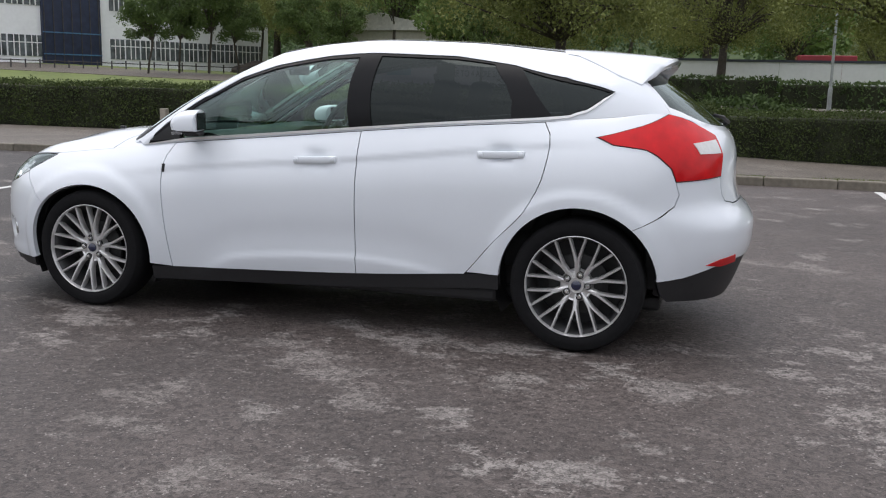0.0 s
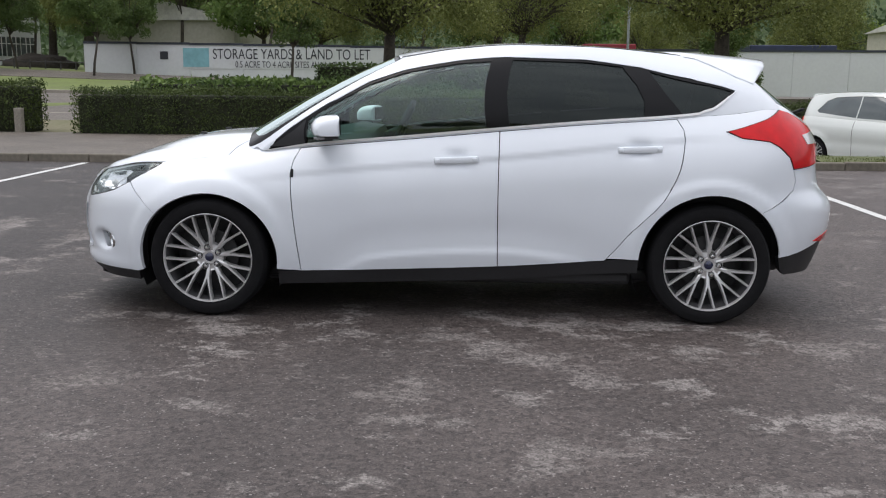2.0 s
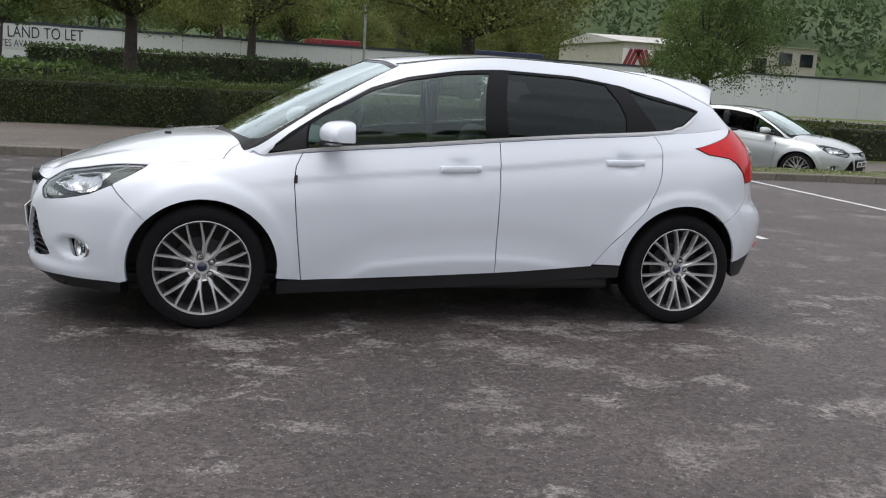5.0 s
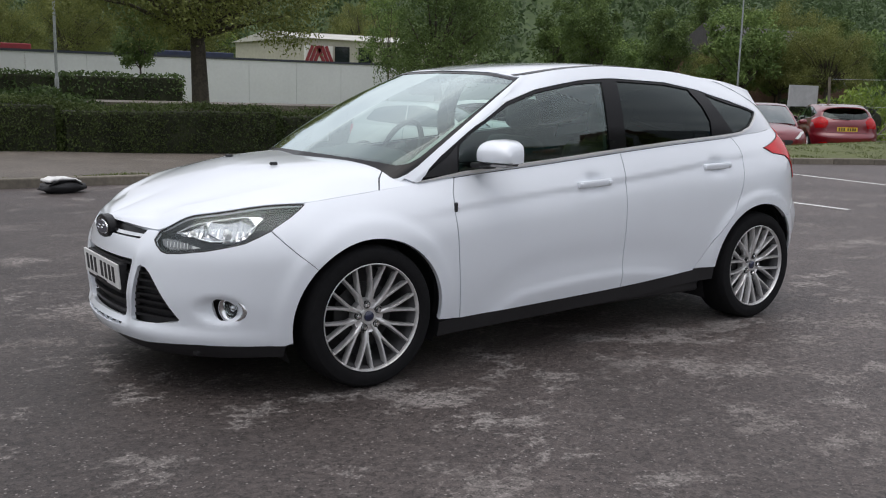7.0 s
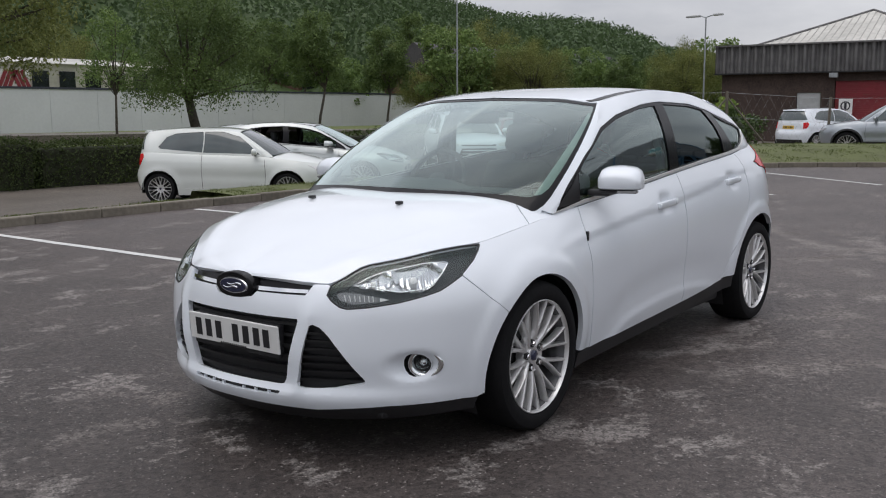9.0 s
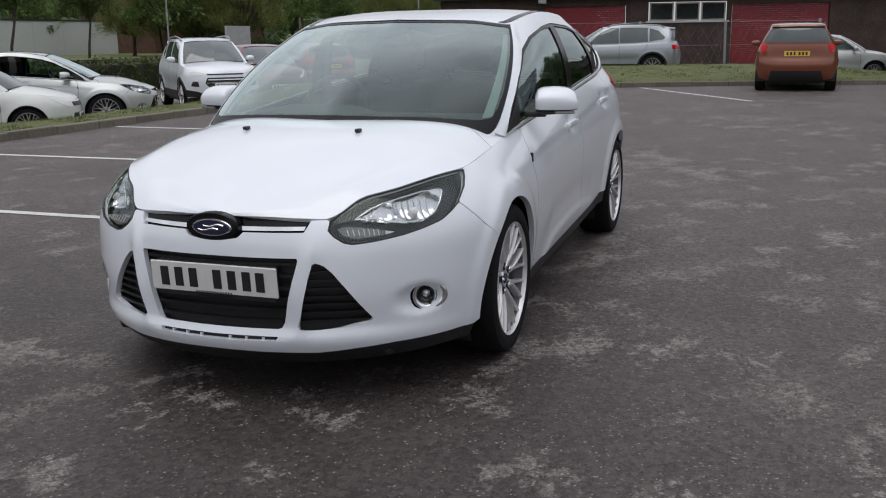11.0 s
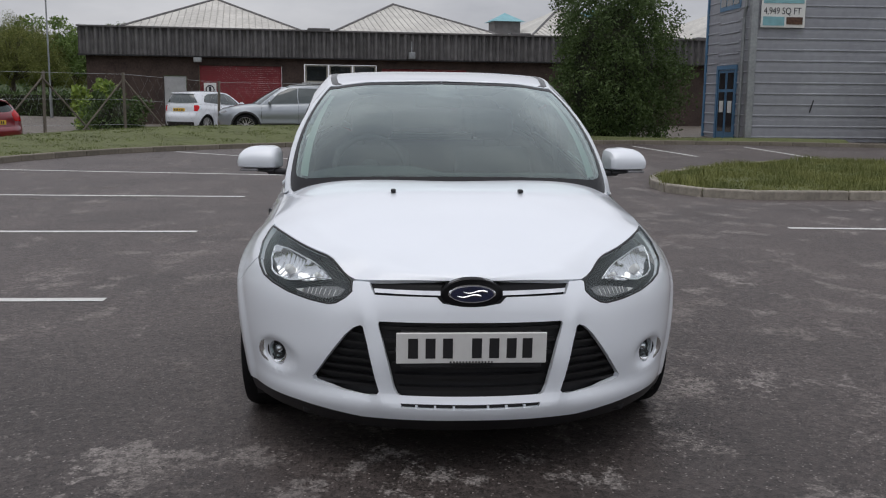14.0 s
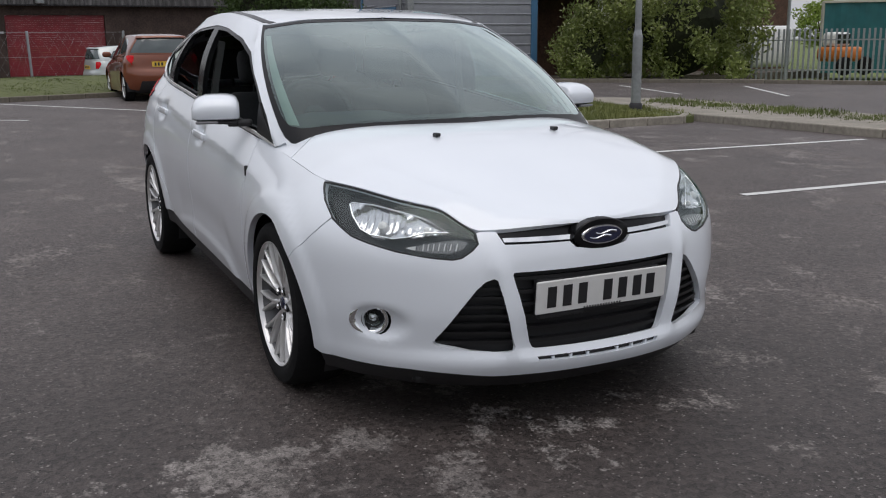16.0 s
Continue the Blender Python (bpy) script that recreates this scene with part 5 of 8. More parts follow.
wheel = first_wheel()
wheel.matrix_basis = pose(W_FRONT, -.768, W_Z, 0, -83, 0)
copy_wheel(wheel, pose(W_REAR, -.768, W_Z, 0, 18, 0))
copy_wheel(wheel, pose(W_FRONT, .768, W_Z, 0, 25, 180))
copy_wheel(wheel, pose(W_REAR, .768, W_Z, 0, 5, 180))

# door handles
for hx, hz, ang in ((-.003, .851, 2.5), (.944, .914, 2.0)):
    y = low(hx, hz).y - .028
    bm = bmesh.new()
    box(bm, -.117, .117, -.010, .010, -.0175, .0175, .009)
    for vert in bm.verts:
        vert.co.y += .020 * (vert.co.x / .117) ** 4
    box(bm, -.112, -.086, 0, .03, -.010, .010, .004)
    box(bm, .086, .112, 0, .03, -.010, .010, .004)
    bmesh.ops.transform(bm, matrix=Matrix.Translation((hx, y - .004, hz)) @ Matrix.Rotation(radians(-ang), 4, "Y"), verts=bm.verts)
    mirror_part(part("door_handle", bm, M_WHITE, car, "white door handle", smooth=True, angle=40))

# small dark notch at the wing's edge
bm = boxed(-.874, -.860, low(-.867, .775).y - .004, low(-.867, .775).y + .01, .752, .795, .003)
mirror_part(part("door_edge_guard", bm, M_BLACK, car))

# door mirrors: a cap with a folded front, a face at the back, a black foot and a lens under the outer end
MIR = Matrix.Translation((-.665, -.902, 1.020)) @ Matrix.Rotation(radians(15), 4, "Z")


def mirror_loft(profile, ends, power, name, mat, label):
    """Sections from the inner to the outer end; profile in x and z, shrunk towards the ends."""
    bm = bmesh.new()
    rows = []
    for k in range(19):
        f = -1 + 2 * k / 18
        e = (1 - abs(f) ** power) ** .5 if abs(f) < 1 else 0.0
        e = .40 + .60 * e
        drop = .012 * max(0, -f) ** 2
        rows.append([bm.verts.new((x * (.55 + .45 * e), ends * f, (z * e - drop) if z > 0 else z * (.8 + .2 * e))) for x, z in profile])
    for p, q in zip(rows, rows[1:]):
        for k in range(len(profile)):
            bm.faces.new((p[k], p[(k + 1) % len(profile)], q[(k + 1) % len(profile)], q[k]))
    bm.faces.new(rows[0])
    bm.faces.new(rows[-1])
    bmesh.ops.transform(bm, matrix=MIR, verts=bm.verts)
    return mirror_part(part(name, bm, mat, car, label, smooth=True, angle=32))


mirror_loft([(-.052, -.047), (-.074, -.040), (-.081, -.020), (-.080, .008), (-.076, .018), (-.060, .040), (-.036, .053), (-.005, .059), (.045, .062), (.056, .056), (.058, -.040), (.050, -.047)],
            .098, 4.0, "mirror_housing", M_WHITE, "white mirror cap")
bm = boxed(.0575, .0615, -.074, .074, -.038, .046, .0015)
bmesh.ops.transform(bm, matrix=MIR, verts=bm.verts)
mirror_part(part("mirror_glass", bm, M_GLOSSBLACK, car, "dark mirror face"))
bm = bmesh.new()
box(bm, -.060, .052, -.066, .090, -.066, -.0475, .008)
for v in bm.verts:
    v.co.z += .010 * max(0, -v.co.y / .09) if v.co.z < -.055 else 0
box(bm, -.045, .035, .045, .150, -.076, -.048, .010)
bmesh.ops.transform(bm, matrix=MIR, verts=bm.verts)
mirror_part(part("mirror_base", bm, M_BLACK, car, "black mirror foot", smooth=True, angle=40))
bm = boxed(-.074, -.020, -.084, .010, -.060, -.0475, .006)
bmesh.ops.transform(bm, matrix=MIR, verts=bm.verts)
mirror_part(part("mirror_indicator", bm, M_LENSGREY, car, "clear indicator lens", smooth=True, angle=40))
o = up_pts([(-1.0, .905), (-.81, .920), (-.805, 1.05), (-.88, 1.0)])
panel("mirror_triangle", o, up, M_BLACK, car, .1, .1, offset=.002, depth=.01)

# head lamps
HL = [(-1.600, .811), (-1.627, .793), (-1.677, .761), (-1.752, .7125), (-1.796, .691), (-1.848, .666), (-1.915, .648), (-2.005, .628), (-2.108, .612), (-2.17, .605),
      (-2.192, .611), (-2.216, .632), (-2.227, .652), (-2.203, .686)]
HL += [(q, z_top(q) - .003) for q in (-2.18, -2.153, -2.135, -2.11, -2.085, -2.043, -1.975, -1.91, -1.85, -1.79, -1.72, -1.66)]
REF = [(-1.792, .764), (-1.803, .769), (-1.885, .767), (-1.98, .751), (-2.04, .739), (-2.09, .723), (-2.143, .690), (-2.08, .690), (-2.03, .675), (-1.985, .668), (-1.908, .677),
       (-1.868, .692), (-1.822, .732)]
panel("headlamp_housing", HL, low, M_LAMPDARK, car, .02, .016, offset=-.056, depth=.03, label="dark grey headlamp housing")
lamp_cover = panel("headlamp_cover", HL, low, M_LAMPGLASS, car, .02, .016, offset=-.001, depth=0, label="clear headlamp cover")
for o in car.children:
    if o.name.startswith("headlamp_cover"):
        o.visible_shadow = False


def off_low(s, z, d):
    """A point that lies d outside the lower body, and the way out there."""
    n = (low(s + .004, z) - low(s - .004, z)).cross(low(s, z + .004) - low(s, z - .004)).normalized()
    n = -n if n.x > 0 else n
    return low(s, z) + n * d, n


bm = bmesh.new()
tube(bm, [off_low(u, v, -.003)[0] for u, v in HL + HL[:1]], .0045, 6, caps=False)
mirror_part(part("lamp_seal", bm, M_BLACK, car, "black rubber seal", smooth=True))


def faceted(u, v):
    """Two hollow bowls side by side, each pressed into upright flutes."""
    d = .012
    for cu, cv, ru, rv, deep in ((-1.915, .719, .098, .056, .040), (-2.072, .706, .062, .040, .026)):
        q = ((u - cu) / ru) ** 2 + ((v - cv) / rv) ** 2
        if q < 1:
            d = max(d, .012 + deep * math.sqrt(1 - q) * (1 + .10 * math.sin((u - cu) * 260)))
    return off_low(u, v, -d)[0]


panel("headlamp_reflector", REF, faceted, M_REFLECT, car, .006, .006, offset=0, depth=.004, label="bright fluted reflector")
bm = bmesh.new()
tube(bm, [off_low(u, v, -.012)[0] for u, v in REF + REF[:1]], .0028, 6, caps=False)
mirror_part(part("reflector_frame", bm, M_CHROME, car, "bright reflector edge", smooth=True))
for cu, cv, r in ((-1.935, .712, .017), (-2.080, .703, .011)):
    bm = bmesh.new()
    c, d = off_low(cu, cv, -.030)
    lathe(bm, [(r, -.02), (r, .004), (r * .8, .012), (0, .016)], "z", 20)
    bmesh.ops.transform(bm, matrix=Matrix.Translation(c) @ d.to_track_quat("Z", "Y").to_matrix().to_4x4(), verts=bm.verts)
    mirror_part(part("bulb_shield", bm, M_LENSWHITE, car, "pale bulb cap", smooth=True, angle=40))
panel("indicator_lens", [(-2.066, .649), (-2.13, .662), (-2.172, .666), (-2.196, .659), (-2.19, .637), (-2.155, .623), (-2.066, .633)], low, M_LENSGREY, car, .02, .02,
      offset=-.009, depth=.006, label="grey ribbed indicator lens")
panel("side_lens", [(-2.030, .641), (-2.062, .648), (-2.062, .634)], low, M_LENSWHITE, car, .02, .02, offset=-.008, depth=.006, label="small white position lens")
for k in range(7):
    q = -2.085 - k * .0145
    a, b = off_low(q, .634, -.008)[0], off_low(q, .655, -.008)[0]
    bm = bmesh.new()
    tube(bm, [a, b], .0018, 4)
    mirror_part(part("lens_rib", bm, M_LENSWHITE, car))

# grilles
o = [(C0, .606), *front_pts([(.12, .606), (.36, .63), (.372, .715)]), (C0, .715)]
panel("upper_grille", o, low, M_GLOSSBLACK, car, .04, .02, offset=-.022, depth=0, both=True, label="black upper grille")
for a, b in ((.655, .670),):
    o = front_pts([(.108, a), (.335, a + .002), (.338, b), (.108, b)])
    panel("chrome_bar", o, low, M_CHROME, car, .03, .02, offset=-.006, depth=.02, label="chrome grille bar")
o = [(C0, .278), *front_pts([(.29, .278), (.35, .585)]), (C0, .585)]
panel("grille_backing", o, low, M_BLACK, car, .05, .05, offset=-.045, depth=0, both=True)
for k in range(6):
    z = .320 + k * .0435
    w = .250 + (z - .290) / .276 * .068
    o = [(C0, z - .006), *front_pts([(w, z - .006), (w, z + .006)]), (C0, z + .006)]
    panel("grille_slat", o, low, M_SLAT, car, .05, .02, offset=-.018, depth=.022, both=True, label="black grille slat")
o = front_pts([(.300, .280), (.575, .300), (.580, .345), (.400, .565), (.350, .56)])
panel("side_grille_backing", o, low, M_BLACK, car, .04, .04, offset=-.045, depth=0)
for k in range(7):
    z = .322 + k * .031
    wo = .553 - max(0, z - .335) * .70
    wi = .322 + (z - .312) * .235
    o = front_pts([(wi, z - .005), (wo, z - .005), (wo - .004, z + .005), (wi, z + .005)])
    panel("side_grille_slat", o, low, M_SLAT, car, .04, .02, offset=-.018, depth=.02, label="black grille slat")
o = [(C0, .238), *front_pts([(.26, .244), (.26, .290)]), (C0, .284)]
panel("slot_backing", o, low, M_BLACK, car, .06, .04, offset=-.016, depth=0, both=True)
for yy in (.06, .125, .19):
    panel("slot_divider", front_pts([(yy - .004, .247), (yy + .004, .247), (yy + .004, .273), (yy - .004, .273)]), low, M_WHITE, car, .05, .05, offset=-.004, depth=.02)

# badge: plain oval in its colours
nx = nose(.66)


def oval(a, b, x, thick, mat, nm, lab=""):
    bm = bmesh.new()
    rings = []
    for f, dx in ((1, thick), (1, .004), (.94, 0)):
        rings.append([bm.verts.new((x + dx, a * f * math.cos(t), .662 + b * f * math.sin(t))) for t in (2 * math.pi * k / 40 for k in range(40))])
    for p, q in zip(rings, rings[1:]):
        for k in range(40):
            bm.faces.new((p[k], p[(k + 1) % 40], q[(k + 1) % 40], q[k]))
    bm.faces.new(rings[-1])
    return part(nm, bm, mat, car, lab, smooth=True, angle=40)


oval(.107, .054, nx - .010, .05, M_GLOSSBLACK, "badge_surround", "black oval surround")
oval(.082, .033, nx - .014, .02, M_CHROME, "badge_rim", "chrome oval rim")
oval(.077, .0285, nx - .016, .02, M_BADGE, "badge_face", "dark blue oval")
# a plain silver swash in place of lettering
bm = bmesh.new()
for y0, y1, dz, r in ((-.052, .030, .007, .0042), (-.030, .052, -.007, .0042)):
    tube(bm, [(nx - .0165, y0 + (y1 - y0) * k / 12, .662 + dz + .004 * math.sin(k / 12 * 6.28)) for k in range(13)], r, 6, r * .5)
part("badge_mark", bm, M_CHROME, car, "plain silver mark")

# number plate: characters as plain bars
plate = part("number_plate", boxed(-2.252, -2.243, -.26, .26, -.0555, .0555, .003), M_PLATE, car, "white number plate")
plate.matrix_basis = Matrix.Translation((-2.224, 0, .475)) @ Matrix.Rotation(radians(-5), 4, "Y") @ Matrix.Translation((2.246, 0, 0))
for y0 in (-.190, -.130, -.070, .030, .090, .150, .205):
    yc = -(y0 - .012)
    part("plate_bar", boxed(-2.2535, -2.2515, yc - .017, yc + .017, -.036, .036), M_BLACK, plate)
bm = bmesh.new()
for k in range(14):
    box(bm, -2.2535, -2.2515, -.074 + k * .011, -.068 + k * .011, -.0535, -.0475)
part("plate_caption", bm, M_BLACK, plate, "tiny dark bars")
part("plate_holder", boxed(-2.218, -2.182, -.245, .245, .40, .53, .006), M_BLACK, car)

# fog lamps
for sy in (-1, 1):
    c = low(s_of_y(fy, fz), fz)
    c.y *= -sy
    s0 = s_of_y(fy, fz)
    out = (low(s0 + .01, fz) - low(s0 - .01, fz)).cross(low(s0, fz + .01) - low(s0, fz - .01)).normalized()
    out = -out if out.x > 0 else out
    out.y *= -sy
    out = (out * .55 + Vector((-.45, 0, 0))).normalized()
    aside = low(s0 + .03, fz) - low(s0, fz)
    aside.y *= -sy
    aside = (aside if aside.y * sy > 0 else -aside).normalized()
    c += aside * .016
    m = Matrix.Translation(c) @ out.to_track_quat("Z", "Y").to_matrix().to_4x4()
    for nm, prof, mat, lab in (("fog_lamp_ring", [(.053, -.035), (.055, .002), (.051, .007), (.038, -.006), (.034, -.016)], M_CHROME, "chrome fog lamp ring"),
                               ("fog_lamp_bowl", [(.0395, -.006), (.034, -.026), (.0, -.034)], M_BLACK, ""),
                               ("fog_lamp_lens", [(.028, -.022), (.026, -.010), (.016, -.003), (.0, 0.0)], M_LAMPGLASS, "clear fog lamp lens"),
                               ("fog_lamp_core", [(.018, -.027), (.012, -.016), (.0, -.012)], M_REFLECT, "")):
        bm = bmesh.new()
        lathe(bm, prof, "z", 32)
        bmesh.ops.transform(bm, matrix=m, verts=bm.verts)
        if nm == "fog_lamp_ring":
            for v in bm.verts:
                v.co += aside * (.55 * max(0, (v.co - c).dot(aside)))
        part(nm, bm, mat, car, lab, smooth=True)

# washer jets, cowl, wipers
for sy in (-1, 1):
    bm = boxed(-1.52, -1.485, sy * .262 - .010, sy * .262 + .010, hood_z(-1.5) - .006, hood_z(-1.5) + .008, .004)
    part("washer_jet", bm, M_BLACK, car, "black washer jet")
bm = bmesh.new()
rows = []
for k in range(25):
    y = -.58 + 1.16 * k / 24
    e = abs(y) / .70
    rows.append([bm.verts.new((-1.275 + .155 * e ** 2.2, y, .950 - .028 * e * e)), bm.verts.new((-1.14 + .15 * e ** 2.2, y, .966 - .02 * e * e)),
                 bm.verts.new((-1.12 + .15 * e ** 2.2, y, .93))])
for a, b in zip(rows, rows[1:]):
    bm.faces.new((a[0], a[1], b[1], b[0]))
    bm.faces.new((a[1], a[2], b[2], b[1]))
part("cowl", bm, M_BLACK, car, "black scuttle below the windscreen", smooth=True)
for y0, y1 in ((-.60, .02), (.58, -.05)):
    bm = bmesh.new()
    pts = []
    for k in range(9):
        y = y0 + (y1 - y0) * k / 8
        e = abs(y) / .70
        pts.append((-1.175 + .14 * e ** 2.2 + .012 * k / 8, y, .972 - .018 * e * e + .008 * math.sin(k / 8 * math.pi)))
    tube(bm, pts, .008, 6, .005)
    part("wiper", bm, M_BLACK, car, "black wiper blade", smooth=True)

# dark strips beside the roof
for sy in (-1, 1):
    bm = bmesh.new()
    rows = []
    for k in range(36):
        x = -.32 + 1.62 * k / 35
        s = SA + (x + .285) / (1.845) * (SB - SA)
        if s < SA:
            s = .92 + (x + .32) / .035 * .18
        a, b = roof(s, .03), roof(s, .085)
        up_z = Vector((0, 0, .0015))
        rows.append([bm.verts.new(Vector((p.x, p.y * -sy, p.z)) + up_z) for p in (a, b)])
    for a, b in zip(rows, rows[1:]):
        bm.faces.new((a[0], a[1], b[1], b[0]))
    ext = bmesh.ops.extrude_face_region(bm, geom=bm.faces[:])
    for v in ext["geom"]:
        if isinstance(v, bmesh.types.BMVert):
            v.co.z -= .012
    part("roof_moulding", bm, M_GLOSSBLACK, car, "black roof strip", smooth=True, angle=40)

# roof spoiler with cheeks that run down the rear pillars
bm = bmesh.new()
rows = []
for k in range(25):
    f = -1 + k / 12
    e = abs(f) ** 3.2
    x0, x1 = 1.12 + .05 * e, 1.695 - .055 * e
    y0, y1 = .985 * rail_y(x0) * f, .478 * f
    top0 = roof_z(x0) - (roof_z(x0) - rail_z(x0)) * .95 * e + .003
    top1 = 1.386 - .044 * e
    pr = [(x0, y0, top0 - .010), (x0 + .02, y0, top0 + .001), (.6 * x0 + .4 * x1, .6 * y0 + .4 * y1, .6 * top0 + .4 * top1 + .010), (.2 * x0 + .8 * x1, .2 * y0 + .8 * y1, .2 * top0 + .8 * top1 + .007),
          (x1 - .008, y1, top1 + .002), (x1, y1, top1 - .010), (x1 - .012, y1, top1 - .032), (x1 - .15, y1, top1 - .040), (x0 + .12, y0, top0 - .030)]
    rows.append([bm.verts.new(p) for p in pr])
for a, b in zip(rows, rows[1:]):
    for k in range(9):
        bm.faces.new((a[k], a[(k + 1) % 9], b[(k + 1) % 9], b[k]))
for row, sg in ((rows[0], -1), (rows[-1], 1)):
    foot = []
    for x, z in ((1.20, 1.391), (1.25, 1.383), (1.345, 1.343), (1.455, 1.290), (1.556, 1.252)):
        q = up(*sv_of(x, z))
        foot.append(bm.verts.new((q.x, sg * (abs(q.y) + .006), q.z)))
    foot.append(bm.verts.new((1.612, sg * .500, 1.290)))
    for k in range(5):
        bm.faces.new((row[k], row[k + 1], foot[k + 1], foot[k]))
    bm.faces.new((row[5], row[6], foot[5]))
    bm.faces.new((row[6], row[7], foot[4], foot[5]))
    bm.faces.new((row[7], row[8], foot[3], foot[4]))
    bm.faces.new((row[8], row[0], foot[0], foot[1], foot[2], foot[3]))
bmesh.ops.recalc_face_normals(bm, faces=bm.faces)
part("roof_spoiler", bm, M_WHITE, car, "white roof spoiler", smooth=True, angle=45)
bm = bmesh.new()
tube(bm, [(1.93, 0.05, 1.06), (1.955, .05, 1.07), (1.93, -.2, 1.10), (1.89, -.4, 1.115)], .014, 8, .008)
part("rear_wiper", bm, M_BLACK, car, "black rear wiper", smooth=True)

# pale pillar linings behind the windscreen
panel("pillar_lining", [(.835, .12), (.925, .14), (.935, .95), (.860, .95)], up, M_LINING, car, .03, .08, offset=-.035, depth=0, label="pale grey pillar lining")
# cabin
bm = bmesh.new()
rows = []
for k in range(9):
    y = -.66 + 1.32 * k / 8
    pr = [(-1.12, .90), (-.92, .945), (-.70, .955), (-.55, .93), (-.50, .86), (-.56, .70), (-.60, .45), (-1.1, .45)]
    if 5 <= k <= 7:
        pr[3], pr[2] = (-.52, .965), (-.66, .985)
    rows.append([bm.verts.new((x, y, z)) for x, z in pr])
for a, b in zip(rows, rows[1:]):
    for k in range(7):
        bm.faces.new((a[k], a[k + 1], b[k + 1], b[k]))
part("dashboard", bm, M_CABINGREY, car, "dark grey dashboard", smooth=True, angle=50)
bm = bmesh.new()
ringp = [Vector((.0, .185 * math.cos(t), .185 * math.sin(t))) for t in (2 * math.pi * k / 32 for k in range(33))]
tube(bm, ringp, .016, 8, caps=False)
for a in (0, 180, 270):
    tube(bm, [(0, 0, 0), (0, .18 * math.cos(radians(a)), .18 * math.sin(radians(a)))], .018, 6, .013)
bmesh.ops.create_uvsphere(bm, u_segments=12, v_segments=8, radius=.06, matrix=Matrix.Diagonal((.5, 1, 1, 1)))
bmesh.ops.transform(bm, matrix=Matrix.Translation((-.40, .37, .945)) @ Matrix.Rotation(radians(24), 4, "Y"), verts=bm.verts)
tube(bm, [(-.42, .37, .935), (-.62, .37, .85)], .03, 8)
part("steering_wheel", bm, M_BLACK, car, "black steering wheel", smooth=True, angle=50)


def seat(x, y, wide):
    s = new("seat")
    s.parent = car
    s.matrix_basis = Matrix.Translation((x, y, 0))
    part("cushion", boxed(-.30, .22, -wide, wide, .34, .52, .05), M_INTERIOR, s, "", smooth=True, angle=60)
    bm = boxed(-.08, .08, -wide, wide, .0, .62, .06)
    for v in bm.verts:
        v.co.y *= 1 - .22 * max(0, v.co.z - .2)
    bmesh.ops.transform(bm, matrix=Matrix.Translation((.22, 0, .44)) @ Matrix.Rotation(radians(20), 4, "Y"), verts=bm.verts)
    part("backrest", bm, M_INTERIOR, s, "", smooth=True, angle=60)
    for yy in ((0,) if wide < .4 else (-.38, .38)):
        bm = boxed(-.05, .05, yy - .13, yy + .13, .0, .19, .045)
        bmesh.ops.transform(bm, matrix=Matrix.Translation((.455, 0, 1.07)) @ Matrix.Rotation(radians(12), 4, "Y"), verts=bm.verts)
        tube(bm, [(.45, yy - .05, 1.0), (.46, yy - .05, 1.1)], .008, 6)
        tube(bm, [(.45, yy + .05, 1.0), (.46, yy + .05, 1.1)], .008, 6)
        part("headrest", bm, M_INTERIOR, s, "", smooth=True, angle=60)


seat(.05, -.37, .25)
seat(.05, .37, .25)
seat(.88, 0, .62)
part("mirror_inside", boxed(-.50, -.47, -.10, .14, 1.27, 1.33, .012), M_BLACK, car, "interior mirror", smooth=True, angle=50)
panel("sensor_patch", [(0, .80), (.10, .82), (.12, .90), (.10, .98), (0, .98)], up, M_BLACK, car, .05, .05, offset=-.010, depth=.004, both=True)
bm = bmesh.new()
tube(bm, [(.16, -.665, 1.30), (.20, -.70, 1.10), (.22, -.74, .80)], .022, 4)
mirror_part(part("seat_belt", bm, M_CABINGREY, car, "grey seat belt", smooth=False))
panel("inner_roof", [(.1, .05), (3.6, .05), (3.6, 1), (.1, 1)], roof, M_CABINGREY, car, .12, .2, offset=-.035, depth=0, both=True)

# ---------------------------------------------------------------- boarding, buildings, posts
M_BOARD = shader("boarding_white", (.62, .63, .64), .6, vary=.05, grain=6, blotch=.5)
M_BOARDTOP = shader("boarding_cap", (.035, .04, .06), .6, vary=.2, grain=6)
M_INK = shader("sign_ink", (.03, .03, .04), .6, vary=.1)
M_TEAL = shader("sign_teal", (.22, .45, .50), .6, vary=.1, grain=4)
M_BRICKD = shader("dark_brick", (.085, .058, .048), .9, vary=.3, grain=14, bump=.4, blotch=1.5)
M_CLADDK = shader("weathered_corrugated_sheet", (.15, .145, .145), .7, vary=.25, grain=3, blotch=.7)
M_ROOFPALE = shader("pale_roof_sheet", (.60, .585, .54), .75, vary=.18, grain=5, blotch=.6)
# darker copy of the roof sheet: groove shadows put into the rib colour
M_RIBSHADE = shader("roof_rib_sheet", (.40, .39, .36), .75, vary=.18, grain=5)
M_REDDOOR = shader("red_shutter", (.24, .017, .026), .55, vary=.15, grain=8, blotch=1.5)
M_GREYDOOR = shader("pale_door_paint", (.45, .46, .46), .6, vary=.1, grain=6)
M_STEEL = shader("galvanised_steel", (.36, .38, .39), .45, metal=.5, vary=.15, grain=12)
M_CLADBLUE = shader("blue_grey_cladding", (.315, .325, .36), .5, vary=.10, grain=5, blotch=.6)
M_BLUETRIM = shader("blue_trim", (.075, .19, .33), .45, vary=.1)
M_WINDOW = shader("dark_window", (.02, .025, .03), .08, vary=.2, coat=.5)
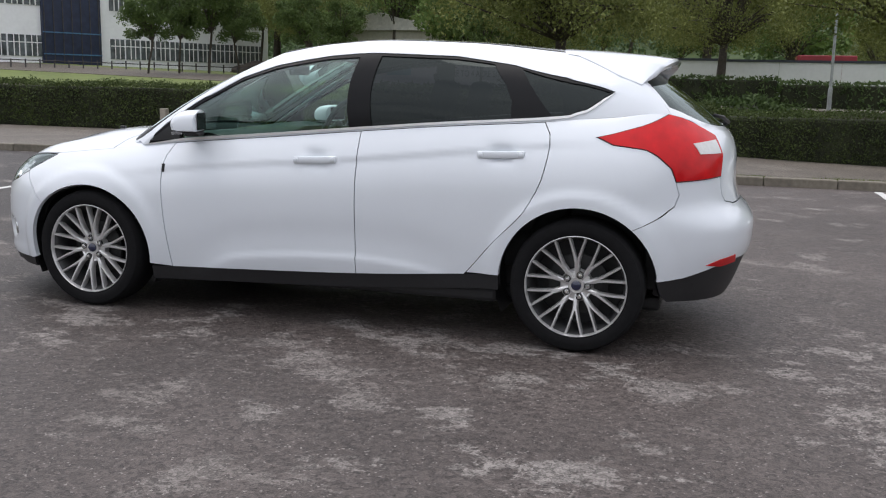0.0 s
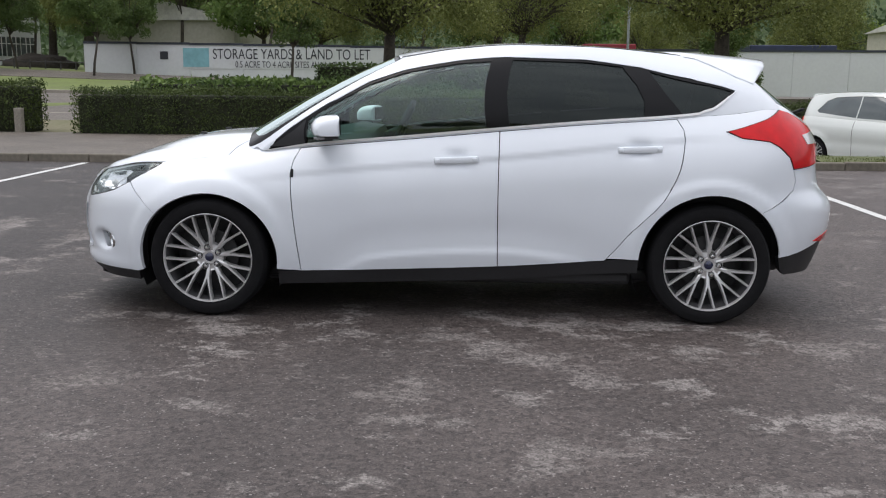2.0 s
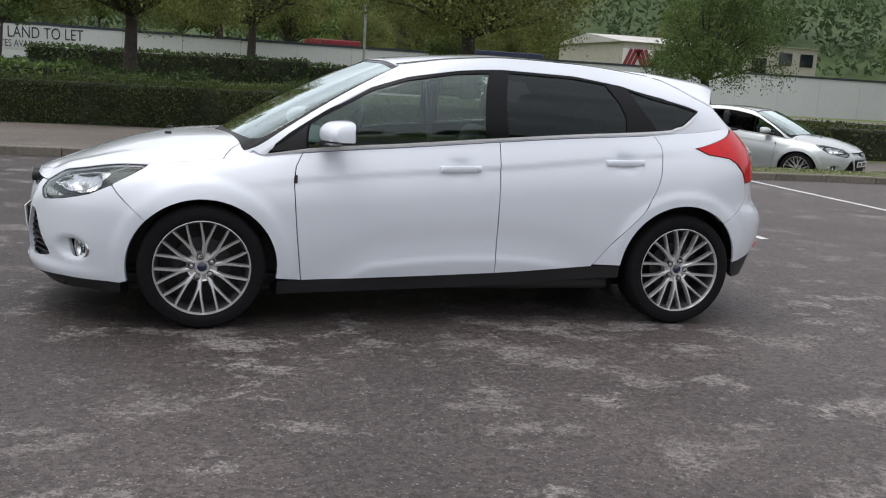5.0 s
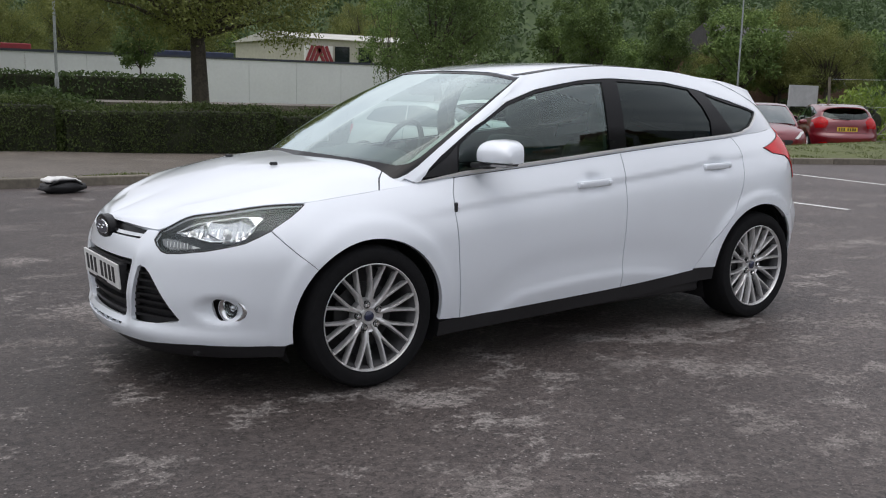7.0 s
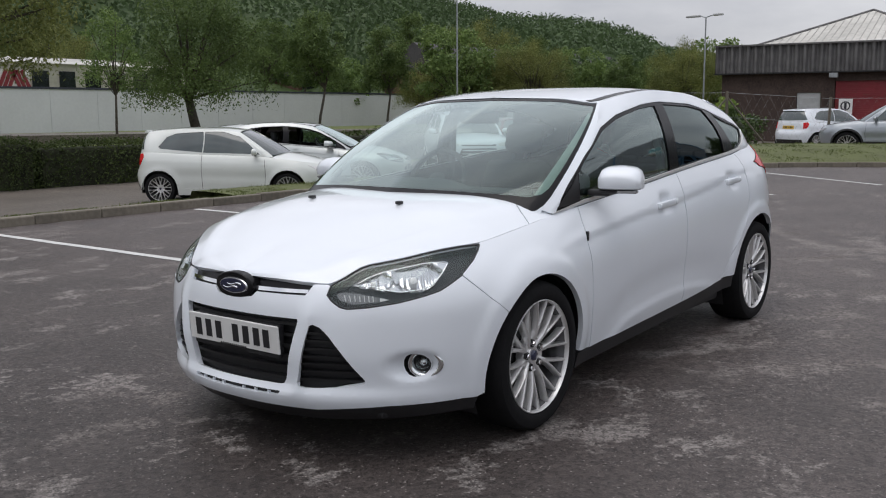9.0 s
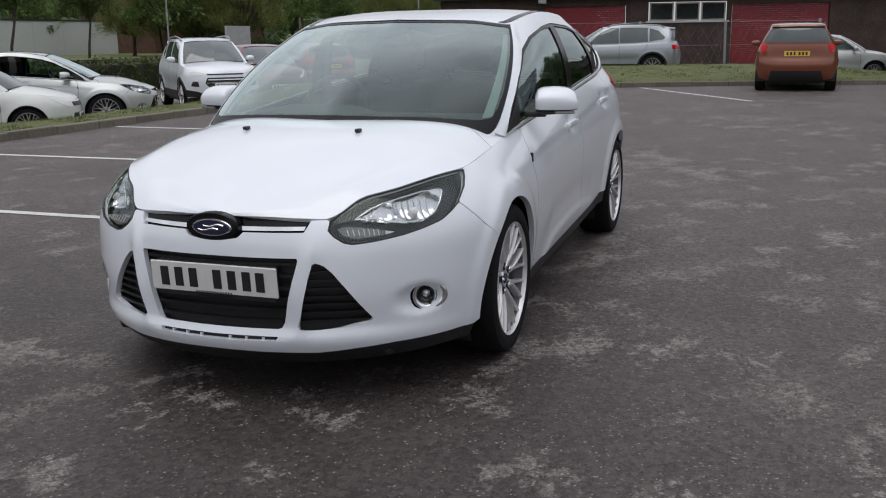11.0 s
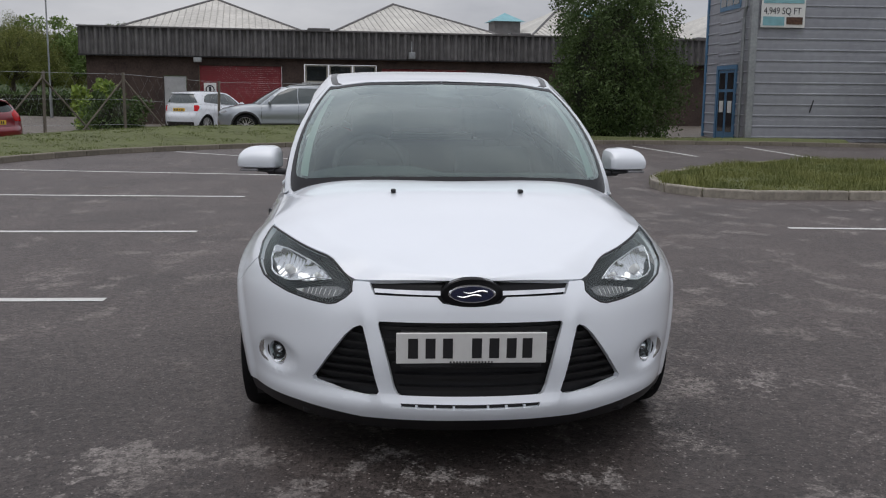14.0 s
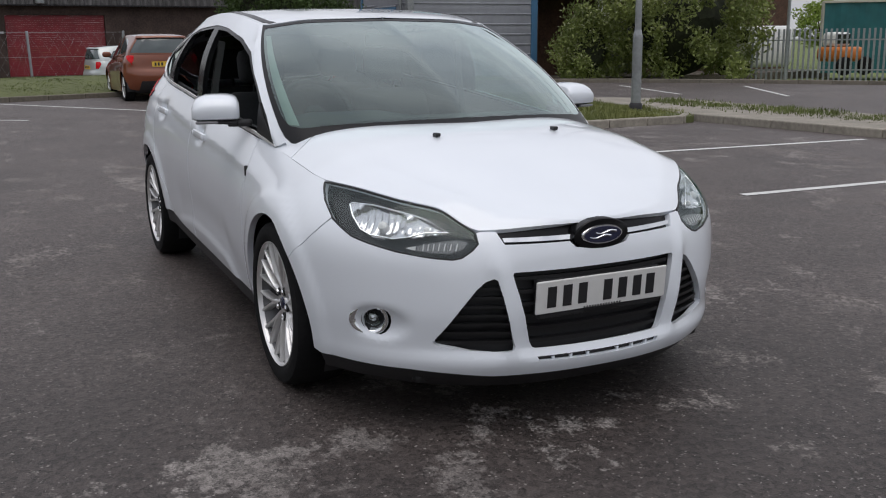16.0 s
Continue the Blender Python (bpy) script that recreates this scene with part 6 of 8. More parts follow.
M_OFFPANE = shader("office_glazing", (.17, .19, .20), .12, vary=.35, grain=1.2, coat=.5)
M_WHITEWALL = shader("white_render", (.86, .86, .85), .8, vary=.06, grain=5, blotch=.4)
M_NAVY = shader("navy_cladding", (.02, .03, .07), .45, vary=.2, grain=3)
M_BROWN = shader("brown_brick", (.14, .075, .05), .9, vary=.3, grain=16, bump=.3)
M_POST = shader("weathered_post", (.17, .15, .12), .9, vary=.2, grain=14)
M_CREAM = shader("cream_panel", (.45, .43, .36), .7, vary=.1, grain=5)
M_SLATE = shader("slate_roof", (.07, .065, .068), .8, vary=.2, grain=9)
M_ORANGE = shader("orange_paint", (.55, .16, .02), .5, vary=.1)
M_CONTAINER = shader("teal_container", (.015, .13, .14), .5, vary=.12, grain=3)

# white boarding along the road: one board beside another
board = thing("site_boarding", "long white timber boarding with a dark cap", "boarding")
XB0, XB1, YB = -22.5, 58.0, 47.0
n_b = 27
for k in range(n_b):
    x0, x1 = XB0 + (XB1 - XB0) * k / n_b, XB0 + (XB1 - XB0) * (k + 1) / n_b
    top = 2.72 + .25 * min(1, max(0, (2 - x0) / 24))
    bm = boxed(x0 + .008, x1 - .008, YB, YB + .06, lift((x0 + x1) / 2, YB) - .3, top)
    part("board", bm, M_BOARD, board)
    part("board_cap", boxed(x0, x1, YB - .05, YB + .12, top - .02, top + .10), M_BOARDTOP, board)


def words(text, size, m, mat, parent, name="lettering", label="", squeeze=1.0):
    cu = bpy.data.curves.new(name, "FONT")
    cu.body, cu.size, cu.extrude = text, size, .004
    cu.align_x = "LEFT"
    tmp = bpy.data.objects.new(name, cu)
    scene.collection.objects.link(tmp)
    bpy.context.view_layer.update()
    me = bpy.data.meshes.new_from_object(tmp.evaluated_get(bpy.context.evaluated_depsgraph_get()))
    bpy.data.objects.remove(tmp)
    me.materials.clear()
    me.materials.append(mat)
    ob = new(name, me)
    ob.matrix_basis = m @ Matrix.Diagonal((squeeze, 1, 1, 1))
    if parent:
        ob.parent = parent
    if label:
        ob["label"] = label
    return ob


sign = thing("boarding_sign", "white site sign with dark letters and teal panel", "sign")
part("sign_panel", boxed(-16.9, -4.9, YB - .03, YB - .012, 1.62, 2.78), M_BOARD, sign)
part("teal_panel", boxed(-16.9, -15.45, YB - .05, YB - .034, 1.72, 2.74), M_TEAL, sign, "pale teal panel")
words("STORAGE YARDS & LAND TO LET", .80, pose(-15.25, YB - .045, 2.16, 90, 0, 0), M_INK, sign, squeeze=.72, label="dark capital letters")
words("0.5 ACRE TO 4 ACRE SITES AVAILABLE", .50, pose(-14.0, YB - .045, 1.70, 90, 0, 0), M_INK, sign, squeeze=.70, label="dark capital letters")
part("sign_board", boxed(-18.2, -17.75, YB - .03, YB - .012, 2.12, 2.55), M_INK, sign, "small dark notice")

# brick unit with corrugated fascia and hipped sheet roofs; its front faces the car park
unit = thing("brick_unit", "dark brick industrial unit with corrugated fascia and pale roofs", "building")
UM = pose(38.1, 13.3, -.06, 0, 0, -90 + 8.0)  # local x runs along the front, away from the corner; local y points out of the back


def upart(nm, bm, mat, label="", smooth=False):
    bmesh.ops.transform(bm, matrix=UM, verts=bm.verts)
    return part(nm, bm, mat, unit, label, smooth)


UL = 44.0
for x0, x1 in ((0, 3.25), (4.25, 4.8), (8.5, 9.5), (12.9, 13.1), (17.2, UL)):
    upart("wall", boxed(x0, x1, 0, .3, 0, 3.1), M_BRICKD)
upart("wall", boxed(3.25, 4.25, 0, .3, 2.15, 3.1), M_BRICKD)
upart("wall", boxed(4.8, 8.5, 0, .3, 2.62, 3.1), M_BRICKD)
upart("wall", boxed(9.5, 12.9, 0, .3, 0, 1.9), M_BRICKD)
upart("wall", boxed(9.5, 12.9, 0, .3, 2.75, 3.1), M_BRICKD)
upart("wall", boxed(13.1, 17.2, 0, .3, 2.60, 3.1), M_BRICKD)
upart("wall", boxed(-.01, .3, .3, 30, 0, 3.1), M_BRICKD)
upart("door", boxed(3.27, 4.23, .05, .12, .02, 2.12, .01), M_GREYDOOR, "pale grey steel door")
for x0, x1 in ((4.82, 8.48), (13.12, 17.18)):
    shut = new("roller_shutter")
    shut.parent = unit
    shut["label"] = "dark red roller shutter"
    z = .05
    while z < 2.6:
        bm = boxed(x0, x1, .10, .14, z, z + .088, .004)
        bmesh.ops.transform(bm, matrix=UM, verts=bm.verts)
        part("slat", bm, M_REDDOOR, shut)
        z += .09
for k in range(3):
    upart("window_frame", boxed(9.55 + k * 1.12, 10.6 + k * 1.12, .08, .14, 1.93, 2.72, .01), M_CREAM)
    upart("pane", boxed(9.62 + k * 1.12, 10.53 + k * 1.12, .06, .09, 2.0, 2.66), M_WINDOW)
upart("window_sill", boxed(9.4, 13.0, -.06, .1, 1.84, 1.92), M_GREYDOOR)
bm = bmesh.new()
rows = []
n_c = 520
for k in range(n_c + 1):
    x = -.25 + (UL + .5) * k / n_c
    d = -.35 + (.0 if k % 4 in (0, 1) else .13)
    rows.append([bm.verts.new((x, d, 3.02)), bm.verts.new((x, d, 4.22))])
for a, b in zip(rows, rows[1:]):
    bm.faces.new((a[0], b[0], b[1], a[1]))
upart("fascia", bm, M_CLADDK, "weathered grey corrugated fascia")
upart("fascia_end", boxed(-.25, -.2, -.35, 12, 3.02, 4.22), M_CLADDK)
upart("fascia_cap", boxed(-.3, UL + .3, -.40, -.22, 4.20, 4.27), M_CLADDK)
upart("fascia_foot", boxed(-.3, UL + .3, -.38, .3, 2.98, 3.03), M_BLACK)
for k in range(4):
    x0 = 1.0 + k * 9.6
    bm = bmesh.new()
    base = [bm.verts.new(p) for p in ((x0, 0, 4.1), (x0 + 8.8, 0, 4.1), (x0 + 8.8, 18, 4.1), (x0, 18, 4.1))]
    apex = bm.verts.new((x0 + 4.4, 9.0, 6.35))
    for i in range(4):
        bm.faces.new((base[i], base[(i + 1) % 4], apex))
    upart("roof", bm, M_ROOFPALE, "pale corrugated hipped roof")
    # ribs coloured dark to draw the shadow lines of the sheet's grooves
    for i in range(1, 29):
        u = i * 8.8 / 29
        f = 1 - abs(u - 4.4) / 4.4
        rib = bmesh.new()
        tube(rib, [(x0 + u, .02, 4.10), (x0 + u, 9.0 * f - .1, 4.085 + 2.25 * f)], .022, 4)
        upart("roof_rib", rib, M_RIBSHADE)
    for u in (0, 8.8):
        hip = bmesh.new()
        tube(hip, [(x0 + u, 0, 4.10), (x0 + 4.4, 9.0, 6.37)], .07, 6)
        upart("hip_cap", hip, M_CLADDK, "dark hip capping")
    upart("gutter", boxed(x0 + 8.7, x0 + 9.7, -.1, .5, 4.15, 4.38, .03), M_CLADDK)
bm = boxed(20.0, 21.4, 5.6, 7.0, 4.1, 5.35)
upart("roof_vent", bm, M_CLADDK, "grey louvred roof vent")
bm = bmesh.new()
rim = [bm.verts.new(p) for p in ((19.8, 5.4, 5.35), (21.6, 5.4, 5.35), (21.6, 7.2, 5.35), (19.8, 7.2, 5.35))]
tip = bm.verts.new((20.7, 6.3, 5.85))
bm.faces.new(rim)
for i in range(4):
    bm.faces.new((rim[i], rim[(i + 1) % 4], tip))
upart("vent_cap", bm, M_TEAL, "teal vent cap")
upart("flat_roof", boxed(0, UL, .1, 20, 3.95, 4.1), M_SLATE)
bm = boxed(14.3, 14.6, -.62, -.4, 3.05, 3.35, .03)
tube(bm, [(14.45, -.4, 3.3), (14.45, -.38, 3.85)], .03, 6)
upart("floodlight", bm, M_STEEL, "pale floodlight on the fascia")
upart("floodlight", boxed(4.6, 4.95, -.5, -.2, 2.75, 2.95, .02), M_STEEL, "small bulkhead floodlight")
upart("notice", boxed(5.0, 5.55, -.05, -.01, 1.2, 1.85), M_WHITEWALL, "white round prohibition notice")
bm = bmesh.new()
lathe(bm, [(.20, -.062), (.15, -.062)], "y", 24, (5.27, 0, 1.55))
box(bm, 5.22, 5.32, -.062, -.058, 1.42, 1.68)
upart("notice_mark", bm, M_INK)
bm = bmesh.new()
box(bm, 25.5, 28.2, 6, 8.5, 5.6, 6.1, .05)
upart("roof_vent", bm, M_TEAL, "blue ridge vent")

# steel gate leaf and chain-link fence with concrete posts on the bank
fence = thing("wire_fence", "old chain-link fence on leaning concrete posts", "fence")
fp = [(22.8, 12.6), (24.6, 10.6), (26.2, 8.6), (28.5, 6.0), (29.6, 3.0), (30.0, .0), (30.2, -3.0)]
for k, (x, y) in enumerate(fp):
    z0 = .15 if x < 27 else -.05
    bm = boxed(-.036, .036, -.036, .036, -.2, 1.80, .008)
    ob = part("post", bm, M_POST if k < 4 else M_STEEL, fence)
    ob.matrix_basis = pose(x, y, z0, random.uniform(-3, 3), random.uniform(-3, 3), random.uniform(0, 90))
for a in ((24.6, 10.6), (26.2, 8.6)):
    for dx, dy in ((-.9, 1.1), (.9, -1.1)):
        bm = bmesh.new()
        tube(bm, [(a[0], a[1], 1.75), (a[0] + dx, a[1] + dy, .1)], .028, 6)
        part("strut", bm, M_POST, fence)
for (xa, ya), (xb, yb) in zip(fp, fp[1:]):
    bm = bmesh.new()
    ln = math.hypot(xb - xa, yb - ya)
    n = int(ln / .28)
    za, zb = (.15 if xa < 27 else -.05), (.15 if xb < 27 else -.05)
    pa, pb = Vector((xa, ya, za)), Vector((xb, yb, zb))
    for k in range(n):
        for s in (0, 1):
            p, q = pa.lerp(pb, k / n), pa.lerp(pb, min(1, (k + 3) / n))
            z_p, z_q = (0.1, 1.7) if s else (1.7, .1)
            tube(bm, [p + Vector((0, 0, z_p)), q + Vector((0, 0, z_q))], .002, 3, caps=False)
    for zz in (.15, .95, 1.75):
        tube(bm, [pa + Vector((0, 0, zz)), pb + Vector((0, 0, zz))], .005, 3, caps=False)
    part("mesh_panel", bm, M_STEEL, fence)

# blue-grey clad unit
clad = thing("clad_unit", "blue-grey sheet-clad industrial unit with blue trim", "building")
CM = pose(25.15, -11.55, -.05, 0, 0, -90)


def cpart(nm, bm, mat, label="", parent=None):
    bmesh.ops.transform(bm, matrix=CM, verts=bm.verts)
    return part(nm, bm, mat, parent or clad, label)


def boards(x0, x1, z0, z1, y=0.0, step=.350, nm="cladding_board", mat=None):
    z = z0
    while z < z1 - .02:
        bm = bmesh.new()
        h = min(step, z1 - z)
        prof = [(y - .004, z), (y - .034, z + .010), (y - .034, z + .040), (y - .006, z + .055), (y - .012, z + h * .6), (y - .004, z + h)]
        rows = [[bm.verts.new((x, a, b)) for a, b in prof] for x in (x0, x1)]
        for k in range(len(prof) - 1):
            bm.faces.new((rows[0][k], rows[1][k], rows[1][k + 1], rows[0][k + 1]))
        cpart(nm, bm, mat or M_CLADBLUE)
        z += step


def side_boards(y0, y1, z0, z1, step=.350):
    z = z0
    while z < z1 - .02:
        bm = bmesh.new()
        h = min(step, z1 - z)
        prof = [(-.004, z), (-.034, z + .010), (-.034, z + .040), (-.006, z + .055), (-.012, z + h * .6), (-.004, z + h)]
        rows = [[bm.verts.new((a, y, b)) for a, b in prof] for y in (y0, y1)]
        for k in range(len(prof) - 1):
            bm.faces.new((rows[0][k], rows[1][k], rows[1][k + 1], rows[0][k + 1]))
        cpart("cladding_board", bm, M_CLADBLUE)
        z += step


cpart("wall", boxed(.002, 4.9, .002, .3, 0, 7.5), M_CLADBLUE)
cpart("side_wall", boxed(.002, .3, .3, 4.2, 0, 7.5), M_CLADBLUE)
cpart("rear_wall", boxed(.3, 11.0, 3.9, 4.2, 0, 7.5), M_CLADBLUE)
boards(.16, 4.75, .12, 7.3)
side_boards(.12, 1.05, .12, 7.3)
side_boards(1.05, 2.97, 2.5, 4.35)
side_boards(2.97, 4.1, .12, 7.3)
cpart("grey_post", boxed(-.08, .16, -.08, .12, 0, 7.5, .03), M_STEEL, "grey corner trim")
cpart("blue_post", boxed(-.06, .1, 4.1, 4.25, 0, 7.5, .01), M_BLUETRIM, "blue corner post")
bm = bmesh.new()
tube(bm, [(-.12, .42, 0), (-.12, .42, 4.0), (-.12, .30, 4.3), (-.12, .30, 7.4)], .06, 8)
cpart("drainpipe", bm, M_STEEL, "pale grey drainpipe")
for y0, y1 in ((1.05, 1.2), (2.8, 2.97)):
    cpart("door_frame", boxed(-.05, .05, y0, y1, 0, 2.5), M_BLUETRIM, "blue door frame")
cpart("door_frame", boxed(-.05, .05, 1.2, 2.8, 2.36, 2.5), M_BLUETRIM, "blue door frame")
for k in range(2):
    y0 = 1.22 + k * .80
    cpart("door", boxed(-.02, .02, y0, y0 + .76, .02, 2.34), M_BLUETRIM, "blue glazed door")
    cpart("pane", boxed(-.03, -.022, y0 + .10, y0 + .66, .25, 1.6), M_WINDOW)
    cpart("pane", boxed(-.03, -.022, y0 + .10, y0 + .66, 1.7, 2.25), M_WINDOW)
    cpart("door_notice", boxed(-.036, -.031, y0 + .16, y0 + .54, .9, 1.3), M_PLATE)
cpart("window_frame", boxed(-.04, .02, 1.05, 2.97, 4.35, 7.3), M_BLUETRIM, "blue window frame")
for k in range(3):
    cpart("pane", boxed(-.05, -.042, 1.15 + k * .6, 1.67 + k * .6, 4.5, 7.2), M_WINDOW)
cpart("blue_post", boxed(4.75, 5.0, -.06, .3, 0, 7.5, .01), M_BLUETRIM, "blue corner post")
cpart("canopy_wall", boxed(5.0, 11.0, 1.9, 2.2, 0, 3.1), M_BROWN, "brown brick recess")
cpart("recess_side", boxed(5.0, 5.25, .3, 1.9, 0, 3.1), M_BROWN)
cpart("upper_wall", boxed(5.0, 11.0, .002, 2.2, 2.95, 7.5), M_CLADBLUE)
boards(5.0, 11.0, 3.1, 7.3)
cpart("canopy_trim", boxed(5.0, 11.0, -.08, .1, 2.83, 3.1), M_BLUETRIM, "blue canopy edge")
for x in (7.9, 11.0):
    cpart("column", boxed(x - .12, x + .12, 0, .24, 0, 2.9, .02), M_WHITEWALL)
cpart("roller_shutter", boxed(8.3, 10.6, 1.85, 1.92, 0, 2.6), M_SLATE)
cpart("end_wall", boxed(11.0, 19.0, 1.9, 2.2, 0, 7.5), M_BROWN)
bs = thing("unit_sign", "white letting sign with teal block on the cladding", "sign")
bm = boxed(.22, 1.66, -.12, -.08, 3.64, 5.4, .01)
cpart("sign_panel", bm, M_PLATE, "", bs)
cpart("teal_panel", boxed(.28, .98, -.135, -.122, 3.70, 3.98), M_TEAL, "teal block", bs)
cpart("dark_panel", boxed(1.05, 1.58, -.135, -.122, 3.74, 3.97), M_BROWN, "small dark picture", bs)
cpart("teal_panel", boxed(.28, 1.60, -.135, -.122, 4.40, 5.3), M_TEAL, "teal block", bs)
tx = words("4,949 SQ FT", .30, CM @ pose(.29, -.126, 4.06, 90, 0, 0), M_INK, bs, squeeze=.80)
bm = bmesh.new()
tube(bm, [(2.05, -.06, .95), (2.16, -.06, 1.35)], .02, 6)
cpart("cable_hook", bm, M_BLACK)

# white office building with navy entrance, far left
office = thing("white_office", "long white office block with navy glazed entrance", "building")
OA, OB = Vector((-43.0, 45.0, 0)), Vector((-33.0, 64.0, 0))
OD = (OB - OA).normalized()
OMx = Matrix.Translation((OA.x, OA.y, 1.75)) @ Matrix.Rotation(math.atan2(OD.y, OD.x), 4, "Z")


def opart(nm, bm, mat, label=""):
    bmesh.ops.transform(bm, matrix=OMx, verts=bm.verts)
    return part(nm, bm, mat, office, label)


OLN = (OB - OA).length
M_OFFWALL = shader("white_render", (.86, .87, .88), .8, vary=.04, grain=4, blotch=.5)
opart("wall", boxed(-14, OLN, 0, 10, -2.0, 7.5), M_OFFWALL)
opart("entrance", boxed(3.6, 7.6, -.25, .2, -2, 7.5), M_NAVY, "navy glazed entrance bay")
for k in range(7):
    opart("mullion", boxed(3.7 + k * .62, 3.76 + k * .62, -.30, -.24, -2, 7.4), M_SLATE)
for z in (.9, 2.3):
    opart("transom", boxed(3.6, 7.6, -.30, -.24, z, z + .08), M_BLUETRIM)
for z0 in (.75, 4.0):
    for k in range(30):
        x = -13.5 + k * 1.15
        if 2.6 < x < 7.6 or x > OLN - 1.2:
            continue
        opart("window", boxed(x, x + 1.02, -.06, .05, z0, z0 + 1.35, .01), M_OFFPANE)
        for j in range(1, 3):
            opart("glazing_bar", boxed(x + j * .34 - .03, x + j * .34 + .03, -.09, -.05, z0, z0 + 1.35), M_WHITEWALL)
        opart("glazing_bar", boxed(x, x + 1.02, -.09, -.05, z0 + .85, z0 + .91), M_WHITEWALL)
rail = thing("railing", "dark metal railing before the white office", "railing")
for k in range(24):
    x, y = -40 + k * .75, 42.5 + k * .35
    part("post", boxed(x - .03, x + .03, y - .03, y + .03, lift(x, y) - .1, lift(x, y) + .52), M_SLATE, rail)
bm = bmesh.new()
tube(bm, [(-40, 42.5, lift(-40, 42.5) + .48), (-22.75, 50.5, lift(-22.75, 50.5) + .48)], .03, 5)
part("rail", bm, M_SLATE, rail)

# concrete posts before the hedge end, heap of soil across the road
for x in (-12.15, -11.2):
    b = thing("concrete_post", "short weathered concrete post before the hedge", "post", "posts by the hedge gap")
    bm = boxed(x - .09, x + .09, 16.68, 16.86, lane_z(x) - .02, lane_z(x) + .58, .02)
    part("post", bm, M_PALEKERB, b)
heap = thing("soil_heap", "dark heap of soil across the road", "soil heap")
bm = bmesh.new()
bmesh.ops.create_icosphere(bm, subdivisions=4, radius=1)
for v in bm.verts:
    v.co *= 1 + .16 * noise.noise(v.co * 2.2) + .05 * noise.noise(v.co * 7)
    v.co = Vector((-30.4 + 2.5 * v.co.x, 58 + 1.9 * v.co.y, lift(-30.4, 58) + max(-.1, .88 * v.co.z)))
part("soil", bm, M_SOIL, heap, smooth=True)

# sheds and houses behind the boarding


def shed(name, label, x0, x1, y0, y1, z0, eave, ridge, wall, roofm, along_x=True, windows=0, glaze=None):
    b = thing(name, label, "building")
    part("wall", boxed(x0, x1, y0, y1, z0, eave), wall, b)
    bm = bmesh.new()
    o = .3
    if along_x:
        ym = (y0 + y1) / 2
        p = [(x0 - o, y0 - o, eave - .05), (x1 + o, y0 - o, eave - .05), (x1 + o, ym, ridge), (x0 - o, ym, ridge), (x0 - o, y1 + o, eave - .05), (x1 + o, y1 + o, eave - .05)]
        fs = ((0, 1, 2, 3), (3, 2, 5, 4), (0, 3, 4), (1, 5, 2))
    else:
        xm = (x0 + x1) / 2
        p = [(x0 - o, y0 - o, eave - .05), (x0 - o, y1 + o, eave - .05), (xm, y1 + o, ridge), (xm, y0 - o, ridge), (x1 + o, y1 + o, eave - .05), (x1 + o, y0 - o, eave - .05)]
        fs = ((0, 1, 2, 3), (3, 2, 4, 5), (0, 3, 5), (1, 4, 2))
    vs = [bm.verts.new(q) for q in p]
    for f in fs:
        bm.faces.new([vs[i] for i in f])
    part("roof", bm, roofm, b)
    for k in range(windows):
        w = (x1 - x0) / windows
        part("window", boxed(x0 + w * (k + .2), x0 + w * (k + .8), y0 - .08, y0 + .1, eave - 1.9, eave - .6), glaze or M_WINDOW, b)
    return b


shed("white_shed", "pale gabled steel shed behind the boarding", -27, -17.5, 60, 78, 0, 5.0, 6.2, M_CREAM, M_ROOFPALE, along_x=False, windows=0)
shed("cream_shed", "low cream store with a pale roof behind the boarding", 32.5, 46, 66, 80, 0, 5.2, 6.0, M_CREAM, M_ROOFPALE, windows=6)
shed("cream_works", "long cream flat-roofed works behind the boarding", 42, 62, 82, 96, 0, 6.6, 7.0, M_CREAM, M_ROOFPALE, windows=8)
shed("brick_house", "long red-brick house half hidden by trees", 60, 77, 45, 52, -.2, 4.8, 7.2, M_BROWN, M_SLATE, windows=5)
shed("brick_house", "small red-brick house with slate roof", 83, 90, 86, 92, 0, 5.4, 8.0, M_BROWN, M_SLATE, windows=2)
shed("brick_house", "small red-brick house with slate roof", 118, 132, 78, 86, 0, 7.0, 10.0, M_BROWN, M_SLATE, windows=4)
shed("brick_house", "small red-brick house with slate roof", 138, 156, 74, 82, 0, 7.5, 11.0, M_BROWN, M_SLATE, windows=5)
# works lorry with striped tail over the boarding
lorry = thing("works_lorry", "works lorry with red and white striped tail", "lorry")
part("body", boxed(32.5, 34.8, 66, 71, 1.2, 3.0), M_SLATE, lorry)
part("tail_board", boxed(32.4, 34.9, 65.8, 66, 3.0, 4.6), M_PLATE, lorry, "white tail board")
for k in range(6):
    bm = boxed(-.13, .13, -.03, .03, -.85, .85)
    bmesh.ops.transform(bm, matrix=Matrix.Translation((32.7 + k * .38, 65.75, 3.8)) @ Matrix.Rotation(radians(24 if k < 3 else -24), 4, "Y"), verts=bm.verts)
    part("stripe", bm, M_REDDOOR, lorry)
skip = thing("site_hut", "dark blue site hut showing above the boarding", "hut")
part("body", boxed(14.6, 19.4, 49.5, 52, .3, 3.15, .05), M_NAVY, skip)
hut = thing("site_hut", "faded red site hut showing above the boarding", "hut")
part("body", boxed(5.4, 8.4, 50.5, 53, .3, 3.2, .05), M_REDDOOR, hut)


# lamp posts


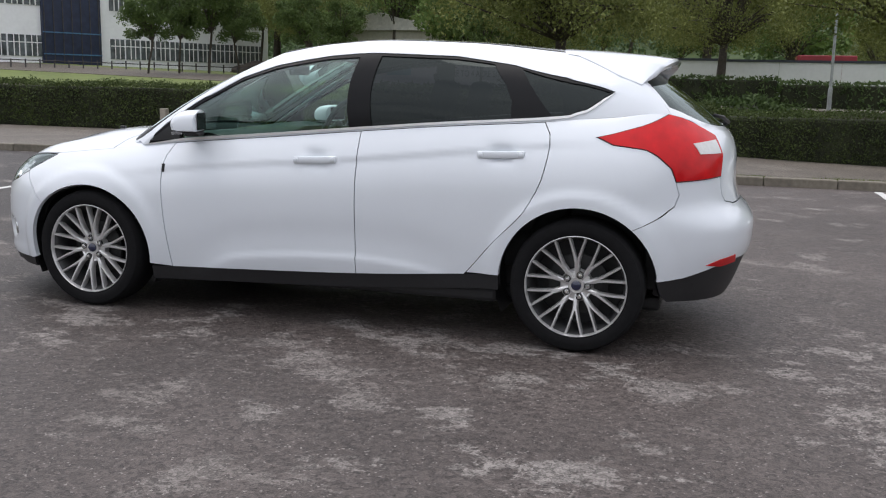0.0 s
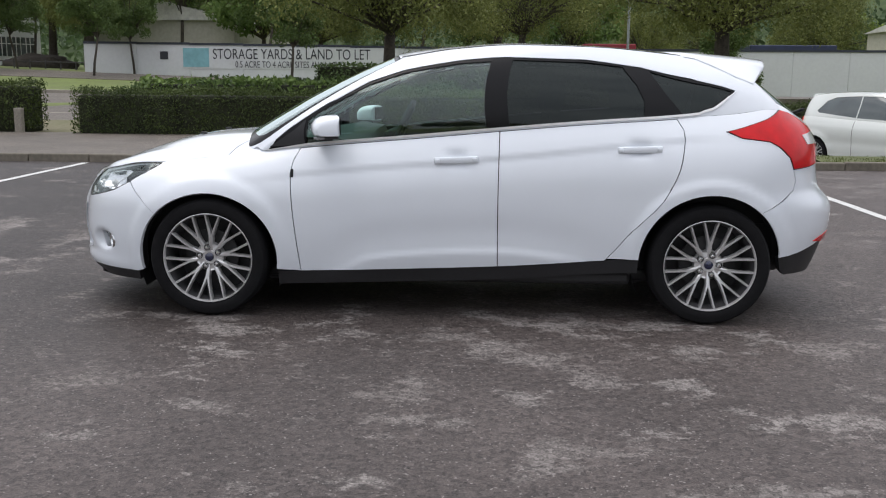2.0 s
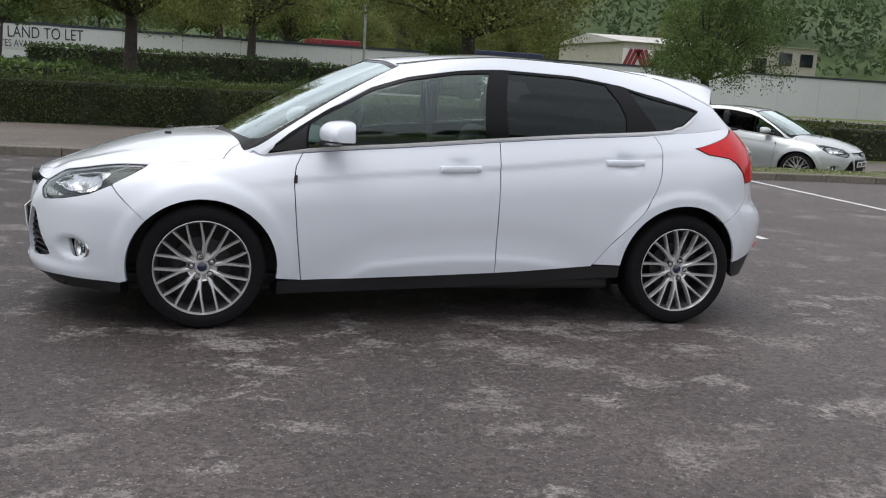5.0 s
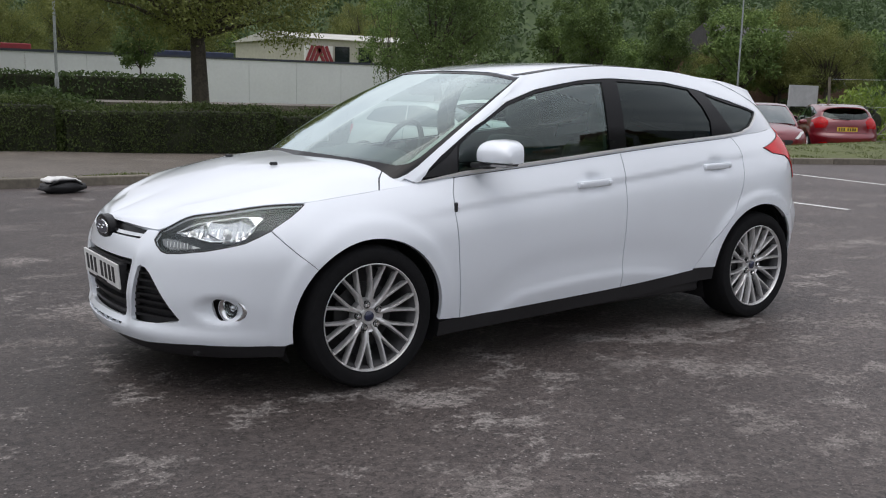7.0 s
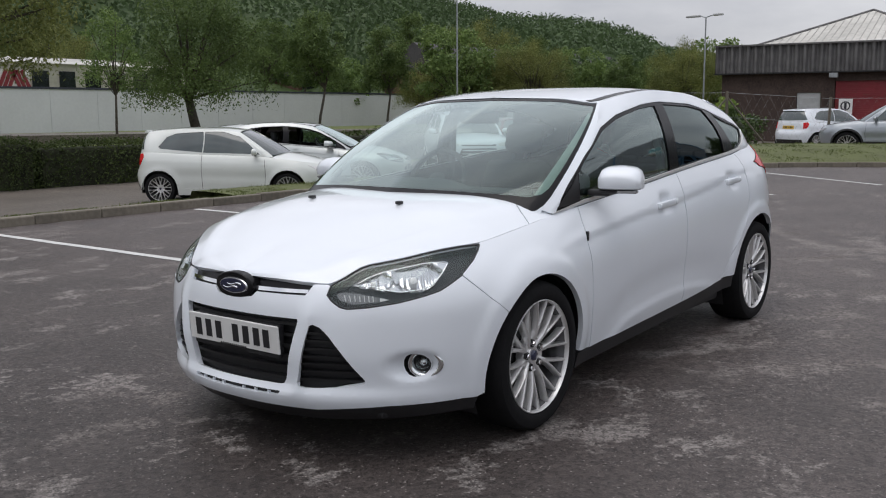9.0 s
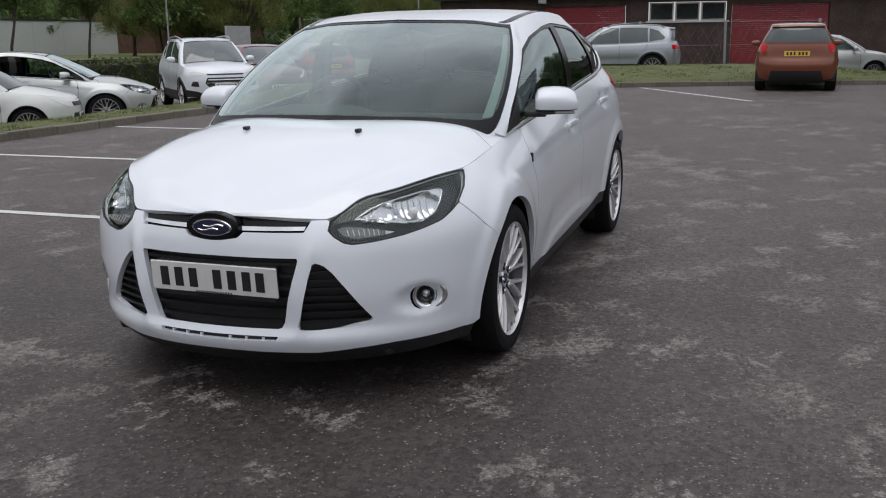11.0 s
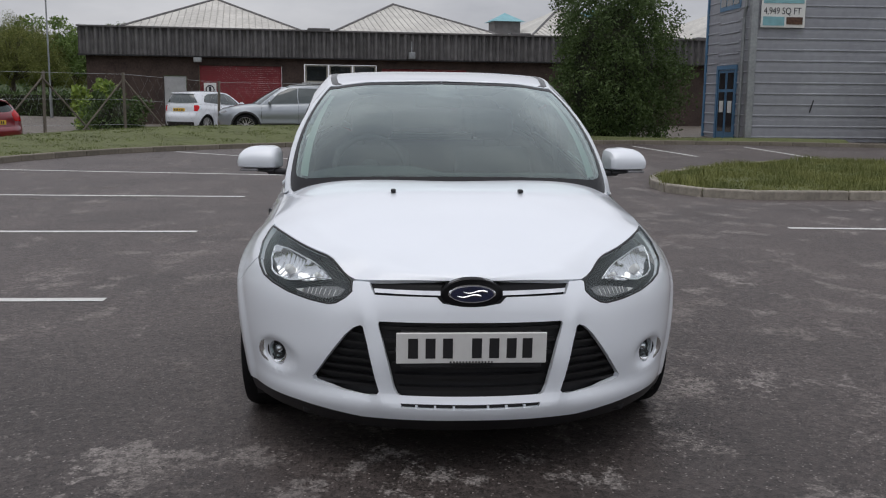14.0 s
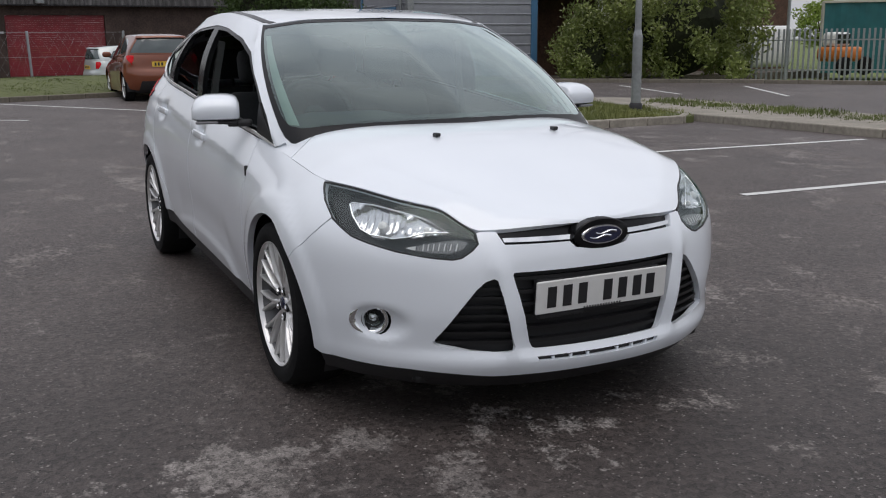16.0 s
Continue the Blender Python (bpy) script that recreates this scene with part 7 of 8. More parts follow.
def lamp_post(x, y, z, h, twin, label, base=False):
    p = thing("lamp_post", label, "lamp post", "lamp posts")
    bm = bmesh.new()
    tube(bm, [(0, 0, -.3), (0, 0, 1.25)], .085, 14, .082)
    tube(bm, [(0, 0, 1.22), (0, 0, 1.34)], .085, 14, .058)
    tube(bm, [(0, 0, 1.3), (0, 0, h)], .056, 12, .04)
    part("pole", bm, M_STEEL, p, "", smooth=True, angle=40)
    for s in ((-1, 1) if twin else (1,)):
        bm = bmesh.new()
        tube(bm, [(0, 0, h), (s * .3, 0, h + .08), (s * .75, 0, h + .10)], .03, 8)
        part("arm", bm, M_STEEL, p, "", smooth=True, angle=40)
        part("lantern", boxed(s * .6 - .25, s * .6 + .45 * s + .25, -.12, .12, h + .05, h + .17, .04) if s > 0 else boxed(-1.1, -.5, -.12, .12, h + .05, h + .17, .04), M_GREYDOOR, p, "pale lantern head")
    if base:
        bm = bmesh.new()
        lathe(bm, [(.09, -.02), (.11, -.02), (.11, .10), (.088, .13)], "z", 16)
        part("base_collar", bm, M_BLACK, p, "black base band", smooth=True, angle=40)
    p.matrix_basis = pose(x, y, z, 0, 0, 80 if twin else 0)
    return p


lamp_post(8.55, -8.35, .10, 6.5, False, "grey steel lamp post on the grass island", True)
lamp_post(5.6, 33.6, lift(5.6, 33.6) - .05, 8, False, "tall grey street lamp beyond the hedge")
lamp_post(44.0, 32.5, -.2, 9.0, True, "tall grey street lamp beyond the cars")
lamp_post(50.0, 18.9, -.2, 6.9, True, "tall grey twin street lamp")

# small notice board by the far road
nb = thing("notice_board", "grey notice board on two posts", "sign")
for x in (40.2, 42.3):
    part("post", boxed(x - .05, x + .05, 26.2, 26.3, -.3, 1.2), M_STEEL, nb)
part("panel", boxed(40.0, 42.5, 26.1, 26.16, .9, 2.0), M_GREYDOOR, nb)

# bag and cloth lying by the kerb
bag = thing("holdall", "black holdall lying against the kerb", "bag")
bm = bmesh.new()
bmesh.ops.create_uvsphere(bm, u_segments=20, v_segments=12, radius=1)
for v in bm.verts:
    n = noise.noise(v.co * 2.3)
    v.co = Vector((v.co.x * .27, v.co.y * .15, max(-.07, v.co.z * .085))) * (1 + .22 * n)
part("bag_body", bm, M_BLACK, bag, "", smooth=True)
bm = bmesh.new()
tube(bm, [(-.2, -.1, .03), (-.1, -.17, .09), (.08, -.17, .09), (.19, -.1, .03)], .012, 6)
part("strap", bm, M_BLACK, bag)
bag.matrix_basis = pose(-.62, 7.35, .07, 0, 0, 8)
cloth = thing("folded_cloth", "white folded cloth on the black holdall", "cloth")
bm = bmesh.new()
bmesh.ops.create_grid(bm, x_segments=16, y_segments=10, size=1)
for v in bm.verts:
    v.co = Vector((v.co.x * .19, v.co.y * .12, .018 * noise.noise(v.co * 3) - .03 * (abs(v.co.x) ** 3)))
ext = bmesh.ops.extrude_face_region(bm, geom=bm.faces[:])
for v in ext["geom"]:
    if isinstance(v, bmesh.types.BMVert):
        v.co.z += .03
part("cloth", bm, M_PLATE, cloth, "", smooth=True)
cloth.matrix_basis = pose(-.64, 7.34, .155, 0, 3, 12)


# bushes


def bush(label, x, y, z, w, d, h, n, leaf, mat, seed, blossom=0, stems=True):
    rng = np.random.default_rng(seed)
    b = thing("bush", label, "bush")
    cs = []
    for k in range(int(n / 90)):
        f, a = rng.uniform(.02, 1.0), rng.uniform(0, 2 * math.pi)
        r = math.sqrt(max(.02, 1 - ((f - .38) / .64) ** 2)) if f > .38 else .86 + .14 * f / .38
        r *= rng.uniform(.5, 1.08) * (1 + .5 * noise.noise((math.cos(a) * 1.6, math.sin(a) * 1.6, f * 3 + seed)))
        c = np.array([w * r * math.cos(a), d * r * math.sin(a), h * f * (1 + .3 * noise.noise((math.cos(a) * 1.3, math.sin(a) * 1.3, seed)))])
        q = rng.normal(size=(90, 3))
        q /= np.linalg.norm(q, axis=1)[:, None]
        q *= rng.random((90, 1)) ** .5 * rng.uniform(.25, .5) * np.array([1, 1, 1.1])
        cs.append(c + q)
    pts = np.concatenate(cs)
    pts = pts[pts[:, 2] > 0.02]
    v, f = leaf_quads(pts, leaf, rng)
    o = new("foliage", fast_mesh("foliage", v, f, mat))
    o.parent = b
    # solid dark body in place of the shade within the bush
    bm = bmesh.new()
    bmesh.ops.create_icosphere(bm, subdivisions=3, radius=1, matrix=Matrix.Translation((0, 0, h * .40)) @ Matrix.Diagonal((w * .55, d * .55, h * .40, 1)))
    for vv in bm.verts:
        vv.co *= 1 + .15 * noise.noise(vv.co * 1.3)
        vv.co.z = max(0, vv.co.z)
    part("leafy_core", bm, M_HEDGE_SHADE, b)
    for k in range(5 if stems else 0):
        bm = bmesh.new()
        a = k * 1.3
        tube(bm, [(.15 * math.cos(a), .15 * math.sin(a), -.1), (.4 * w * math.cos(a), .4 * d * math.sin(a), h * .5)], .04, 5, .015)
        part("stem", bm, M_BARK, b)
    if blossom:
        q = pts[rng.integers(0, len(pts), blossom)] * np.array([1.03, 1.03, 1.02])
        v, f = leaf_quads(q, .05, rng)
        o = new("blossom", fast_mesh("blossom", v, f, M_LEAF_PALE))
        o.parent = b
    b.matrix_basis = pose(x, y, z)
    return b


bush("tall dark willow bush beside the clad unit", 25.0, -7.0, -.1, 2.45, 2.2, 5.3, 52000, .05, M_LEAF_DARK, 31)
bush("broad laurel bush flecked with pale flowers", 21.6, -20.0, .0, 3.0, 2.6, 4.6, 30000, .075, M_LAUREL, 32, 4200)
bush("lower laurel bush flecked with pale flowers", 22.9, -17.2, .0, 1.15, 1.1, 2.2, 8000, .065, M_LAUREL, 33, 1600)
bush("yellow-green flax clump by the brick unit", 32.5, 11.2, -.05, .9, .9, 1.6, 1800, .16, M_LEAF_LIME, 34, stems=False)
bush("wild shrub with yellow flowers along the fence", 27.5, 14.5, -.1, 1.8, 1.2, 1.5, 3000, .08, M_LEAF_LIME, 35)
bush("wild dark shrub along the fence", 30.5, 10.0, -.1, 1.2, 1.2, 1.3, 2500, .08, M_LEAF_DARK, 36)

# palisade fence, container and works vehicles beyond
pal = thing("palisade_fence", "galvanised steel palisade fence", "fence")
pa, pb = Vector((19.6, -21.5, -.1)), Vector((8.0, -31.5, -.1))
n = 96
pm = boxed(-.033, .033, -.012, .012, 0, 1.65, .004)
pale = part("pale", pm, M_STEEL, pal)
for k in range(n + 1):
    ob = pale if k == 0 else new("pale", pale.data)
    ob.parent = pal
    p = pa.lerp(pb, k / n)
    ob.matrix_basis = pose(p.x, p.y, p.z, 0, 0, 41)
for z in (.35, 1.30):
    bm = bmesh.new()
    tube(bm, [pa + Vector((0, 0, z)), pb + Vector((0, 0, z))], .025, 4)
    part("rail", bm, M_STEEL, pal)
pole = thing("fence_pole", "slim grey pole by the palisade fence", "pole")
bm = bmesh.new()
tube(bm, [(18.6, -22.0, -.1), (18.6, -22.0, 5.0)], .05, 8)
part("pole", bm, M_STEEL, pole)
cont = thing("shipping_container", "dark teal steel container behind the fence", "container")
bm = bmesh.new()
nr = 60
c0, c1 = Vector((22.2, -27.4)), Vector((13.2, -36.4))
nd = Vector((-(c1 - c0).y, (c1 - c0).x)).normalized()
rows = []
for k in range(nr + 1):
    p = c0.lerp(c1, k / nr) + nd * (.04 if k % 4 in (1, 2) else 0)
    rows.append([bm.verts.new((p.x, p.y, -.05)), bm.verts.new((p.x, p.y, 2.55))])
for a, b in zip(rows, rows[1:]):
    bm.faces.new((a[0], b[0], b[1], a[1]))
part("side_wall", bm, M_CONTAINER, cont)
bm = bmesh.new()
tube(bm, [(c0.x, c0.y, 2.58), (c1.x, c1.y, 2.58)], .06, 4)
tube(bm, [(c0.x, c0.y, -.05), (c0.x, c0.y, 2.58)], .06, 4)
part("frame", bm, M_CREAM, cont, "pale top rail")
bm = boxed(.05, (c1 - c0).length - .05, .06, 2.4, -.05, 2.55)
bmesh.ops.transform(bm, matrix=pose(c0.x, c0.y, 0, 0, 0, math.degrees(math.atan2(c1.y - c0.y, c1.x - c0.x))), verts=bm.verts)
part("body", bm, M_CONTAINER, cont)
dig = thing("works_vehicle", "orange and white works vehicle behind the fence", "vehicle")
part("body", boxed(19.0, 20.2, -26.1, -25.0, .45, .95, .14), M_ORANGE, dig, "", smooth=True, angle=50)
part("cab", boxed(19.5, 20.1, -25.95, -25.15, .95, 1.45, .12), M_PLATE, dig, "white cab")
part("window", boxed(19.47, 19.50, -25.85, -25.25, 1.05, 1.38, .005), M_WINDOW, dig)
for y in (-26.1, -25.1):
    bm = bmesh.new()
    lathe(bm, [(0, -.1), (.3, -.1), (.32, 0), (.3, .1), (0, .1)], "x", 20, (19.0, y, .3))
    part("wheel", bm, M_RUBBER, dig)
van = thing("works_van", "white works van behind the fence", "van")
part("body", boxed(21.1, 22.9, -24.9, -22.9, .25, 1.7, .2), M_PLATE, van, "", smooth=True, angle=50)
part("window", boxed(21.3, 22.7, -22.93, -22.88, 1.1, 1.55, .005), M_WINDOW, van)
for x in (21.5, 22.6):
    bm = bmesh.new()
    lathe(bm, [(0, -.08), (.3, -.08), (.3, .08), (0, .08)], "y", 18, (x, -23.0, .25))
    part("wheel", bm, M_RUBBER, van)
# trees closing the place behind the walk and beyond the works
rng = np.random.default_rng(91)
for k in range(34):
    x, y = -62 + k * 3.6 + rng.uniform(-1, 1), -42 + rng.uniform(-5, 3) + max(0, k - 20) * .2
    plant_tree((ROUND, BIG, BIG2, LIME)[k % 4], x, y, -.2, float(rng.uniform(0, 360)), float(rng.uniform(.6, .85)) * (1.3 if k % 4 == 0 else .9), "full green tree on the far side of the car park", "trees round the car park")
for k in range(16):
    x, y = -58 + rng.uniform(-5, 5), -38 + k * 5
    plant_tree((ROUND, BIG, BIG2)[k % 3], x, y, -.2, float(rng.uniform(0, 360)), 1.2, "full green tree on the far side of the car park", "trees round the car park")

# ---------------------------------------------------------------- parked cars
P_SILVER = shader("silver_car_paint", (.50, .53, .52), .3, metal=.35, vary=.03, grain=5, coat=1.0)
P_WHITE2 = shader("pearl_white_car_paint", (.66, .69, .66), .3, vary=.02, grain=5, coat=1.0)
P_RED = shader("red_car_paint", (.17, .006, .014), .3, metal=.1, vary=.05, grain=5, coat=1.0)
P_ORANGE = shader("copper_car_paint", (.20, .052, .018), .3, metal=.25, vary=.05, grain=5, coat=1.0)
P_GREY = shader("grey_car_paint", (.33, .36, .39), .3, metal=.5, vary=.04, grain=5, coat=1.0)
M_DARKGLASS = shader("car_glass_dark", (.055, .078, .078), .05, vary=.2, grain=2, blotch=1, coat=1.0, spec=.7)


def car_like(name, label, m, paint, sx, sy, sz, rails=False, slim=False):
    """A hatchback of the same build as the white one, in its own size and paint."""
    c = copy_thing(car, m @ Matrix.Diagonal((sx, sy, sz, 1)))
    c.name = name
    tagged(c, label, "car", "parked cars")
    for o in c.children_recursive:
        if o.type == "MESH" and o.data.materials and o.data.materials[0] == M_WHITE:
            o.material_slots[0].link = "OBJECT"
            o.material_slots[0].material = paint
    for o in c.children_recursive:
        if not slim and o.name.startswith(("tail_lamp", "reversing_lens")):
            o.material_slots[0].link = "OBJECT"
            o.material_slots[0].material = M_REDDEEP
    if slim:
        # small upright tail lamps in painted corners
        for o in c.children_recursive:
            lamp_part, lens = o.name.startswith("tail_lamp"), o.name.startswith("reversing_lens")
            if lamp_part or lens:
                o.material_slots[0].link = "OBJECT"
                o.material_slots[0].material = paint if lamp_part else M_RED
                o.name = "rear_corner" if lamp_part else "small_tail_lamp"
                o["label"] = "painted rear corner" if lamp_part else "small red tail lamp"
    yp = part("rear_plate", boxed(-.006, .006, -.26, .26, -.0555, .0555, .003), M_YPLATE, c, "yellow number plate")
    yp.matrix_basis = Matrix.Translation((tail(.80) + .004, 0, .80))
    for y0 in (-.190, -.130, -.070, .030, .090, .150, .205):
        part("plate_bar", boxed(.0065, .0085, y0 - .029, y0 + .005, -.036, .036), M_BLACK, yp)
    if rails:
        for sg in (-1, 1):
            bm = bmesh.new()
            tube(bm, [(-.18, sg * .56, 1.40), (-.05, sg * .57, 1.48), (.95, sg * .55, 1.47), (1.15, sg * .52, 1.40)], .02, 6)
            part("roof_rail", bm, M_STEEL, c, "silver roof rail", smooth=True)
    return c


class Shell:
    """The outer form of a parked car, nose towards -x, its left half given by curves."""

    def __init__(self, nose, tail, belt, half, base, top, rail_y, rail_z, roof_mid, hood_mid, back, axles, radius, sill):
        self.nose, self.tail, self.belt = spline(nose), spline(tail), spline(belt)
        self.half, self.axles, self.radius, self.sill_z = half, axles, radius, sill
        self.xf, self.lf = min(p[1] for p in nose) + .64, .95
        self.xr, self.lr = max(p[1] for p in tail) - .50, .85
        self.c0, self.e0 = self.xf - self.lf, self.xr + self.lr
        self.foot = [spline([(0, base[0][k]), (.6, base[1][k]), (1.1, base[2][k])]) for k in range(3)]
        self.head = [spline([(0, top[0][k]), (.6, top[1][k]), (1.1, top[2][k])]) for k in range(3)]
        self.rail_y, self.rail_z = spline(rail_y), spline(rail_z)
        self.x0, self.x1, self.t0, self.t1 = base[2][0], back[0], rail_y[0][0], rail_y[-1][0]
        self.roof_mid, self.hood_mid, self.back = spline(roof_mid), spline(hood_mid), back
        self.hood_x = (self.nose(self.belt(self.c0)), base[0][0])

    def low(self, s, z):
        if s < self.xf:
            t = max(0.0, min(1.0, 1 - (self.xf - s) / self.lf)) * math.pi / 2
            x, k = self.xf - (self.xf - self.nose(z)) * max(0.0, math.cos(t)) ** .87, max(0.0, math.sin(t)) ** .87
        elif s > self.xr:
            t = max(0.0, min(1.0, 1 - (s - self.xr) / self.lr)) * math.pi / 2
            x, k = self.xr + (self.tail(z) - self.xr) * max(0.0, math.cos(t)) ** .70, max(0.0, math.sin(t)) ** .70
        else:
            x, k = s, 1.0
        h = (z - .2) / (self.belt(s) - .2)
        if h > .62:
            y = self.half - .085 * min(1.0, (h - .62) / .38) ** 2.2
        else:
            y = self.half - .04 * ((.62 - h) / .62) ** 2
        y -= .010 * math.exp(-((h - .45) / .10) ** 2) * (1 if abs(s) < .9 else 0)
        y += .004 * math.exp(-((h - .80) / .03) ** 2)
        for a in self.axles:
            r = math.hypot(x - a, z - self.radius)
            y += .018 * math.exp(-((r - self.radius * 1.2) / .05) ** 2)
        return Vector((x, -y * k, z))

    def seek(self, value, z, lo, hi, pick):
        for _ in range(30):
            mid = (lo + hi) / 2
            lo, hi = (mid, hi) if pick(self.low(mid, z)) < value else (lo, mid)
        return (lo + hi) / 2

    def at(self, kind, a, z):
        """Surface coordinates of a point given by x on the side, or by y on the front or the back."""
        if kind == "front":
            return self.seek(a, z, self.c0, self.xf, lambda p: -p.y), z
        if kind == "back":
            return self.seek(a, z, self.e0, self.xr, lambda p: -p.y), z
        if a < self.xf:
            return self.seek(a, z, self.c0, self.xf, lambda p: p.x), z
        if a > self.xr:
            return self.seek(a, z, self.xr, self.e0, lambda p: p.x), z
        return a, z

    def edge_low(self, s):
        if s < 1.1:
            return Vector([f(s) for f in self.foot])
        st = self.x0 + (s - 1.1) / 1.9 * (self.x1 - self.x0) if s < 3 else self.x1 + (s - 3) * (self.e0 - self.x1)
        return self.low(st, self.belt(st))

    def edge_top(self, s):
        if s < 1.1:
            return Vector([f(s) for f in self.head])
        if s <= 3:
            x = self.t0 + (s - 1.1) / 1.9 * (self.t1 - self.t0)
            return Vector((x, -self.rail_y(x), self.rail_z(x)))
        f = s - 3
        return Vector((self.t1 + (self.back[1] - self.t1) * min(1, f * 2), -self.rail_y(self.t1) * (1 - f ** 1.6), self.rail_z(self.t1) + (self.back[2] - self.rail_z(self.t1)) * f))

    def up(self, s, v):
        a, b = self.edge_low(s), self.edge_top(s)
        p = a + (b - a) * v
        bulge = .11 * v * (1 - v)
        c = math.hypot(p.x - .2, p.y)
        return p + Vector(((p.x - .2) / c * bulge * (1.0 if s < 1 or s > 3 else .2), p.y / c * bulge, bulge * .4))

    def glass_pt(self, x, z):
        s, v = 1.1 + (x - self.x0) / (self.x1 - self.x0) * 1.9, .5
        for _ in range(20):
            p = self.up(s, v)
            ds, dv = (self.up(s + 1e-3, v) - p) * 1e3, (self.up(s, v + 1e-3) - p) * 1e3
            det = ds.x * dv.z - dv.x * ds.z
            if abs(det) < 1e-9:
                break
            s += max(-.3, min(.3, ((x - p.x) * dv.z - dv.x * (z - p.z)) / det))
            v += max(-.3, min(.3, (ds.x * (z - p.z) - (x - p.x) * ds.z) / det))
        return s, v

    def roof(self, s, w):
        a = self.edge_top(s)
        p = a.lerp(Vector((a.x, 0, self.roof_mid(a.x))), min(1.0, w))
        p.z = a.z + (self.roof_mid(a.x) - a.z) * (1 - (1 - min(1.0, w)) ** 3)
        return p

    def hood(self, q, w):
        st = self.c0 + max(0.0, q) * (self.x0 - .02 - self.c0)
        a = self.low(st, self.belt(st))
        xc = self.hood_x[0] + max(0.0, q) ** 1.2 * (self.hood_x[1] - self.hood_x[0])
        p = a.lerp(Vector((xc, 0, self.hood_mid(xc))), min(1.0, w))
        p.z = a.z + (self.hood_mid(xc) - a.z) * (1 - (1 - min(1.0, w)) ** 2.6)
        return p


def shell_car(name, label, m, paint, sh, panes, seams, patches, rails=False, cladding=0.0):
    """A parked car on its shell. patches: (part name, material, label, outline of (kind, a, z), on both sides or across the middle)."""
    c = thing(name, label, "car", "parked cars")
    zb, r = sh.sill_z, sh.radius

    def rim(a, a0, a1, n=12):
        return [sh.at("side", a + r * 1.17 * math.cos(radians(a0 + (a1 - a0) * k / n)), r + r * 1.17 * math.sin(radians(a0 + (a1 - a0) * k / n))) for k in range(n + 1)]
    o = [(sh.c0, zb)] + [sh.at("front", y, zb) for y in (.3, .6)] + rim(sh.axles[0], 184, -4) + rim(sh.axles[1], 184, -4)
    o += [sh.at("back", y, zb) for y in (.6, .3)] + [(sh.e0, zb)]
    n = 44
    o += [(q, sh.belt(q) - .001) for q in (sh.e0 + (sh.c0 - sh.e0) * k / n for k in range(n + 1))]
    panel("body", o, sh.low, paint, c, .05, .035, depth=.03, both=True)
    panel("bonnet", [(.01, 0), (1, 0), (1, 1), (.01, 1)], sh.hood, paint, c, .05, .1, depth=.015, both=True)
    panel("roof", [(.02, 0), (3.98, 0), (3.98, 1), (.02, 1)], sh.roof, paint, c, .1, .15, depth=.01, both=True)
    holes = [[sh.glass_pt(x, z) for x, z in w] for w in panes]
    panel("cabin_frame", [(1.0, 0), (3.1, 0), (3.1, 1), (1.0, 1)], sh.up, paint, c, .06, .08, holes=holes, depth=.02)
    for h in holes:
        panel("side_window", h, sh.up, M_DARKGLASS, c, .08, .12, offset=-.008, depth=0)
    panel("windscreen", [(0, .0), (.9, .02), (1.0, .08), (1.0, .95), (0, .98)], sh.up, M_DARKGLASS, c, .06, .08, offset=-.003, depth=.01, both=True)
    panel("tailgate", [(3.1, 0), (4, 0), (4, 1), (3.1, 1)], sh.up, paint, c, .06, .08, holes=([(3.16, .12), (4.1, .08), (4.1, .91), (3.22, .91)],), depth=.015, both=True)
    panel("rear_screen", [(3.16, .12), (4, .08), (4, .91), (3.22, .91)], sh.up, M_DARKGLASS, c, .06, .08, offset=-.006, depth=0, both=True)
    panel("roof_spoiler", [(3.12, .90), (4, .895), (4, 1.0), (3.12, 1.0)], sh.up, paint, c, .06, .05, offset=.035, depth=.035, both=True)
    for line in seams:
        pts = [sh.at("side", x, z) for x, z in line]
        panel("door_seam", [(u - .004, v) for u, v in pts] + [(u + .004, v) for u, v in reversed(pts)], sh.low, M_BLACK, c, .05, .05, offset=.0015, depth=.004)
    for nm, mat, lab, pts, middle, off in patches:
        q = [sh.at(*p) for p in pts]
        if middle:
            e = sh.e0 if pts[0][0] == "back" else sh.c0
            q = [(e, pts[0][2])] + q + [(e, pts[-1][2])]
        panel(nm, q, sh.low, mat, c, .05, .04, offset=off, depth=.012, label=lab, both=middle)
    if cladding:
        for a in sh.axles:
            ring = rim(a, 178, 2)
            outer = [sh.at("side", a + (r * 1.17 + cladding) * math.cos(radians(2 + 176 * k / 12)), r + (r * 1.17 + cladding) * math.sin(radians(2 + 176 * k / 12))) for k in range(13)]
            panel("arch_cladding", ring + outer, sh.low, M_BLACK, c, .06, .05, offset=.008, depth=.015, label="black arch cladding")
    x0, x1 = sh.axles[0] + r * 1.2, sh.axles[1] - r * 1.2
    panel("sill_trim", [(x0, zb - .06), (x1, zb - .06), (x1, zb + .06 + cladding), (x0, zb + .06 + cladding)], sh.low, M_BLACK if cladding else paint, c, .1, .05, offset=.004, depth=.02)
    part("underside", boxed(sh.nose(.4) + .25, sh.tail(.4) - .25, -sh.half * .72, sh.half * .72, .17, .46, .03), M_BLACK, c)
    part("cabin_floor", boxed(sh.axles[0] + r * 1.3, sh.axles[1] - r * 1.3, -sh.half * .92, sh.half * .92, .2, .5, .03), M_BLACK, c)
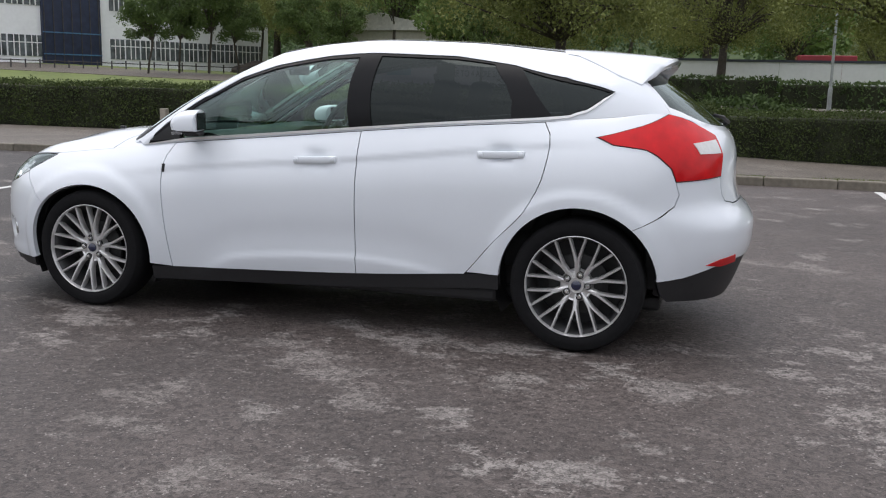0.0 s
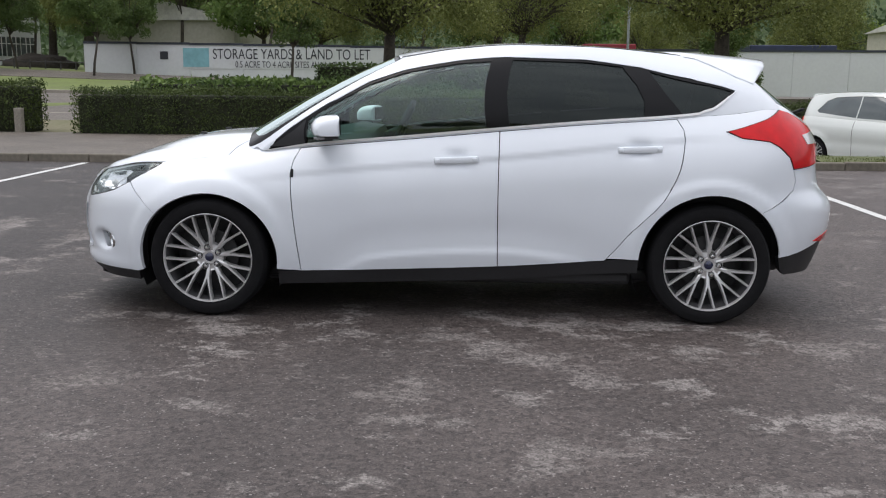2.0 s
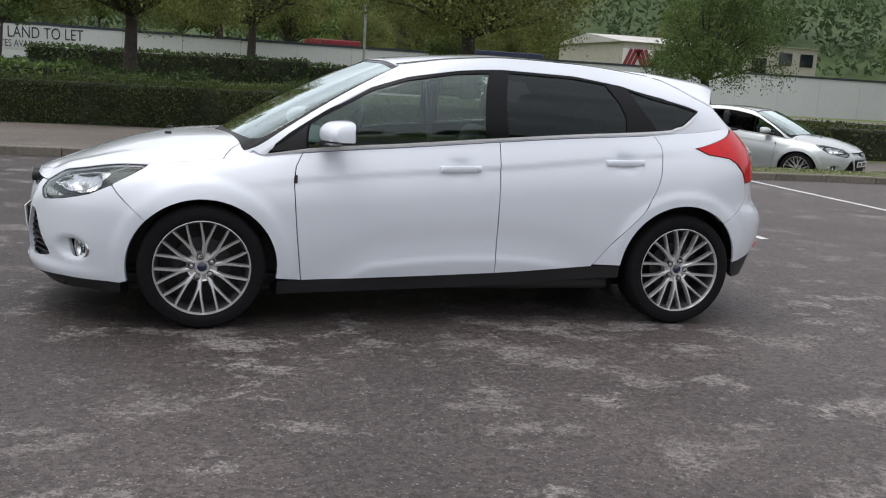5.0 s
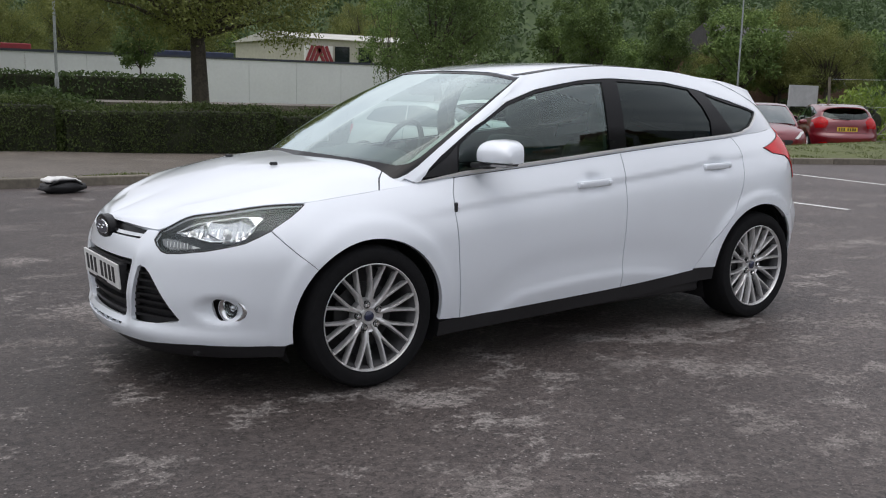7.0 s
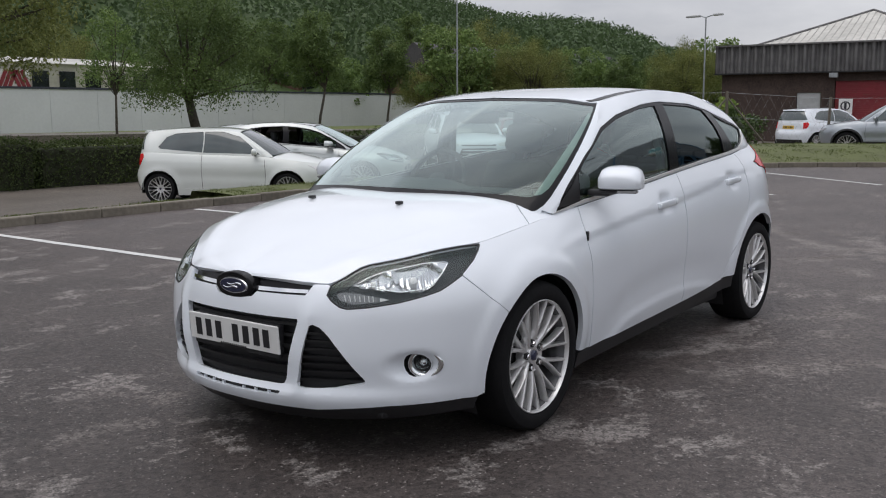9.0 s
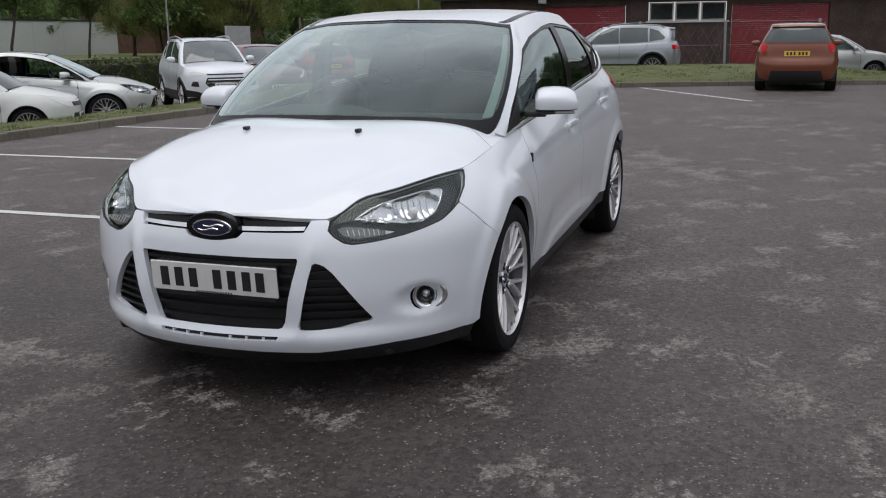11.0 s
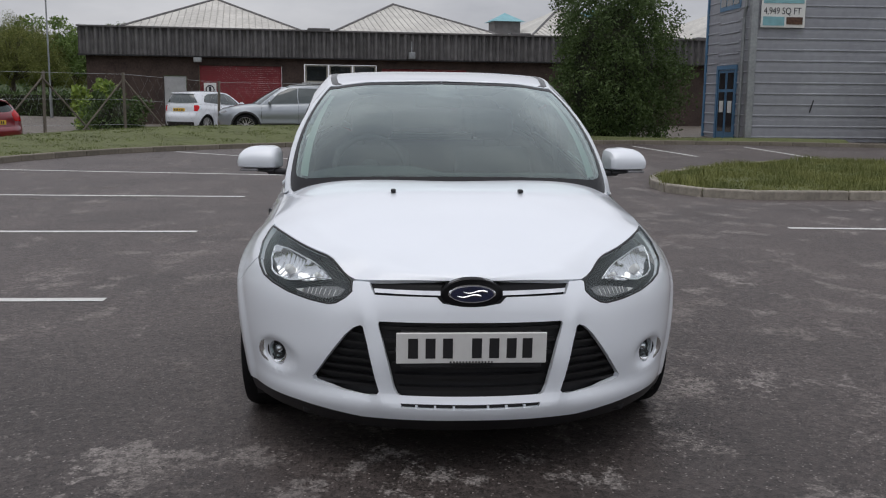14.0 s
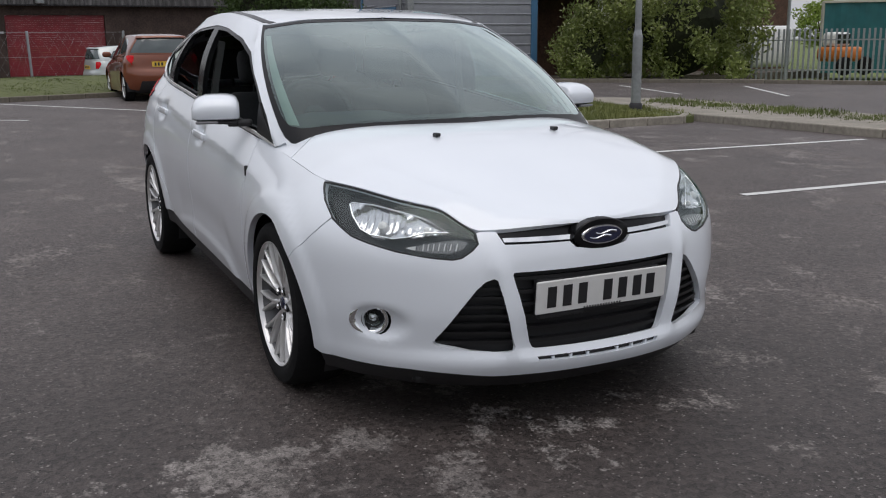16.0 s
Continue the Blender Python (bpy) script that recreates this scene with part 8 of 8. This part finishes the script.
    for sg in (-1, 1):
        bm = bmesh.new()
        bmesh.ops.create_uvsphere(bm, u_segments=16, v_segments=10, radius=1)
        zm = sh.belt(sh.x0 + .25) + .09
        for v in bm.verts:
            v.co = Vector((sh.x0 + .30 + .07 * v.co.x * (1 if v.co.x < 0 else .5), sg * (sh.half + .06 + .10 * math.copysign(abs(v.co.y) ** .7, v.co.y)), zm + .065 * math.copysign(abs(v.co.z) ** .8, v.co.z)))
        part("door_mirror", bm, paint, c, "", smooth=True, angle=60)
        part("mirror_foot", boxed(sh.x0 + .27, sh.x0 + .33, sg * (sh.half - .09), sg * (sh.half + .03), zm - .07, zm - .045, .006), M_BLACK, c)
        if rails:
            bm = bmesh.new()
            tube(bm, [(x, sg * sh.rail_y(x) * .97, sh.rail_z(x) + d) for x, d in ((sh.t0 + .12, .0), (sh.t0 + .26, .06), (.4, .065), (sh.t1 - .25, .06), (sh.t1 - .1, .0))], .02, 6)
            part("roof_rail", bm, M_STEEL, c, "silver roof rail", smooth=True)
        for a in sh.axles:
            bm = bmesh.new()
            rows = [[bm.verts.new((a + r * 1.2 * math.cos(t), sg * y, r + r * 1.2 * math.sin(t))) for y in (sh.half * .6, sh.half - .04)] for t in (math.pi * (-.08 + 1.16 * k / 16) for k in range(17))]
            for p, q in zip(rows, rows[1:]):
                bm.faces.new((p[0], p[1], q[1], q[0]))
            bm.faces.new([p[0] for p in rows])
            part("arch_liner", bm, M_BLACK, c)
            w = new("wheel")
            w.parent = c
            w.matrix_basis = pose(a, sg * (sh.half - .115), r, 0, 20, 0 if sg < 0 else 180) @ Matrix.Scale(r / .3175, 4)
            for ob in wheel.children:
                if ob.name.startswith(("spoke", "tyre", "rim", "hub", "wheel_back")):
                    o2 = ob.copy()
                    scene.collection.objects.link(o2)
                    o2.parent = w
    c.matrix_basis = m
    return c


def plate_patches(kind, z, mat, half=.26):
    """A number plate and the plain bars on it, standing on the front or the back."""
    out = [("number_plate", mat, "number plate with plain bars", [(kind, half, z - .055), (kind, half, z + .055)], True, .014)]
    for y in (.03, .10, .17):
        out.append(("plate_bar", M_BLACK, "", [(kind, y, z - .034), (kind, y + .04, z - .034), (kind, y + .04, z + .034), (kind, y, z + .034)], False, .018))
    return out


SMALL = Shell([(.15, -1.93), (.25, -2.0), (.45, -2.03), (.60, -2.02), (.70, -1.97), (.80, -1.88)],
              [(.2, 1.70), (.35, 1.79), (.55, 1.82), (.64, 1.80), (.72, 1.76), (.95, 1.74), (1.05, 1.71)],
              [(-2.4, .69), (-2.05, .70), (-1.85, .76), (-1.5, .81), (-1.1, .86), (-.8, .90), (0, .935), (.8, .965), (1.4, .995), (1.8, 1.0), (2.3, 1.0)], .84,
              ((-1.14, 0, .97), (-1.06, -.45, .955), (-.92, -.745, .89)), ((-.34, 0, 1.405), (-.31, -.36, 1.395), (-.26, -.54, 1.365)),
              [(-.26, .54), (.3, .575), (1.0, .56), (1.47, .52)], [(-.26, 1.365), (.2, 1.42), (.7, 1.43), (1.2, 1.41), (1.47, 1.375)],
              [(-.34, 1.405), (.2, 1.455), (.7, 1.462), (1.2, 1.44), (1.70, 1.385)], [(-2.0, .705), (-1.9, .77), (-1.7, .84), (-1.4, .92), (-1.14, .96)],
              (1.44, 1.60, 1.39), (-1.235, 1.235), .30, .24)
TALL = Shell([(.25, -1.95), (.40, -2.03), (.60, -2.05), (.80, -2.03), (.90, -1.97), (1.0, -1.88)],
             [(.3, 1.85), (.45, 1.93), (.70, 1.95), (.90, 1.90), (1.1, 1.86), (1.2, 1.80)],
             [(-2.4, .87), (-2.1, .88), (-1.9, .93), (-1.5, .98), (-1.1, 1.02), (-.8, 1.05), (0, 1.08), (1, 1.12), (1.6, 1.16), (2.3, 1.16)], .87,
             ((-1.14, 0, 1.11), (-1.06, -.46, 1.095), (-.90, -.775, 1.04)), ((-.42, 0, 1.57), (-.39, -.38, 1.56), (-.33, -.59, 1.53)),
             [(-.33, .59), (.3, .63), (1.0, .62), (1.55, .58)], [(-.33, 1.53), (.2, 1.60), (.7, 1.61), (1.2, 1.59), (1.55, 1.54)],
             [(-.42, 1.57), (.2, 1.63), (.7, 1.645), (1.2, 1.63), (1.75, 1.56)], [(-2.0, .875), (-1.9, .94), (-1.7, 1.0), (-1.4, 1.06), (-1.14, 1.10)],
             (1.50, 1.70, 1.56), (-1.26, 1.26), .335, .34)
LONG = Shell([(.25, -2.10), (.40, -2.22), (.60, -2.27), (.76, -2.25), (.86, -2.18), (.95, -2.08)],
             [(.3, 2.10), (.45, 2.20), (.70, 2.23), (.90, 2.20), (1.05, 2.15), (1.15, 2.08)],
             [(-2.6, .84), (-2.3, .85), (-2.1, .90), (-1.6, .97), (-1.1, 1.01), (-.8, 1.03), (0, 1.05), (1, 1.08), (1.8, 1.13), (2.5, 1.14)], .91,
             ((-1.16, 0, 1.09), (-1.06, -.5, 1.075), (-.88, -.81, 1.01)), ((-.30, 0, 1.60), (-.27, -.4, 1.59), (-.20, -.62, 1.555)),
             [(-.20, .62), (.4, .66), (1.2, .64), (1.80, .58)], [(-.20, 1.555), (.3, 1.62), (.9, 1.62), (1.4, 1.59), (1.80, 1.53)],
             [(-.30, 1.60), (.3, 1.665), (.9, 1.67), (1.4, 1.64), (2.0, 1.56)], [(-2.24, .845), (-2.1, .91), (-1.8, .99), (-1.4, 1.06), (-1.16, 1.08)],
             (1.78, 1.98, 1.55), (-1.35, 1.35), .36, .34)
SMALL_PANES = [[(-.70, .945), (.392, .985), (.385, 1.375), (.02, 1.375), (-.30, 1.285)], [(.412, .99), (1.22, 1.06), (1.27, 1.10), (1.12, 1.28), (.95, 1.345), (.405, 1.378)]]
SMALL_SEAMS = [[(-.80, .30), (-.82, .6), (-.80, .85)], [(.40, .30), (.41, .6), (.41, .93)]]
SMALL_FRONT = [("headlamp", M_LENSWHITE, "clear headlamp", [("side", -1.62, .74), ("front", .62, .60), ("front", .50, .60), ("front", .46, .68), ("front", .66, .71)], False, .006),
               ("grille", M_BLACK, "black lower grille", [("front", .52, .30), ("front", .46, .48)], True, .004),
               ("upper_grille", M_BLACK, "black upper grille", [("front", .44, .60), ("front", .45, .67)], True, .004)] + plate_patches("front", .42, M_PLATE)
WIDE_FRONT = [("headlamp", M_LENSWHITE, "long swept headlamp", [("side", -1.50, .79), ("side", -1.75, .70), ("front", .58, .60), ("front", .50, .61), ("front", .56, .67), ("side", -1.70, .77)], False, .006),
              ("grille", M_BLACK, "wide black trapezoid grille", [("front", .30, .36), ("front", .46, .52), ("front", .43, .575)], True, .004),
              ("lower_intake", M_BLACK, "black lower intake", [("front", .46, .24), ("front", .44, .31)], True, .004)] + plate_patches("front", .40, M_PLATE)
SMALL_TAIL = [("tail_lamp", M_RED, "red tail lamp", [("side", 1.62, .76), ("back", .62, .76), ("back", .60, .96), ("side", 1.56, .97), ("side", 1.54, .90)], False, .008),
              ("rear_trim", M_BLACK, "black rear trim", [("back", .60, .24), ("back", .62, .38)], True, .004)] + plate_patches("back", .80, M_YPLATE)
HIGH_TAIL = [("tail_lamp", M_RED, "tall red tail lamp", [("side", 1.66, .80), ("back", .69, .80), ("back", .63, .88), ("back", .615, .985), ("side", 1.50, .99), ("side", 1.48, .96)], False, .008),
             ("rear_trim", M_BLACK, "black rear diffuser", [("back", .56, .24), ("back", .50, .44)], True, .004)] + plate_patches("back", .80, M_YPLATE)
TALL_PANES = [[(-.66, 1.09), (.245, 1.12), (.235, 1.545), (-.05, 1.54), (-.36, 1.43)], [(.268, 1.12), (1.08, 1.16), (1.04, 1.55), (.258, 1.55)], [(1.11, 1.18), (1.42, 1.24), (1.40, 1.42), (1.10, 1.53)]]
TALL_SEAMS = [[(-.82, .45), (-.84, .7), (-.82, 1.0)], [(.25, .45), (.25, 1.06)], [(.85, .62), (1.06, .85), (1.10, 1.1)]]
TALL_FRONT = [("headlamp", M_LENSWHITE, "clear headlamp", [("side", -1.70, .87), ("front", .72, .80), ("front", .50, .81), ("front", .46, .86), ("front", .64, .90)], False, .006),
              ("grille", M_BLACK, "black trapezoid grille", [("front", .34, .52), ("front", .46, .64), ("front", .40, .76)], True, .004),
              ("upper_grille", M_BLACK, "slim black upper grille", [("front", .40, .815), ("front", .42, .845)], True, .004),
              ("fog_pod", M_BLACK, "black fog lamp pod", [("front", .58, .56), ("front", .74, .58), ("front", .70, .68), ("front", .60, .68)], False, .005),
              ("bumper_cladding", M_BLACK, "black lower cladding", [("front", .50, .34), ("side", -1.66, .34), ("side", -1.66, .50), ("front", .62, .46), ("front", .52, .42)], False, .006),
              ("lower_intake", M_BLACK, "black lower intake", [("front", .34, .38), ("front", .36, .44)], True, .004)]
for zz, ww in ((.575, .36), (.645, .42), (.715, .39)):
    TALL_FRONT.append(("grille_bar", M_CHROME, "chrome grille bar", [("front", ww, zz - .012), ("front", ww, zz + .012)], True, .010))
TALL_FRONT += plate_patches("front", .58, M_PLATE)
LONG_PANES = [[(-.64, 1.06), (.31, 1.085), (.30, 1.565), (.02, 1.56), (-.30, 1.42)], [(.335, 1.09), (1.21, 1.12), (1.18, 1.555), (.325, 1.57)], [(1.24, 1.13), (1.66, 1.19), (1.74, 1.26), (1.52, 1.46), (1.24, 1.545)]]
LONG_SEAMS = [[(-.84, .45), (-.86, .7), (-.84, .98)], [(.32, .45), (.32, 1.03)], [(.92, .66), (1.14, .88), (1.18, 1.06)]]
LONG_FRONT = [("headlamp", M_LENSGREY, "slim headlamp", [("side", -1.95, .82), ("front", .70, .76), ("front", .50, .77), ("front", .52, .80), ("side", -1.98, .85)], False, .006),
              ("grille", M_BLACK, "black grille", [("front", .40, .66), ("front", .44, .76)], True, .004),
              ("tail_lamp", M_RED, "red tail lamp", [("side", 1.96, .90), ("back", .60, .90), ("back", .60, 1.02), ("side", 1.92, 1.03)], False, .008)]

LZ = -.28
shell_car("small_hatchback", "pale silver three-door hatchback parked in the lane", pose(7.1, 10.78, LZ, 0, 0, 180 - 56) @ Matrix.Scale(.93, 4), P_WHITE2, SMALL, SMALL_PANES, SMALL_SEAMS, SMALL_FRONT + SMALL_TAIL)
car_like("silver_saloon", "silver saloon parked behind the small hatchback", pose(9.71, 11.6, LZ, 0, 0, 180 - 56), P_SILVER, 1.02, .98, .97, slim=True)
shell_car("compact_suv", "white compact sport utility car with roof rails", pose(15.1, 11.25, LZ, 0, 0, 45), M_WHITE, TALL, TALL_PANES, TALL_SEAMS, TALL_FRONT, True, .05)
shell_car("red_hatchback", "dark red hatchback parked nose to the bank", pose(18.1, 11.5, LZ, 0, 0, 45), P_RED, SMALL, SMALL_PANES, SMALL_SEAMS, WIDE_FRONT)
car_like("red_hatchback", "bright red hatchback parked tail to the bank", pose(21.5, 11.7, LZ, 0, 0, 225), P_RED, 1.0, 1.0, 1.0)
shell_car("copper_hatchback", "copper-orange hatchback parked at the kerb", pose(19.9, -2.2, 0, 0, 0, 180) @ Matrix.Scale(1.05, 4), P_ORANGE, SMALL, SMALL_PANES, SMALL_SEAMS, SMALL_FRONT + HIGH_TAIL)
shell_car("silver_suv", "silver sport utility car before the brick unit", pose(26.6, 3.4, -.06, 0, 0, -84), P_GREY, LONG, LONG_PANES, LONG_SEAMS, LONG_FRONT, True, .05)
shell_car("small_white_car", "small white car parked beyond the silver one", pose(30.6, 6.6, -.06, 0, 0, 150), M_WHITE, SMALL, SMALL_PANES, SMALL_SEAMS, SMALL_FRONT + SMALL_TAIL)
shell_car("pale_blue_car", "pale blue car half hidden beyond the bank", pose(27.6, -3.2, -.2, 0, 0, 100), P_SILVER, SMALL, SMALL_PANES, SMALL_SEAMS, SMALL_FRONT + SMALL_TAIL)
